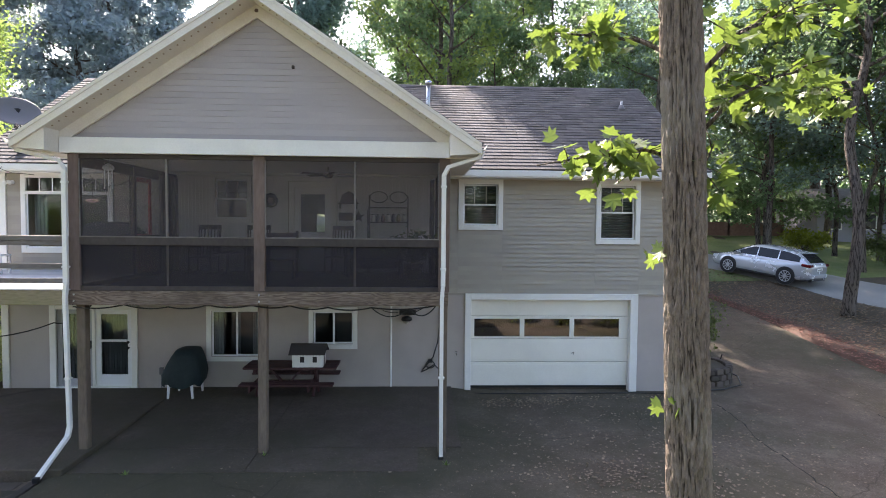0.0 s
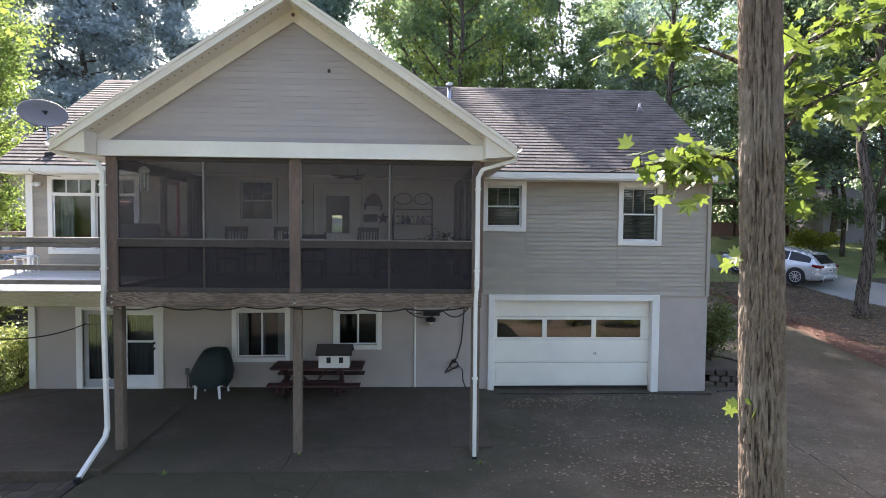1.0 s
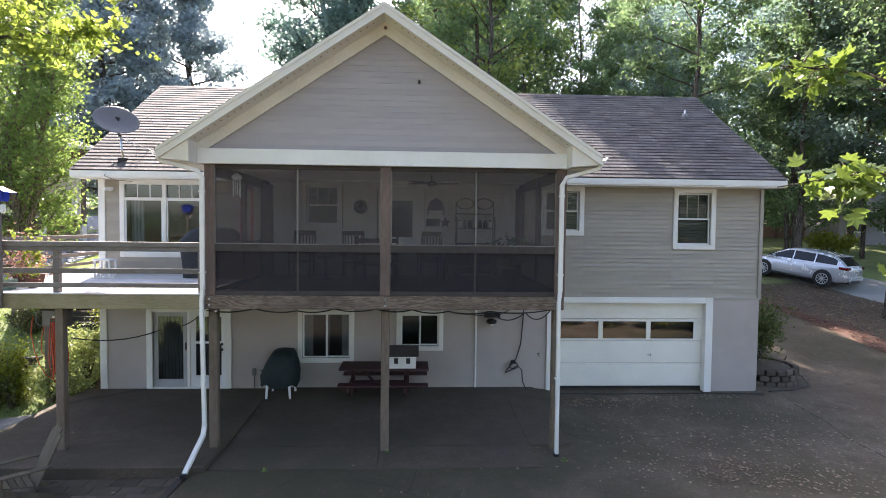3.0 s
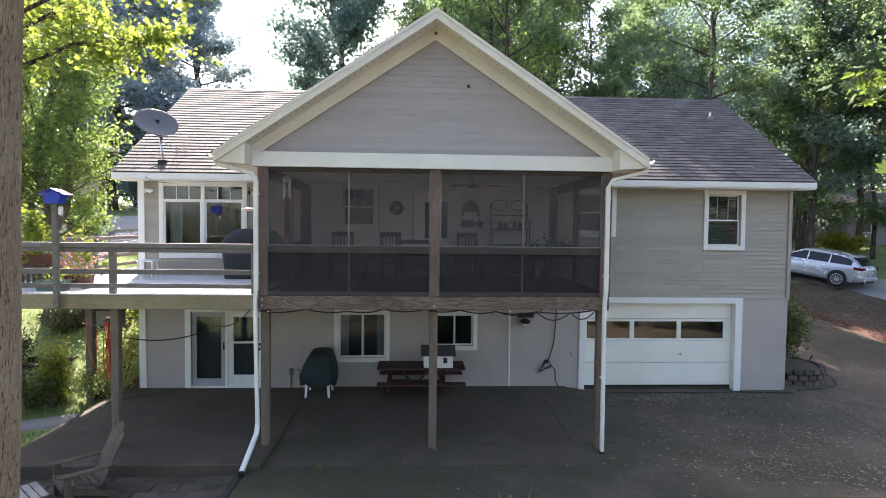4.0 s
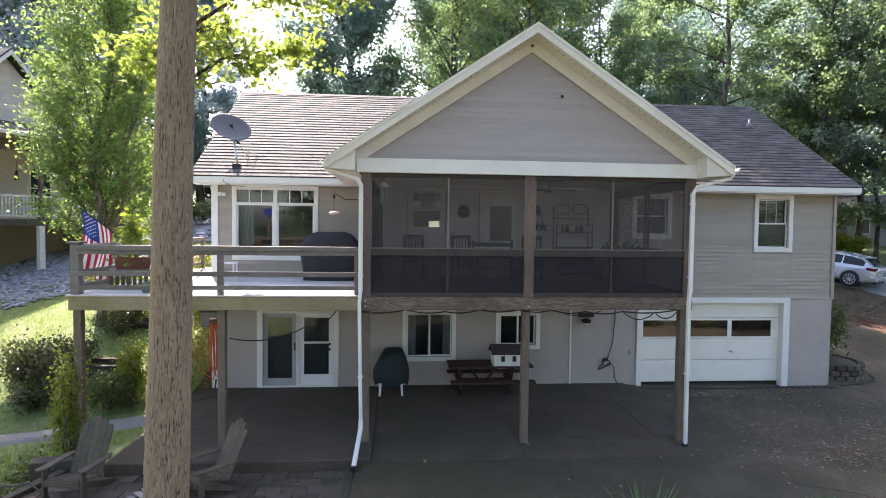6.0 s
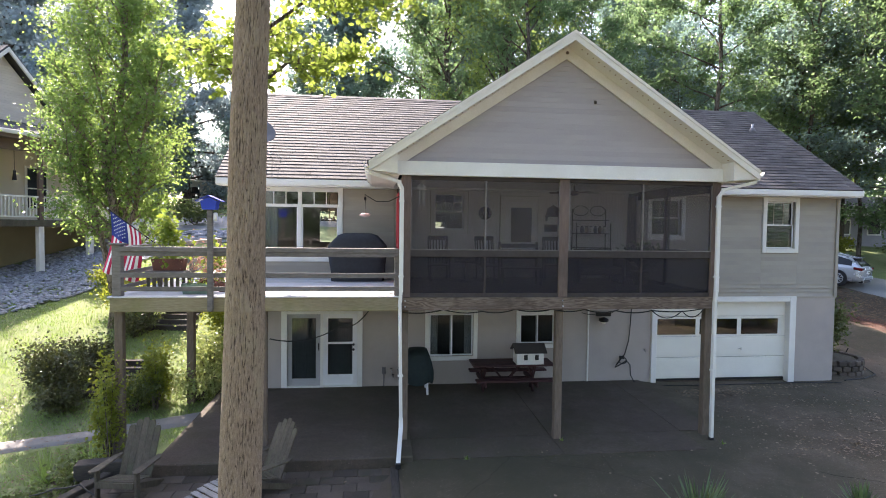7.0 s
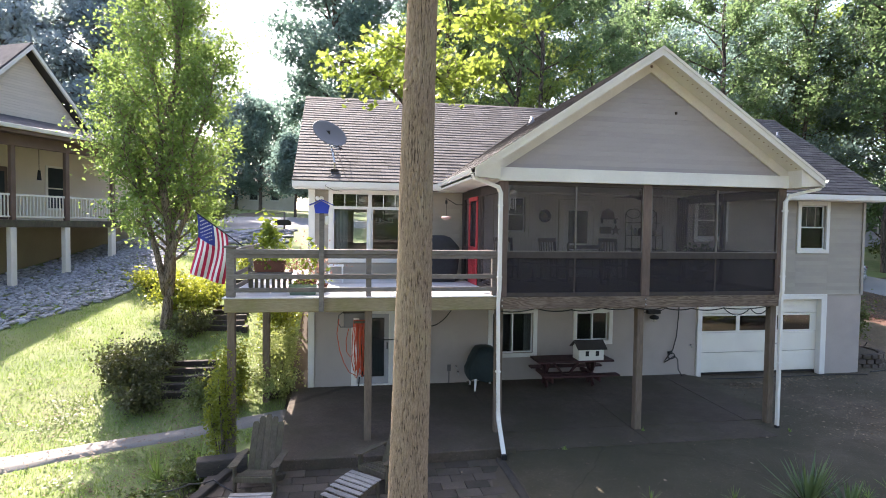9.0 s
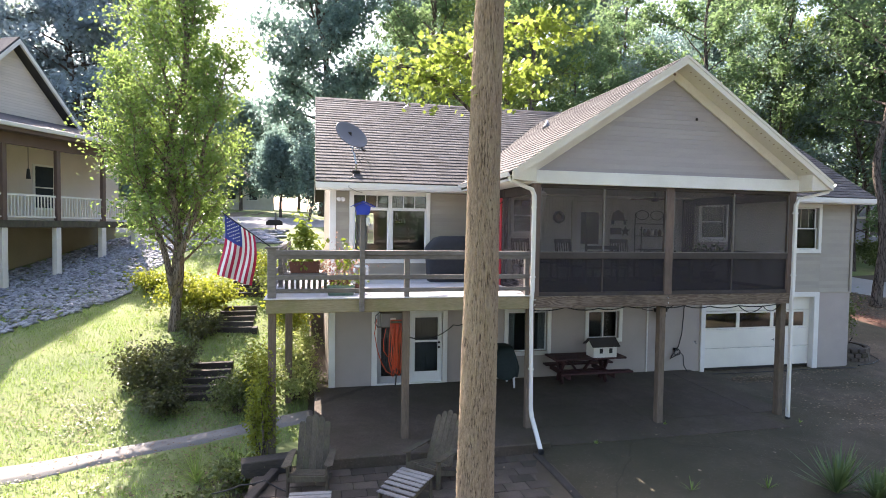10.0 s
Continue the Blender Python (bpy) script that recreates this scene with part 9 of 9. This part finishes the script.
def shingle_rows(origin, along, up, width, rows, fall, rng, edge=None, skip=0):
    """Tabs of one roof slope as arrays. edge: how far a row may run from each side at a given rise."""
    along, up = Vector(along).normalized(), Vector(up).normalized()
    out = along.cross(up)
    if out.z < 0:
        out = -out
    vs = []
    for j in range(rows):
        s = j * fall
        a, c = (0.0, width) if edge is None else edge(s)
        x = a - rng.uniform(0, 0.2)
        while x < c:
            w = rng.uniform(0.28, 0.52)
            p, q = max(x, a), min(x + w - 0.006, c)
            x += w
            if q - p < 0.03:
                continue
            lift = rng.uniform(0.0, 0.003)
            lo = s - 0.005 + rng.uniform(-0.004, 0.004)
            for u, v, t in ((p, lo, 0.0), (q, lo, 0.0), (q, s + fall + 0.02, 0.0), (p, s + fall + 0.02, 0.0), (p, lo, 0.02 + lift), (q, lo, 0.02 + lift), (q, s + fall + 0.02, 0.004), (p, s + fall + 0.02, 0.004)):
                vs.append(Vector(origin) + along * u + up * v + out * t)
    return vs


TAB = np.array([(4, 5, 6, 7), (0, 1, 5, 4), (1, 2, 6, 5), (3, 0, 4, 7)])


def tabs_mesh(name, vs):
    n = len(vs) // 8
    f = (TAB[None] + 8 * np.arange(n)[:, None, None]).reshape(-1, 4)
    return mesh_np(name, np.array([tuple(p) for p in vs]), f, SHINGLE)


up_main = Vector((0, 1, SL))
run = math.hypot(RIDGE_Y - EAVE_Y, RIDGE_Z - EAVE_Z)
rows = int(run / 0.19)
vs = shingle_rows((RX0, EAVE_Y - 0.02, EAVE_Z), (1, 0, 0), up_main, RX1 - RX0, rows, 0.19, rng)
near = [vs[i:i + 8] for i in range(0, 300 * 8, 8)]
for tab in near:
    o = tab[0]
    b = Build().add([p - o for p in tab], [tuple(int(i) for i in f) for f in TAB])
    piece("shingle", mesh_of("shingle", b, SHINGLE, mend=False), main_roof, o)
part("shingles", tabs_mesh("shingles", vs[300 * 8:]), SHINGLE, main_roof, kind="stuff")
vs = shingle_rows((RX1, 24.02, EAVE_Z), (-1, 0, 0), (0, -1, SL), RX1 - RX0, rows, 0.19, rng)
part("shingles", tabs_mesh("shingles", vs), SHINGLE, main_roof, kind="stuff")
for s in (-1, 1):
    upv = Vector((-s, 0, GS))
    length = math.hypot(GX, GX * GS)
    cosg = GX / length

    def edge_of(v, s=s):
        z = GZ + v * GS * cosg
        back = EAVE_Y + (z - EAVE_Z) / SL + 0.05 - (GY - 0.03)
        return (0.0, back)
    vs = shingle_rows((AX + s * (GX + 0.02), GY - 0.03, GZ - 0.015), (0, 1, 0), upv, 9, int(length / 0.19), 0.19, rng, edge_of)
    part("shingles", tabs_mesh("shingles", vs), SHINGLE, porch_roof, kind="stuff")
